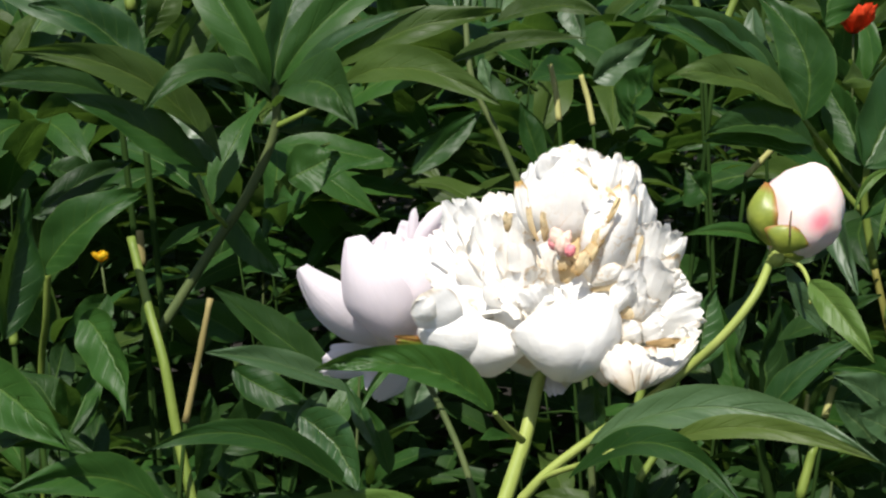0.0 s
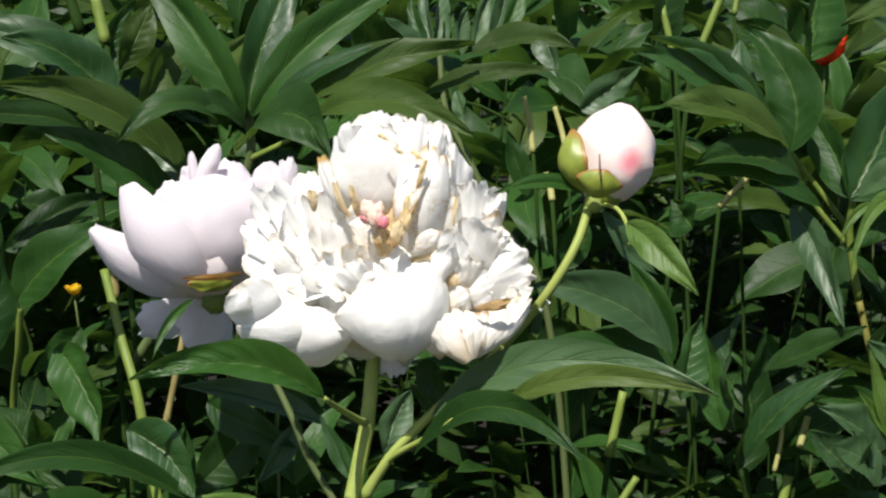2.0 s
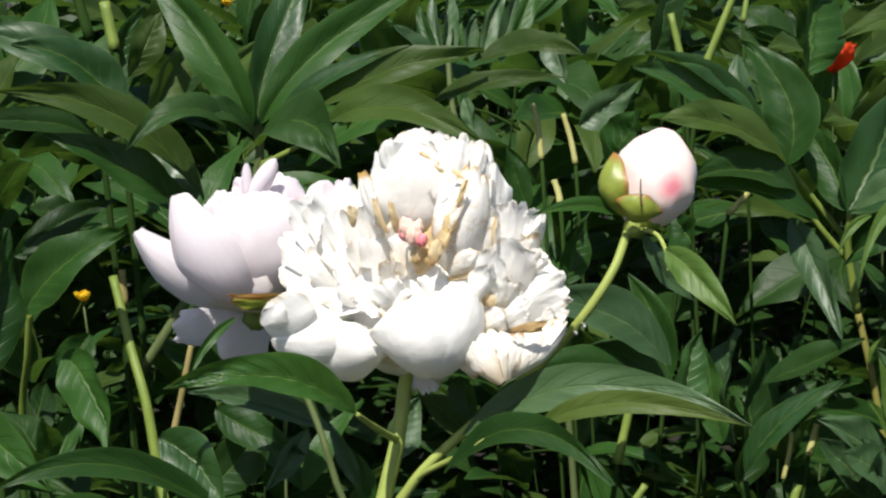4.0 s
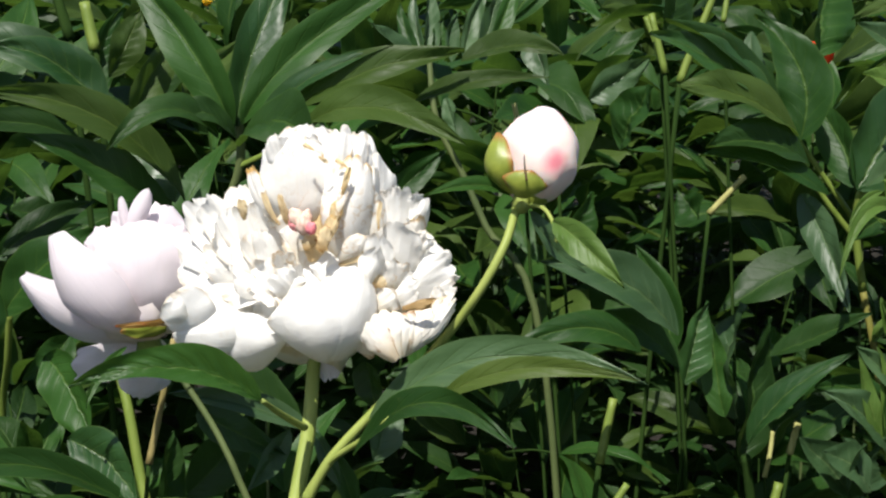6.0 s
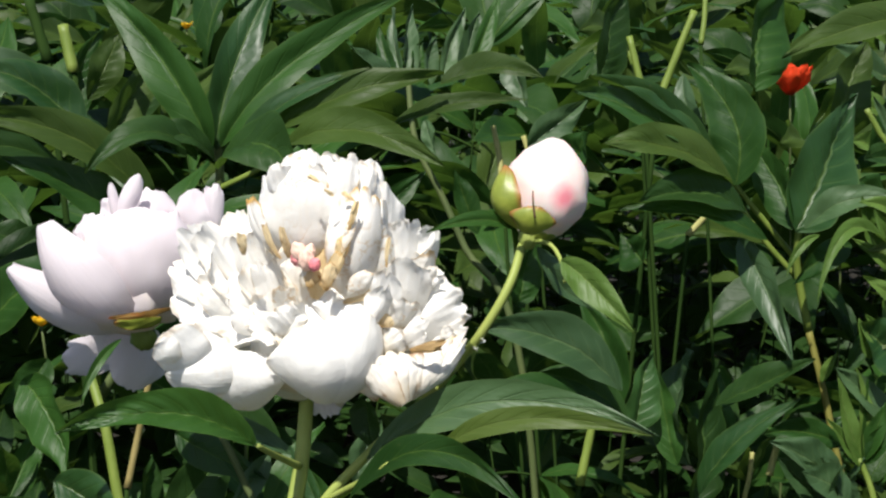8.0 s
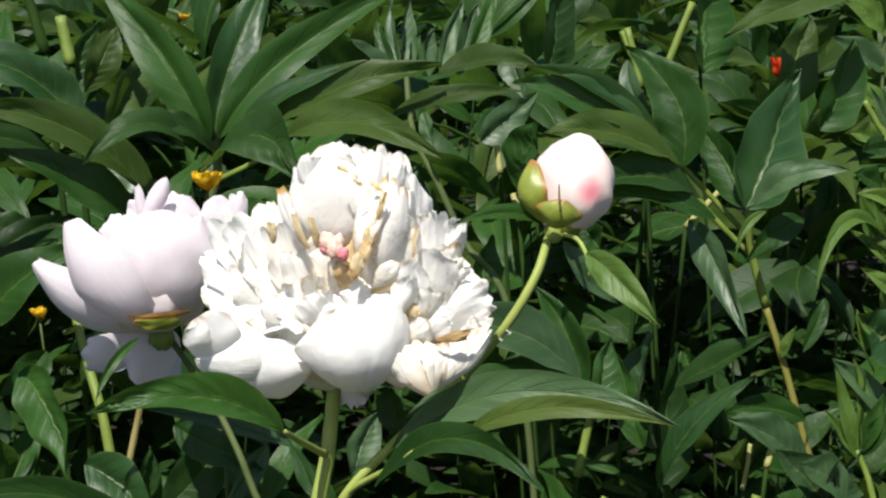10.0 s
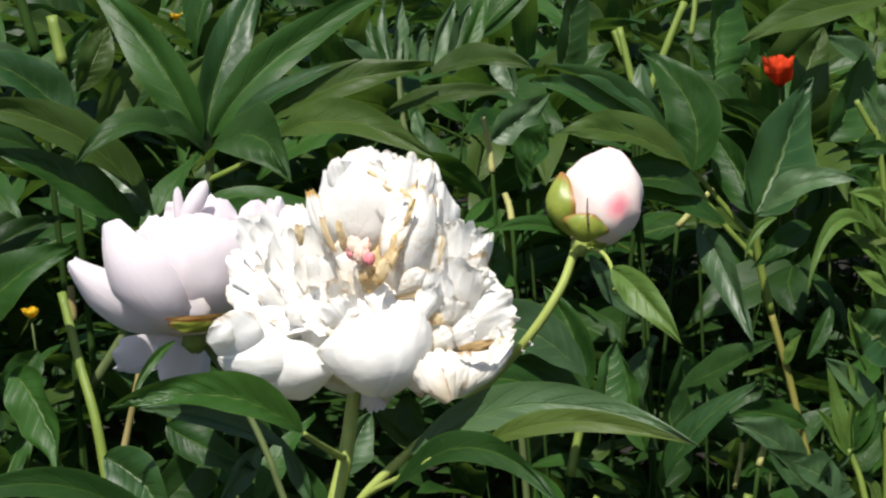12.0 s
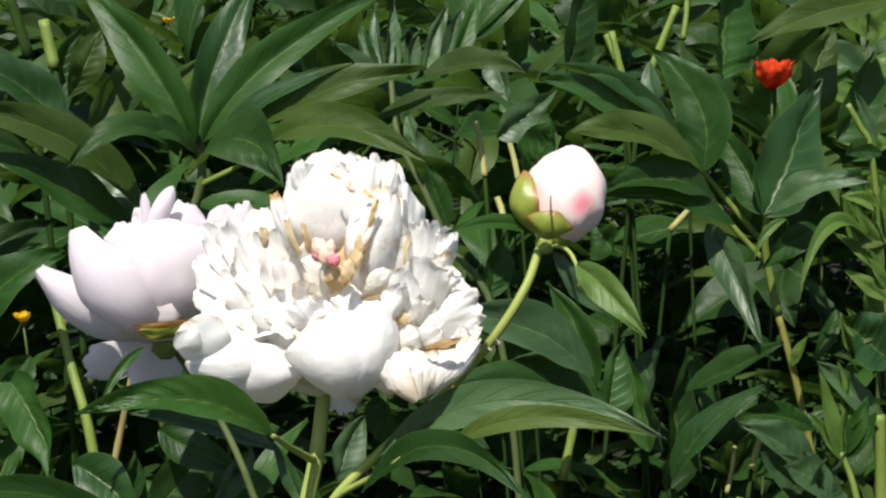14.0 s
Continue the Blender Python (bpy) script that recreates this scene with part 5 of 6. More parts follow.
tube(tall_peony, [(-0.0207, 0.0001, 0.5247), (-0.0191, 0.0057, 0.4987), (-0.0086, 0.0085, 0.4569)], 0.0022, 0.0028, STEM, name="stem")
tube(tall_peony, [(-0.0086, 0.0085, 0.4569), (0.0014, 0.002, 0.4204), (0.0125, -0.0066, 0.3713), (0.0342, -0.0236, 0.2751), (0.0515, -0.0371, -0.01)], 0.0023, 0.0024, STEM_OLIVE, name="lower_stem")
tube(tall_peony, [(-0.0634, 0.0053, 0.554), (-0.0433, 0.0114, 0.5312), (-0.016, 0.0162, 0.5006)], 0.0016, 0.002, STEM, name="petiole")
tube(tall_peony, [(-0.0761, 0.0081, 0.57), (-0.0469, 0.0101, 0.524), (-0.016, 0.0143, 0.4897)], 0.0016, 0.002, STEM, name="petiole")
leaf(tall_peony, (-0.001, -0.0022, 0.4254), (0.0074, -0.0085, 0.4473), 0.0095, 70, 0.1, 0.3, material=LEAF_FRESH)
leaf(tall_peony, (-0.0637, -0.0041, 0.5527), (-0.0962, 0.0162, 0.6300), 0.0396, 72, fold=0.25, material=LEAF, via=(-0.0655, 0.0011, 0.5944))
leaf(tall_peony, (-0.0792, -0.0140, 0.5730), (-0.1615, -0.0439, 0.6219), 0.0224, 52, fold=0.35, material=LEAF_DEEP, via=(-0.1188, -0.0289, 0.6062))
leaf(tall_peony, (-0.0846, -0.0190, 0.5735), (-0.1702, -0.0489, 0.6134), 0.0308, 54, fold=0.3, material=LEAF_GLOSS, via=(-0.1244, -0.0339, 0.5983))
leaf(tall_peony, (-0.0680, -0.0191, 0.5566), (-0.1533, -0.0640, 0.5839), 0.0325, 48, fold=0.3, material=LEAF_OLIVE, via=(-0.1100, -0.0440, 0.5807))
leaf(tall_peony, (-0.0589, -0.0191, 0.5382), (-0.1321, -0.0641, 0.5495), 0.0319, 46, fold=0.3, material=LEAF_DEEP, via=(-0.0957, -0.0441, 0.5547))
leaf(tall_peony, (-0.0460, -0.0242, 0.5218), (-0.1354, -0.0641, 0.5438), 0.0238, 44, fold=0.3, material=LEAF, via=(-0.0919, -0.0441, 0.5409))
leaf(tall_peony, (-0.0232, -0.0042, 0.5237), (0.0224, 0.0461, 0.6082), 0.0595, 66, fold=0.2, material=LEAF_GLOSS, via=(-0.0033, 0.0160, 0.5609))
leaf(tall_peony, (-0.0258, -0.0042, 0.5252), (-0.0482, 0.0360, 0.5785), 0.0286, 80, fold=0.28, material=LEAF, via=(-0.0337, 0.0159, 0.5536))
leaf(tall_peony, (-0.0207, -0.0142, 0.5274), (0.0340, -0.0341, 0.5499), 0.0206, 58, fold=0.3, material=LEAF_PALE, via=(0.0022, -0.0241, 0.5472))
leaf(tall_peony, (0.0884, 0.0763, 0.6628), (-0.0292, 0.0362, 0.6315), 0.0277, 56, fold=0.3, material=LEAF_OLIVE, via=(0.0242, 0.0563, 0.6516))
leaf(tall_peony, (-0.0279, 0.1161, 0.6046), (-0.0072, 0.1464, 0.6801), 0.0600, 80, fold=0.3, material=LEAF, via=(-0.0229, 0.1312, 0.6420))
leaf(tall_peony, (-0.1383, 0.1161, 0.6047), (-0.1191, 0.1463, 0.6781), 0.0434, 80, fold=0.3, material=LEAF_DEEP, via=(-0.1322, 0.1312, 0.6401))
leaf(tall_peony, (-0.1086, 0.0561, 0.6041), (-0.0704, 0.0360, 0.5637), 0.0118, 64, fold=0.25, material=LEAF_PALE, via=(-0.0900, 0.0460, 0.5860))
leaf(tall_peony, (-0.0893, 0.0561, 0.6190), (-0.0610, 0.0260, 0.5617), 0.0163, 70, fold=0.25, material=LEAF_PALE, via=(-0.0849, 0.0360, 0.5904))
leaf(tall_peony, (0.0145, 0.0760, 0.5816), (0.0441, 0.1062, 0.6404), 0.0434, 76, fold=0.3, material=LEAF_OLIVE, via=(0.0297, 0.0911, 0.6097))
leaf(tall_peony, (0.0461, 0.0860, 0.5632), (0.0746, 0.1062, 0.6247), 0.0418, 78, fold=0.3, material=LEAF, via=(0.0635, 0.0961, 0.5898))
leaf(tall_peony, (-0.0598, -0.0042, 0.5187), (-0.0364, -0.0644, 0.4558), 0.0243, 68, fold=0.3, material=LEAF_PALE, via=(-0.0478, -0.0343, 0.4944))
leaf(tall_peony, (-0.0188, -0.0442, 0.5284), (-0.0400, -0.0542, 0.5044), 0.0063, 60, fold=0.3, material=LEAF_FRESH, via=(-0.0320, -0.0492, 0.5209))
leaf(tall_peony, (0.0151, 0.0058, 0.5144), (-0.0291, -0.0243, 0.4932), 0.0200, 60, fold=0.3, material=LEAF, via=(-0.0053, -0.0042, 0.5069))
leaf(tall_peony, (-0.0747, -0.0345, 0.4179), (-0.0221, -0.0644, 0.4564), 0.0236, 40, fold=0.35, material=LEAF_DEEP, via=(-0.0483, -0.0495, 0.4371))
leaf(tall_peony, (-0.0837, -0.0447, 0.3628), (-0.0300, -0.0645, 0.4319), 0.0234, 44, fold=0.35, material=LEAF_GLOSS, via=(-0.0671, -0.0546, 0.3972))
leaf(tall_peony, (-0.0800, -0.0148, 0.3408), (-0.0671, 0.0055, 0.4360), 0.0515, 78, fold=0.3, material=LEAF_DEEP, via=(-0.0770, -0.0046, 0.3854))
leaf(tall_peony, (-0.1219, -0.0146, 0.3905), (-0.1108, -0.0044, 0.4449), 0.0304, 78, fold=0.35, material=LEAF_GLOSS, via=(-0.1181, -0.0095, 0.4173))
leaf(tall_peony, (-0.0921, -0.0047, 0.3682), (-0.1062, 0.0055, 0.4304), 0.0237, 76, fold=0.3, material=LEAF, via=(-0.0995, 0.0004, 0.3974))
leaf(tall_peony, (-0.0823, 0.0053, 0.3649), (-0.0835, 0.0155, 0.4412), 0.0562, 78, fold=0.3, material=LEAF_PALE, via=(-0.0907, 0.0104, 0.4022))
leaf(tall_peony, (-0.1305, 0.0054, 0.4037), (-0.1570, 0.0256, 0.4735), 0.0311, 76, fold=0.28, material=LEAF, via=(-0.1372, 0.0155, 0.4394))
leaf(tall_peony, (-0.1351, -0.0495, 0.4308), (-0.2257, -0.0844, 0.4766), 0.0374, 58, fold=0.3, material=LEAF_PALE, via=(-0.1764, -0.0644, 0.4650))
leaf(tall_peony, (-0.1588, -0.0645, 0.4215), (-0.2423, -0.0945, 0.4227), 0.0243, 52, fold=0.3, material=LEAF, via=(-0.1955, -0.0795, 0.4376))
leaf(tall_peony, (-0.1283, -0.0246, 0.4048), (-0.1871, -0.0445, 0.4396), 0.0284, 56, fold=0.3, material=LEAF_DEEP, via=(-0.1565, -0.0345, 0.4297))
leaf(tall_peony, (-0.1940, 0.0756, 0.4542), (-0.1836, 0.0857, 0.4998), 0.0288, 80, fold=0.25, material=LEAF, via=(-0.1900, 0.0806, 0.4766))
leaf(tall_peony, (-0.2227, 0.1057, 0.5007), (-0.2400, 0.1059, 0.5474), 0.0199, 76, fold=0.25, material=LEAF, via=(-0.2320, 0.1058, 0.5252))
leaf(tall_peony, (-0.0446, 0.0554, 0.3934), (-0.0513, 0.0855, 0.4141), 0.0343, 76, fold=0.3, material=LEAF, via=(-0.0476, 0.0704, 0.4015))
leaf(tall_peony, (-0.0228, 0.0754, 0.3919), (-0.0271, 0.0855, 0.4244), 0.0201, 80, fold=0.3, material=LEAF, via=(-0.0264, 0.0805, 0.4112))
leaf(tall_peony, (0.0091, -0.0246, 0.3896), (-0.0460, -0.0446, 0.4025), 0.0191, 60, fold=0.3, material=LEAF, via=(-0.0190, -0.0346, 0.4020))
leaf(tall_peony, (0.0126, -0.0045, 0.4290), (0.0292, 0.0056, 0.4623), 0.0126, 66, fold=0.3, material=LEAF, via=(0.0240, 0.0006, 0.4503))
leaf(tall_peony, (-0.0006, -0.0647, 0.3697), (-0.0513, -0.0845, 0.4111), 0.0306, 58, fold=0.3, material=LEAF_PALE, via=(-0.0213, -0.0746, 0.3946))
leaf(tall_peony, (-0.1088, 0.0757, 0.4874), (-0.1215, 0.0958, 0.5042), 0.0328, 78, fold=0.2, material=LEAF, via=(-0.1136, 0.0857, 0.4937))
leaf(tall_peony, (-0.1643, 0.1058, 0.5292), (-0.1485, 0.0860, 0.5771), 0.0463, 72, fold=0.25, material=LEAF, via=(-0.1581, 0.0959, 0.5544))
leaf(tall_peony, (-0.1883, 0.1159, 0.5625), (-0.1437, 0.1460, 0.5948), 0.0285, 75, fold=0.3, material=LEAF_PALE, via=(-0.1696, 0.1260, 0.5758))
tube(tall_peony, [(-0.0815, -0.0305, 0.3508), (-0.0744, -0.0254, 0.3221), (-0.0505, -0.0084, 0.2265), (-0.0314, 0.0052, -0.01)], 0.003, 0.0034, STEM_SHADED, name="stem")


# ---- dry stalks and cut stems ----
stalk([(-0.1837, 0.1927, 0.4512), (-0.1909, 0.1843, 0.4133), (-0.1981, 0.1762, 0.3771)], (-0.231, 0.1385, -0.01), 0.0022, BROWN, "dry brown cut stalk between the leaves")
stalk([(-0.2445, 0.2622, 0.4791), (-0.2424, 0.2575, 0.4565)], (-0.2221, 0.2118, -0.01), 0.0026, BROWN, "dry cut stem end with pale bark")
stalk([(0.1921, 0.3712, 0.5285), (0.1663, 0.3643, 0.5022)], (0.143, 0.3581, -0.01), 0.0024, STRAW, "leaning straw-coloured dry stalk")
stalk([(0.2071, 0.2392, 0.3863), (0.2015, 0.2347, 0.3665)], (0.1626, 0.2033, -0.01), 0.0024, STRAW, "pale dry stalk low in the bed")
stalk([(0.1948, 0.2306, 0.3488), (0.1861, 0.2232, 0.3162)], (0.148, 0.1908, -0.01), 0.0034, STEM, "yellow-green cut stem among the leaves")
stalk([(0.095, 0.2066, 0.3557), (0.0811, 0.2015, 0.3349)], (0.0342, 0.1842, -0.01), 0.0026, STEM, "yellow-green cut stem among the leaves")
stalk([(-0.2811, 0.3799, 0.6511), (-0.2731, 0.3739, 0.6174)], (-0.2328, 0.3442, -0.01), 0.0042, STEM, "yellow-green cut stem among the leaves")
stalk([(0.1693, 0.3816, 0.661), (0.1532, 0.3746, 0.6214), (0.1432, 0.3701, 0.5957)], (0.1, 0.351, -0.01), 0.003, STEM, "yellow-green cut stem among the leaves")
stalk([(0.1231, 0.3785, 0.6432), (0.1331, 0.3711, 0.6016)], (0.1735, 0.3417, -0.01), 0.0026, STEM, "yellow-green cut stem among the leaves")
stalk([(0.093, 0.2844, 0.3883), (0.0836, 0.2762, 0.3451)], (0.046, 0.2432, -0.01), 0.0032, STEM, "yellow-green cut stem among the leaves")
stalk([(-0.3213, 0.2592, 0.3632), (-0.3165, 0.2543, 0.339)], (-0.2815, 0.2185, -0.01), 0.003, STEM, "yellow-green cut stem among the leaves")
stalk([(-0.3372, 0.2704, 0.4193), (-0.335, 0.2661, 0.3987)], (-0.3128, 0.2214, -0.01), 0.003, STEM, "yellow-green cut stem among the leaves")
stalk([(-0.3052, 0.383, 0.6689), (-0.2912, 0.3753, 0.6254)], (-0.2473, 0.3514, -0.01), 0.004, STEM_SHADED, "dark green stem deep among the leaves")
stalk([(0.0276, 0.4200, 0.5760), (0.0318, 0.4150, 0.5558), (0.0344, 0.4100, 0.5356)], (0.0744, 0.3700, -0.0100), 0.0024, STRAW, "straw-coloured dry stalk among the leaves")
stalk([(0.0504, 0.4200, 0.5684), (0.0559, 0.4150, 0.5504), (0.0597, 0.4100, 0.5323)], (0.0997, 0.3700, -0.0100), 0.0022, STRAW, "straw-coloured dry stalk among the leaves")
stalk([(0.0435, 0.4000, 0.5210), (0.0467, 0.3950, 0.5116), (0.0482, 0.3900, 0.5022)], (0.0882, 0.3500, -0.0100), 0.0026, STRAW, "straw-coloured dry stalk among the leaves")
stalk([(0.1217, 0.4000, 0.6404), (0.1280, 0.3950, 0.6243), (0.1326, 0.3900, 0.6082)], (0.1726, 0.3500, -0.0100), 0.0024, STEM, "yellow-green stem among the leaves")
stalk([(0.1836, 0.4200, 0.6698), (0.1823, 0.4150, 0.6534), (0.1795, 0.4100, 0.6370)], (0.2195, 0.3700, -0.0100), 0.0022, STEM, "yellow-green stem among the leaves")
stalk([(0.1958, 0.2600, 0.3738), (0.1935, 0.2550, 0.3596), (0.1895, 0.2500, 0.3453)], (0.2295, 0.2100, -0.0100), 0.0017, STRAW, "pale dry stalk low in the bed")


# ---- upright pale weed ----
weed = plant("weed", (0.258, 0.1854, 0), "upright pale green weed with narrow leaves", "weed")
tube(weed, [(-0.0121, 0.0066, 0.3918), (-0.0052, 0.0036, 0.3748), (0, 0, 0.3543), (0.0243, -0.0168, 0.2588), (0.0437, -0.0303, -0.01)], 0.0018, 0.0024, STEM, name="stem")
tube(weed, [(0.0279, 0.0541, 0.5459), (0.0251, 0.0473, 0.5075), (0.0216, 0.0375, 0.4518), (0.0344, 0.0444, 0.3758), (0.0511, 0.0533, 0.2775), (0.0644, 0.0604, -0.01)], 0.0016, 0.0024, STEM_DULL, name="stem")
tube(weed, [(-0.0012, 0.0646, 0.6001), (0.0073, 0.0646, 0.5859), (0.0145, 0.0646, 0.5717), (0.0231, 0.0646, 0.5156), (0.0281, 0.0646, 0.4490)], 0.0018, 0.00216, STEM, name="stem")
tube(weed, [(0.0131, 0.0146, 0.4128), (0.0150, 0.0146, 0.3893), (0.0188, 0.0146, 0.3305)], 0.0034, 0.004079999999999999, STEM, name="stem")
leaf(weed, (0.0091, 0.0396, 0.5019), (-0.0101, 0.0346, 0.5493), 0.0178, 74, fold=0.3, material=LEAF_FRESH, via=(-0.0005, 0.0396, 0.5250))
leaf(weed, (0.0110, 0.0396, 0.5048), (0.0165, 0.0446, 0.5508), 0.0175, 74, fold=0.3, material=LEAF_MID, via=(0.0150, 0.0446, 0.5260))
leaf(weed, (0.0170, 0.0346, 0.4562), (0.0082, 0.0346, 0.5035), 0.0160, 74, fold=0.3, material=LEAF_FRESH, via=(0.0102, 0.0346, 0.4778))
leaf(weed, (0.0196, 0.0146, 0.4468), (-0.0165, 0.0046, 0.4773), 0.0409, 68, fold=0.3, material=LEAF_GLOSS, via=(0.0000, 0.0096, 0.4622))
leaf(weed, (-0.0086, 0.0046, 0.4546), (-0.0170, 0.0046, 0.4801), 0.0096, 70, fold=0.3, material=LEAF_FRESH, via=(-0.0133, 0.0046, 0.4669))
leaf(weed, (0.0149, 0.0146, 0.4038), (-0.0299, 0.0046, 0.4494), 0.0209, 64, fold=0.3, material=LEAF_PALE, via=(-0.0087, 0.0096, 0.4304))
leaf(weed, (-0.0088, 0.0146, 0.3893), (-0.0001, 0.0146, 0.4254), 0.0141, 70, fold=0.3, material=LEAF, via=(-0.0063, 0.0146, 0.4110))
leaf(weed, (-0.0069, 0.0046, 0.3637), (-0.0083, 0.0046, 0.3926), 0.0291, 70, fold=0.3, material=LEAF_PALE, via=(-0.0144, 0.0046, 0.3746))
leaf(weed, (-0.0302, -0.0054, 0.3601), (-0.0666, -0.0154, 0.3991), 0.0311, 64, fold=0.3, material=LEAF_PALE, via=(-0.0460, -0.0104, 0.3798))
leaf(weed, (-0.0336, -0.0054, 0.3583), (-0.0413, -0.0154, 0.3991), 0.0342, 66, fold=0.3, material=LEAF_PALE, via=(-0.0324, -0.0104, 0.3798))
leaf(weed, (0.0164, 0.0646, 0.5681), (-0.0043, 0.0546, 0.5691), 0.0144, 60, fold=0.3, material=LEAF_DEEP, via=(0.0058, 0.0596, 0.5732))
leaf(weed, (-0.0104, 0.006, 0.3884), (-0.0276, 0.0056, 0.4437), 0.0138, 74, 0.05, 0.35, material=LEAF_FRESH)
leaf(weed, (-0.0097, 0.006, 0.3884), (-0.0167, 0.0065, 0.4488), 0.0117, 74, 0.05, 0.35, material=LEAF_FRESH)
leaf(weed, (-0.0086, 0.006, 0.3884), (-0.0092, 0.0053, 0.442), 0.0117, 74, 0.05, 0.35, material=LEAF)
leaf(weed, (-0.0097, 0.0063, 0.3901), (0.0021, 0.0029, 0.4286), 0.0138, 74, 0.05, 0.35, material=LEAF)
leaf(weed, (-0.0086, 0.006, 0.3884), (0.0073, 0.0012, 0.4185), 0.0151, 74, 0.05, 0.35, material=LEAF)
leaf(weed, (-0.0104, 0.0057, 0.3867), (-0.0338, 0.0012, 0.4185), 0.0103, 74, 0.05, 0.35, material=LEAF_FRESH)
leaf(weed, (0.0104, 0.018, 0.4565), (-0.0115, 0.0121, 0.4808), 0.0103, 74, 0.05, 0.35, material=LEAF_FRESH)
leaf(weed, (0.0138, 0.018, 0.4565), (-0.003, 0.0118, 0.4791), 0.0138, 74, 0.05, 0.35, material=LEAF_PALE)
leaf(weed, (0.0104, 0.0258, 0.5008), (-0.0201, 0.0202, 0.5262), 0.0089, 74, 0.05, 0.35, material=LEAF_FRESH)
leaf(weed, (0.0138, 0.0252, 0.4974), (-0.0064, 0.0234, 0.5447), 0.0117, 74, 0.05, 0.35, material=LEAF_FRESH)
leaf(weed, (0.0173, 0.0276, 0.511), (0.0055, 0.0243, 0.5498), 0.0117, 74, 0.05, 0.35, material=LEAF_FRESH)
leaf(weed, (0.0104, 0.0396, 0.5791), (-0.0064, 0.035, 0.6104), 0.0089, 74, 0.05, 0.35, material=LEAF_PALE)
leaf(weed, (0.0138, 0.0384, 0.5723), (-0.0115, 0.0283, 0.5727), 0.0103, 74, 0.05, 0.35, material=LEAF)
leaf(weed, (0.018, 0.0317, 0.5342), (-0.0153, 0.0238, 0.5471), 0.0117, 74, 0.05, 0.35, material=LEAF_FRESH)
leaf(weed, (0.018, 0.0295, 0.5219), (-0.0092, 0.0187, 0.5181), 0.0117, 74, 0.05, 0.35, material=LEAF_MID)
leaf(weed, (0.0166, 0.0228, 0.4838), (-0.0126, 0.0161, 0.5033), 0.0124, 74, 0.05, 0.35, material=LEAF_FRESH)
leaf(weed, (0.0166, 0.0213, 0.4752), (-0.0057, 0.008, 0.4575), 0.0131, 74, 0.05, 0.35, material=LEAF_MID)
leaf(weed, (0.0187, 0.0288, 0.5178), (0.0093, 0.0261, 0.5599), 0.0110, 74, 0.05, 0.35, material=LEAF_FRESH)
leaf(weed, (0.0173, 0.024, 0.4906), (0.0004, 0.0178, 0.5127), 0.0103, 74, 0.05, 0.35, material=LEAF_FRESH)
leaf(weed, (0.0104, 0.0282, 0.5144), (-0.0476, -0.0161, 0.4933), 0.0115, 50, 0.42, 0.3, material=LEAF_FRESH)
leaf(weed, (-0.0229, -0.0179, 0.3681), (-0.0565, -0.0332, 0.3961), 0.0300, 60, 0.1, 0.2, material=LEAF_PALE)
leaf(weed, (-0.0364, -0.0185, 0.3648), (-0.0318, -0.0324, 0.401), 0.0200, 60, 0.1, 0.2, material=LEAF_PALE)

tall_weed = plant("weed", (0.3496, 0.5099, 0), "tall fresh green weed with soft pale leaves", "weed")
tube(tall_weed, [(0.0092, 0.0273, 0.6794), (0, 0.0145, 0.6065), (0.0055, 0, 0.5245), (0.0122, -0.0173, 0.4263), (0.0175, -0.0312, -0.01)], 0.0014, 0.002, STEM_DULL, name="stem")
leaf(tall_weed, (0.0037, 0.0193, 0.6338), (-0.0379, 0.0046, 0.6656), 0.0275, 70, 0.08, 0.3, material=LEAF_FRESH)
leaf(tall_weed, (0.0037, 0.0185, 0.6293), (0.0212, 0.0038, 0.6611), 0.0275, 70, 0.08, 0.3, material=LEAF_FRESH)
leaf(tall_weed, (0.0028, 0.0145, 0.6065), (-0.047, -0.001, 0.6343), 0.0257, 64, 0.08, 0.3, material=LEAF_PALE)
leaf(tall_weed, (0.0023, 0.0137, 0.602), (0.0303, -0.0033, 0.6209), 0.0275, 60, 0.08, 0.3, material=LEAF_FRESH)
leaf(tall_weed, (0.0023, 0.0088, 0.5746), (-0.0424, -0.0081, 0.594), 0.0257, 66, 0.08, 0.3, material=LEAF_FRESH)
leaf(tall_weed, (0.0014, 0.008, 0.5701), (0.0212, -0.0081, 0.594), 0.0275, 66, 0.08, 0.3, material=LEAF_PALE)
leaf(tall_weed, (0.0009, 0.004, 0.5473), (-0.0333, -0.0144, 0.5582), 0.0229, 66, 0.08, 0.3, material=LEAF_FRESH)
leaf(tall_weed, (0.0005, 0.0024, 0.5382), (0.0166, -0.0152, 0.5537), 0.0257, 60, 0.08, 0.3, material=LEAF_FRESH)
leaf(tall_weed, (0.0037, 0.0217, 0.6475), (-0.0106, 0.0085, 0.688), 0.0275, 70, 0.08, 0.3, material=LEAF_FRESH)
leaf(tall_weed, (0.0005, -0.0024, 0.5109), (-0.0288, -0.0199, 0.5269), 0.0229, 66, 0.08, 0.3, material=LEAF)
leaf(tall_weed, (0.0005, -0.0024, 0.5109), (0.0166, -0.0207, 0.5224), 0.0229, 66, 0.08, 0.3, material=LEAF_FRESH)


# ---- a poppy and small yellow flowers further back ----
poppy((0.2916, 0.6000, 0.5887), "orange-red poppy on a thin hairy stem")
yellow_flower((-0.3189, 0.4200, 0.4216), "small yellow flower deep among the leaves", 0.008)
yellow_flower((0.3427, 0.6200, 0.5473), "small yellow flower deep among the leaves", 0.009)
swaying_flower = yellow_flower((-0.1555, 0.1680, 0.5797), "small yellow flower deep among the leaves")
yellow_flower((-0.2724, 0.8000, 0.6432), "tiny orange-yellow flower deep among the leaves", 0.007)

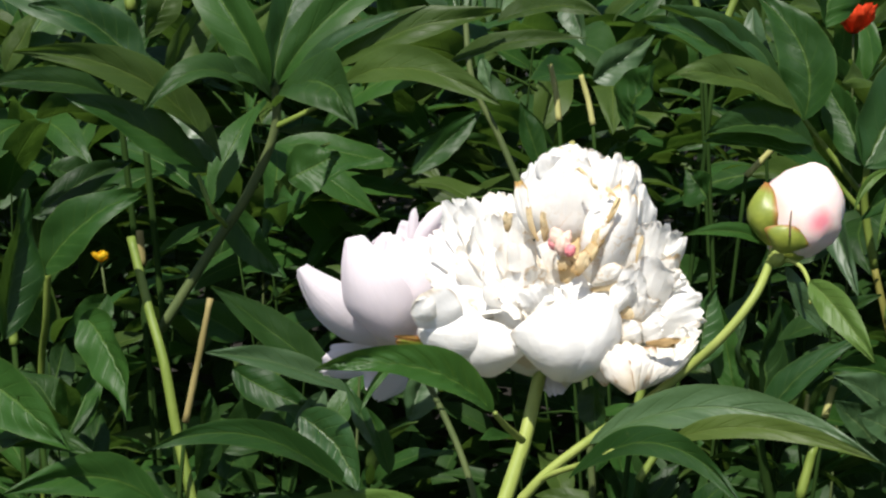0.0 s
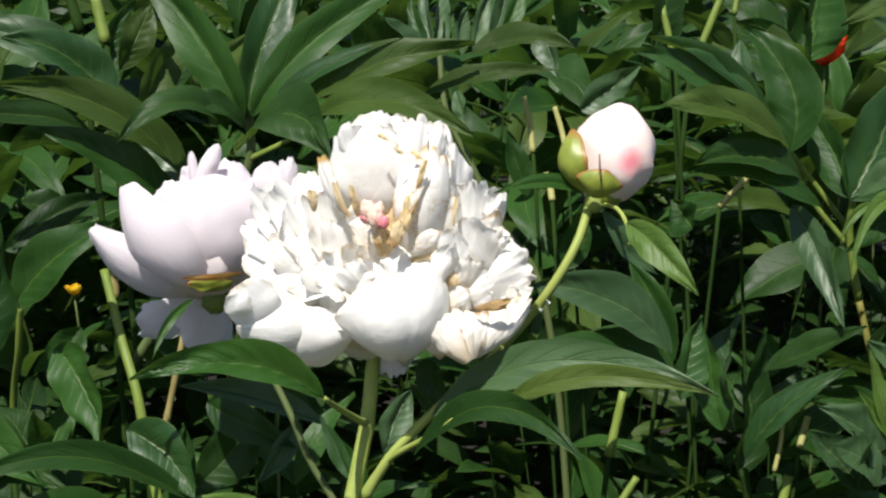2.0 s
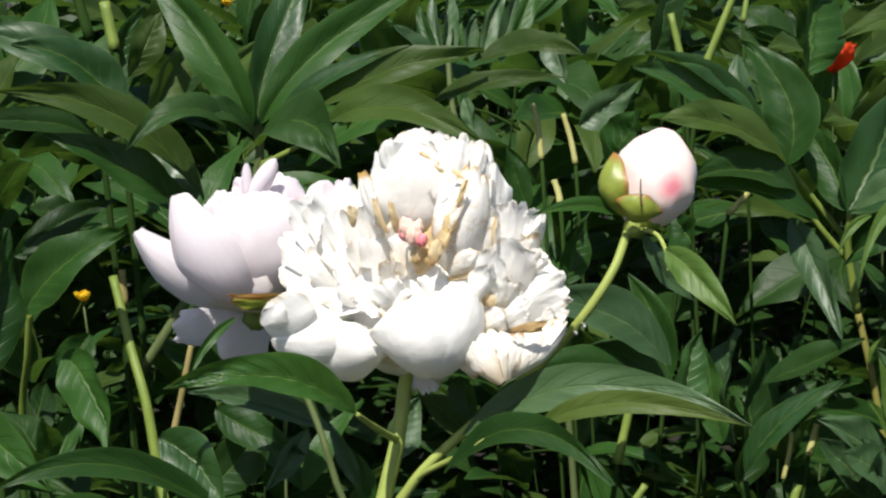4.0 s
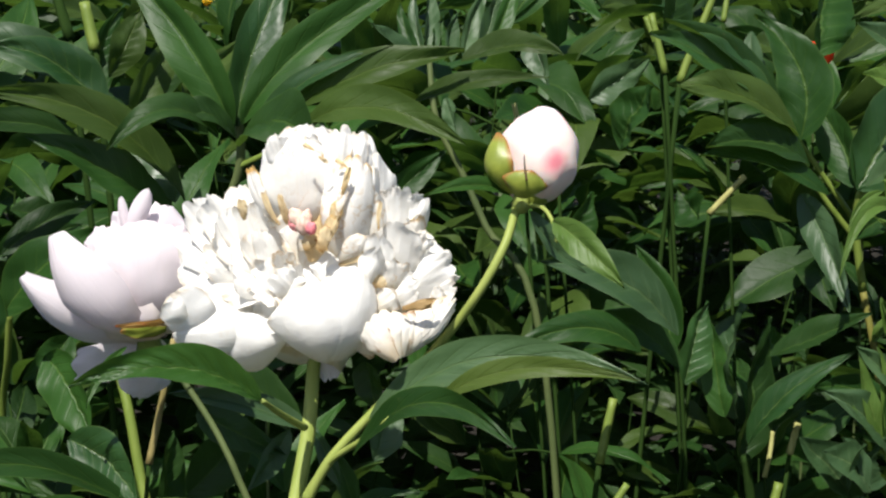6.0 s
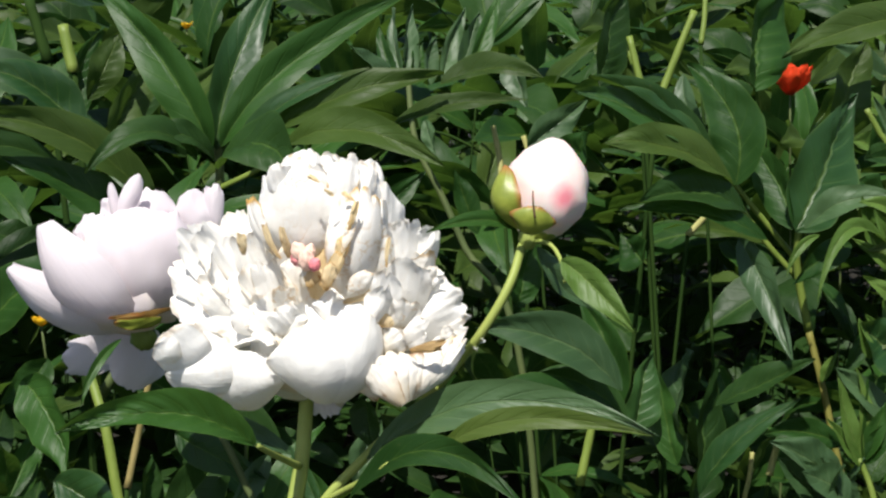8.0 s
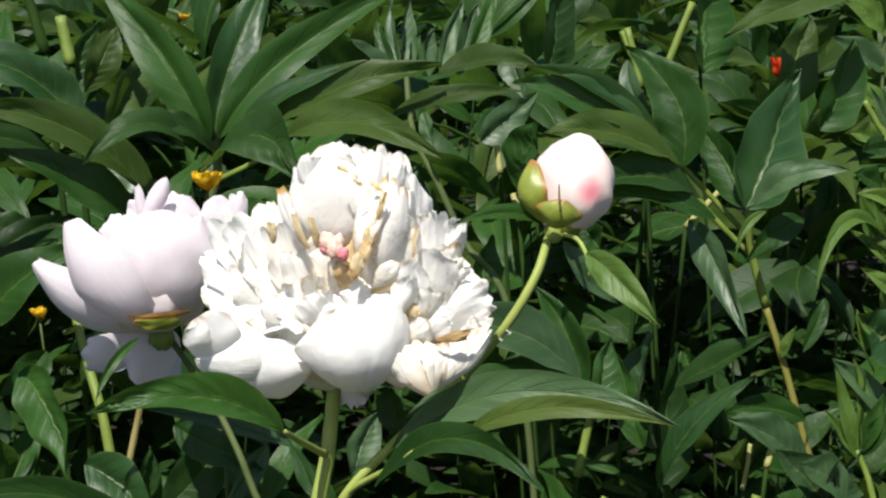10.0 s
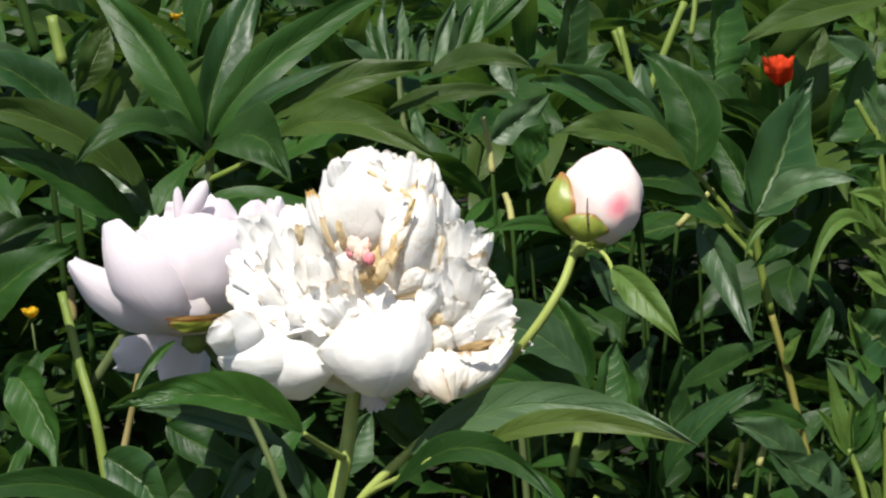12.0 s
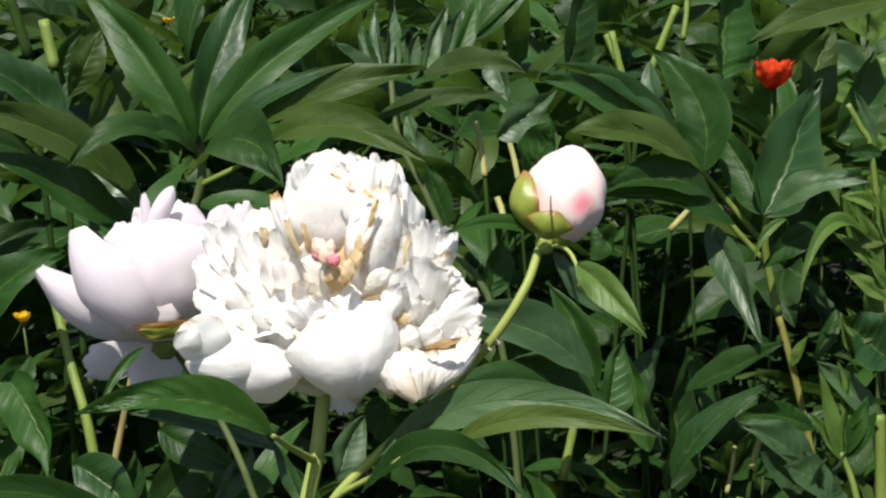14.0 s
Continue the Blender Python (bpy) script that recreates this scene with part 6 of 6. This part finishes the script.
# ---- shoots that fill the bed, further back ----
def leaf_kinds():
    kinds = []
    for k in range(12):
        rnd = random.Random(50 + k)
        bm = blade_mesh((0, 0, 0), (0, rnd.uniform(0.10, 0.145), 0), rnd.uniform(0.036, 0.056), (0, 0, 1), arch=rnd.uniform(0.04, 0.2), fold=rnd.uniform(0.15, 0.4),
                        ruffle=0.045, twist=rnd.uniform(-0.9, 0.9), sweep=rnd.uniform(-0.07, 0.07), nu=6, nv=12, seed=70 + k)
        me = bpy.data.meshes.new("leaf")
        bm.to_mesh(me)
        bm.free()
        for p in me.polygons:
            p.use_smooth = True
        me.materials.append((LEAF, LEAF_DEEP, LEAF, LEAF_OLIVE)[k % 4])
        kinds.append(me)
    return kinds


KINDS = leaf_kinds()


def shoot(place, height, seed, lean=(0.0, 0.0), bare=0.54, group="peony shoots filling the bed"):
    """One stem, bare over a share of its height, then with compound leaves: each petiole carries three to five leaflets."""
    rnd = random.Random(seed)
    ob = plant("peony_shoot", place, "leafy green peony shoot among others in the bed", "peony shoot", group)
    top = Vector((lean[0], lean[1], height))
    # stem and petioles take the near-black colour that stands for shade in the bed
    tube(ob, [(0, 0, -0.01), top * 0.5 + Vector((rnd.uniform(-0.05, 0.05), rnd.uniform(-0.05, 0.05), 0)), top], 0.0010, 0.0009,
         STEM_SHADED, "stem", steps=4, sides=6)
    turn = rnd.uniform(0, 6.3)
    levels = rnd.randint(9, 10)
    for k in range(levels):
        turn += 2.4 + rnd.uniform(-0.3, 0.3)
        s = bare + (1 - bare) * (k + 1) / levels
        node = top * s
        rise = rnd.uniform(0.1, 0.7) + 0.6 * (s > 0.92)
        way = Vector((math.cos(turn), math.sin(turn), rise)).normalized()
        end = node + way * rnd.uniform(0.03, 0.075)
        if k % 3 == 0:
            tube(ob, [node, (node + end) / 2 + Vector((0, 0, 0.004)), end], 0.0016, 0.0011, STEM_SHADED, "petiole", steps=2, sides=5)
        for j in range(rnd.choice((3, 3, 4))):
            spread = turn + (j - 1.5) * rnd.uniform(0.5, 0.75)
            piece = new("leaf", rnd.choice(KINDS))
            piece.parent = ob
            tilt = rnd.uniform(-35, 45) + 25 * (s > 0.92)
            piece.matrix_basis = Matrix.Translation(end) @ pose(0, 0, 0, 0, 0, math.degrees(spread) - 90) @ pose(0, 0, 0, tilt, rnd.uniform(-40, 40), 0) @ Matrix.Scale(rnd.uniform(0.75, 1.12), 4)
    return ob


protos = [shoot((-0.75 + 0.26 * k, 0.62 + 0.05 * (k % 2), 0), 0.5 + 0.04 * (k % 4), 400 + k, (0.03 * math.sin(k * 2.0), 0.03 * math.cos(k * 3.0)), 0.78 if k in (4, 5) else 0.54) for k in range(7)]
spots = random.Random(9)
for row in range(11):
    y = 0.72 + 0.17 * row
    half = 0.62 + 0.42 * (y + 0.634) * 0.8
    count = int(2 * half / 0.2)
    for k in range(count):
        x = -half + 2 * half * (k + 0.5) / count + spots.uniform(-0.06, 0.06)
        size = spots.uniform(0.9, 1.12) + 0.02 * row
        kind = spots.randrange(7)
        if 0.08 < x < 0.62 and y < 1.5:
            kind = 4 + kind % 2
        copy_thing(protos[kind], pose(x, y + spots.uniform(-0.05, 0.05), 0, spots.uniform(-9, 9), spots.uniform(-9, 9), spots.uniform(0, 360)) @ Matrix.Scale(size, 4))
# low shoots between the near plants
for x, y, size in ((-0.34, 0.36, 0.72), (-0.16, 0.44, 0.74), (0.02, 0.40, 0.70), (0.45, 0.3, 0.8), (-0.46, 0.28, 0.8),
                   (0.06, 0.22, 0.52), (-0.1, 0.27, 0.52), (-0.28, 0.2, 0.56), (0.3, 0.16, 0.56), (0.17, 0.42, 0.62), (0.32, 0.46, 0.6), (0.1, 0.33, 0.5)):
    copy_thing(protos[spots.randrange(7)], pose(x, y, 0, spots.uniform(-5, 5), spots.uniform(-5, 5), spots.uniform(0, 360)) @ Matrix.Scale(size, 4))


def far_foliage():
    """The bed goes on: leaves of many more plants, seen only as a mass."""
    rnd = random.Random(21)
    verts, faces = [], []
    for k in range(42000):
        if k < 22000:
            y = 2.55 + 6.0 * rnd.random() ** 1.1
            x = rnd.uniform(-1, 1) * (1.2 + y * 0.6)
        else:
            # the bed to both sides of the nearer shoots
            y = rnd.uniform(0.0, 2.8)
            near = 0.56 + 0.33 * (y + 0.634)
            x = rnd.choice((-1, 1)) * rnd.uniform(near, 2.9 + 0.9 * noise.noise(Vector((1.7, y * 1.3, 4.0))))
            y += 0.3 * noise.noise(Vector((x * 1.1, 0.3, 5.0)))
        c = Vector((x, y, rnd.uniform(0.05, (1.0 if k < 22000 else 0.62) + 0.07 * y + 0.12 * noise.noise(Vector((x * 1.3, y, 0))))))
        a, b = rnd.uniform(0, 6.3), rnd.uniform(-0.6, 0.9)
        along = Vector((math.cos(a) * math.cos(b), math.sin(a) * math.cos(b), math.sin(b))) * rnd.uniform(0.08, 0.15)
        side = along.cross(Vector((rnd.uniform(-0.5, 0.5), rnd.uniform(-0.5, 0.5), 1))).normalized() * rnd.uniform(0.014, 0.024)
        i = len(verts)
        verts += [c, c + along * 0.4 + side, c + along, c + along * 0.4 - side]
        faces.append((i, i + 1, i + 2, i + 3))
    me = bpy.data.meshes.new("far_foliage")
    me.from_pydata(verts, [], faces)
    uv = me.uv_layers.new(name="blade")
    for k in range(len(faces)):
        for j, c in enumerate(((0.5, 0), (1, 0.4), (0.5, 1), (0, 0.4))):
            uv.data[4 * k + j].uv = c
    me.materials.append(LEAF)
    return tagged(new("far_foliage", me), "mass of green leaves further back in the bed", "foliage", kind="stuff")


far_foliage()


def undergrowth():
    """Low leaves that cover the soil between the stems."""
    rnd = random.Random(33)
    bm_verts, faces, uvs = [], [], []
    for k in range(6500):
        y = -0.05 + 2.9 * rnd.random() ** 1.2
        x = rnd.uniform(-1, 1) * (0.75 + 0.45 * y)
        c = Vector((x, y, rnd.uniform(0.01, 0.16) * min(1.0, 0.5 + y)))
        a, b = rnd.uniform(0, 6.3), rnd.uniform(-0.5, 0.6)
        along = Vector((math.cos(a) * math.cos(b), math.sin(a) * math.cos(b), math.sin(b))) * rnd.uniform(0.06, 0.11)
        n = Vector((rnd.uniform(-0.7, 0.7), rnd.uniform(-1.1, 0.4), 1))
        side = along.cross(n).normalized() * rnd.uniform(0.011, 0.021)
        up = side.cross(along).normalized() * 0.012
        i = len(bm_verts)
        bm_verts += [c, c + along * 0.3 + side * 0.9 + up, c + along * 0.3 + up * 0.6, c + along * 0.3 - side * 0.9 + up,
                     c + along * 0.65 + side * 0.85 + up, c + along * 0.65 + up * 0.6, c + along * 0.65 - side * 0.85 + up, c + along]
        uvs += [(0.5, 0), (1, 0.3), (0.5, 0.3), (0, 0.3), (1, 0.65), (0.5, 0.65), (0, 0.65), (0.5, 1)]
        faces += [(i, i + 1, i + 2), (i, i + 2, i + 3), (i + 1, i + 4, i + 5, i + 2), (i + 2, i + 5, i + 6, i + 3), (i + 4, i + 7, i + 5), (i + 5, i + 7, i + 6)]
    me = bpy.data.meshes.new("undergrowth")
    me.from_pydata(bm_verts, [], faces)
    uv = me.uv_layers.new(name="blade")
    for loop in me.loops:
        uv.data[loop.index].uv = uvs[loop.vertex_index]
    for p in me.polygons:
        p.use_smooth = True
    me.materials.append(LEAF_DEEP)
    return tagged(new("undergrowth", me), "low dark leaves covering the soil between stems", "undergrowth", kind="stuff")


undergrowth()


def ground():
    bm = bmesh.new()
    bmesh.ops.create_grid(bm, x_segments=120, y_segments=120, size=4.0)
    for v in bm.verts:
        v.co.y += 1.5
        v.co.z = 0.012 * noise.fractal(v.co * 6.0, 0.7, 2.0, 4)
    edge = [e for e in bm.edges if e.is_boundary]
    ext = bmesh.ops.extrude_edge_only(bm, edges=edge)
    for g in ext["geom"]:
        if isinstance(g, bmesh.types.BMVert):
            g.co.x *= 500
            g.co.y = 1.5 + (g.co.y - 1.5) * 500
    return tagged(finish("ground", bm, SOIL), "dark garden soil under the plants", "ground", kind="structure")


ground()


# ---- what the wind moves ----
def motions():
    def sway(thing, foot, rows):
        walk(thing, [(t, pose(foot[0] + dx, foot[1], foot[2] + dz, away, aside, twist)) for t, aside, away, twist, dx, dz in rows])

    sway(peony, (-0.0787, -0.0095, 0.0000), (
        (0, 5.60, -1.78, -4.35, 0.0220, -0.0186),
        (0.5, 2.14, -0.45, -1.05, -0.0029, -0.0090),
        (1, 3.02, -0.84, -2.17, 0.0095, -0.0083),
        (1.5, 2.00, -1.65, -4.46, 0.0150, -0.0079),
        (2, -0.87, 0.29, -0.06, 0.0114, 0.0045),
        (2.2, 0.44, 0.47, 0.49, 0.0080, 0.0031),
        (4.3, 0.95, 0.24, -1.31, 0.0081, -0.0002),
        (4.5, 0.99, -0.81, -0.37, 0.0016, -0.0013),
        (5, 0.99, 0.03, -1.23, 0.0052, -0.0010),
        (5.5, 0.58, 1.33, -0.04, 0.0000, -0.0004),
        (6, -2.32, -1.15, 1.84, -0.0019, 0.0025),
        (6.5, -2.02, 0.31, 1.74, -0.0073, 0.0038),
        (7, 0.13, -0.16, -0.77, 0.0041, -0.0012),
        (7.5, -0.22, 0.08, -1.06, 0.0063, -0.0011),
        (8, -1.24, 1.54, 1.63, -0.0015, 0.0013),
        (8.5, -2.62, -0.24, 2.27, -0.0034, 0.0039),
        (8.7, -3.42, -0.15, 2.32, -0.0019, 0.0053),
        (10.8, 0.45, 0.52, -0.85, 0.0089, -0.0021),
        (11, -0.04, 0.18, -0.58, 0.0061, -0.0013),
        (11.5, -0.80, 0.10, 0.48, 0.0007, 0.0002),
        (12, 1.35, 0.21, -1.41, 0.0019, -0.0011),
        (12.5, 0.00, 0.00, 0.00, 0.0000, 0.0000),
        (13, 0.68, -0.14, -1.39, 0.0041, -0.0018),
        (13.5, 0.52, 0.09, -0.89, 0.0022, -0.0014),
        (14, 0.28, 0.01, -0.70, -0.0002, -0.0012),
    ))
    sway(pale_peony, (-0.1203, 0.0535, 0.0000), (
        (0, 8.00, -1.10, 1.45, 0.0278, -0.0371),
        (0.5, 3.78, -1.03, -1.43, -0.0135, -0.0139),
        (1, 7.16, -2.98, -0.07, -0.0165, -0.0234),
        (1.5, 6.35, -2.61, -0.14, -0.0151, -0.0135),
        (2, -0.93, -1.80, 0.10, 0.0105, 0.0093),
        (2.2, 1.87, -0.03, -0.00, -0.0001, 0.0090),
        (4.3, 4.50, 0.69, -0.60, -0.0144, 0.0054),
        (4.5, 2.12, -0.59, 0.76, -0.0070, -0.0099),
        (5, 1.10, 0.24, 1.37, 0.0062, 0.0007),
        (5.5, -0.66, 1.39, 1.71, 0.0128, 0.0099),
        (6, -2.11, -0.95, 1.22, -0.0072, -0.0091),
        (6.5, -2.94, 0.10, 0.50, -0.0018, 0.0040),
        (7, 1.06, 0.07, 1.54, 0.0003, -0.0034),
        (7.5, 0.74, 0.23, 1.10, 0.0017, -0.0001),
        (8, -3.03, 1.35, 1.76, 0.0139, 0.0130),
        (8.5, -3.60, 0.06, 0.93, 0.0007, 0.0045),
        (8.7, -4.09, 0.11, -0.11, -0.0050, 0.0048),
        (10.8, 1.81, -0.00, -0.00, 0.0000, 0.0007),
        (11, 0.33, -0.25, 0.02, 0.0041, -0.0013),
        (11.5, -0.88, 0.13, 0.04, 0.0015, 0.0021),
        (12, 1.66, 0.02, 0.24, 0.0028, 0.0016),
        (12.5, 0.00, 0.00, 0.00, 0.0000, 0.0000),
        (13, 1.55, 0.16, -0.07, -0.0003, 0.0014),
        (13.5, 0.94, 0.16, 0.10, 0.0010, 0.0013),
        (14, 0.82, 0.20, 0.25, -0.0015, 0.0012),
    ))
    sway(tall_peony, (0.2321, 0.2559, 0.0000), (
        (0, 1.36, -0.01, -0.00, -0.0000, 0.0017),
        (0.5, 3.23, -0.01, 0.00, 0.0000, 0.0033),
        (1, 1.12, -0.01, -0.00, -0.0000, 0.0022),
        (1.5, 4.59, -0.01, 0.00, 0.0000, 0.0026),
        (2, 2.30, -0.00, 0.00, 0.0000, 0.0005),
        (2.2, -0.64, -0.00, -0.00, -0.0000, 0.0013),
        (4.3, 2.03, -0.47, 0.00, -0.0035, -0.0039),
        (4.5, 1.76, -0.45, -0.01, -0.0051, 0.0025),
        (5, 5.73, -0.87, 0.05, -0.0036, 0.0050),
        (5.5, 1.75, -0.62, 0.00, -0.0044, 0.0019),
        (6, 4.03, -0.97, 0.05, -0.0027, 0.0100),
        (6.5, 0.77, 0.06, 0.05, -0.0008, -0.0013),
        (7, 0.90, 0.39, 0.11, 0.0025, -0.0016),
        (7.5, 2.69, 0.07, 0.12, 0.0036, -0.0035),
        (8, 0.86, 0.51, 0.05, -0.0012, -0.0010),
        (8.5, 1.44, 0.13, 0.09, 0.0003, 0.0060),
        (8.7, -0.56, -0.04, -0.00, -0.0000, 0.0108),
        (10.8, -2.63, -0.01, -0.00, -0.0000, 0.0032),
        (11, -2.33, -0.10, 0.01, 0.0012, -0.0040),
        (11.5, 0.24, -0.09, -0.05, -0.0026, -0.0039),
        (12, -0.62, -0.39, -0.09, -0.0054, 0.0029),
        (12.5, -0.00, -0.00, 0.00, 0.0000, -0.0000),
        (13, 0.20, 0.57, 0.01, -0.0013, 0.0082),
        (13.5, -0.60, 0.26, -0.03, -0.0019, -0.0024),
        (14, -0.04, 0.19, -0.01, -0.0015, 0.0051),
    ))
    sway(swaying_flower, (-0.1555, 0.1680, 0.0), (
        (0, 6.0, -9.0, 0.0, 0.0, -0.115),
        (2.2, 1.5, -9.0, 0.0, 0.0, -0.1),
        (4.3, 1.5, -9.0, 0.0, 0.0, -0.07),
        (6.5, 1.5, -9.0, 0.0, 0.0, -0.07),
        (8.7, 1.5, -9.0, 0.0, 0.0, -0.07),
        (9.8, 1.0, -5.0, 0.0, 0.0, -0.04),
        (10.8, -0.3, 0.0, 0.0, 0.0, 0.0),
        (11, 0.0, 0.0, 0.0, 0.0, 0.0),
        (11.2, 0.3, 0.0, 0.0, 0.0, 0.0),
        (11.5, 1.5, -9.0, 0.0, 0.0, -0.07),
        (12.5, 1.5, -9.0, 0.0, 0.0, -0.07),
        (14, 1.5, -9.0, 0.0, 0.0, -0.07),
    ))
    # gusts bend the stem back, and the blossom goes with it
    gusts = ((0, 0.5, 0.0), (0.5, 0.4, 0.0), (1, 0.55, 0.0), (1.5, 0.35, 0.0), (2, 0.0, 0.0), (2.2, 0.0, 0.0), (4.3, 0.0, 0.0),
             (5.5, 0.0, 0.0), (5.8, 0.18, -0.001), (6, 0.36, -0.002), (6.2, 0.2, -0.001), (6.5, 0.0, 0.0), (14, 0.0, 0.0))
    joint = Vector((-0.0052, -0.021, 0.343))
    walk(upper_stem, [(t, Matrix.Translation(joint) @ pose(0, 0, 0, -12 * k, 0, 0) @ Matrix.Translation(-joint)) for t, k, dx in gusts])
    walk(blossom, [(t, pose(dx - 0.003 * k, 0.036 * k, -0.0075 * k)) for t, k, dx in gusts])


motions()
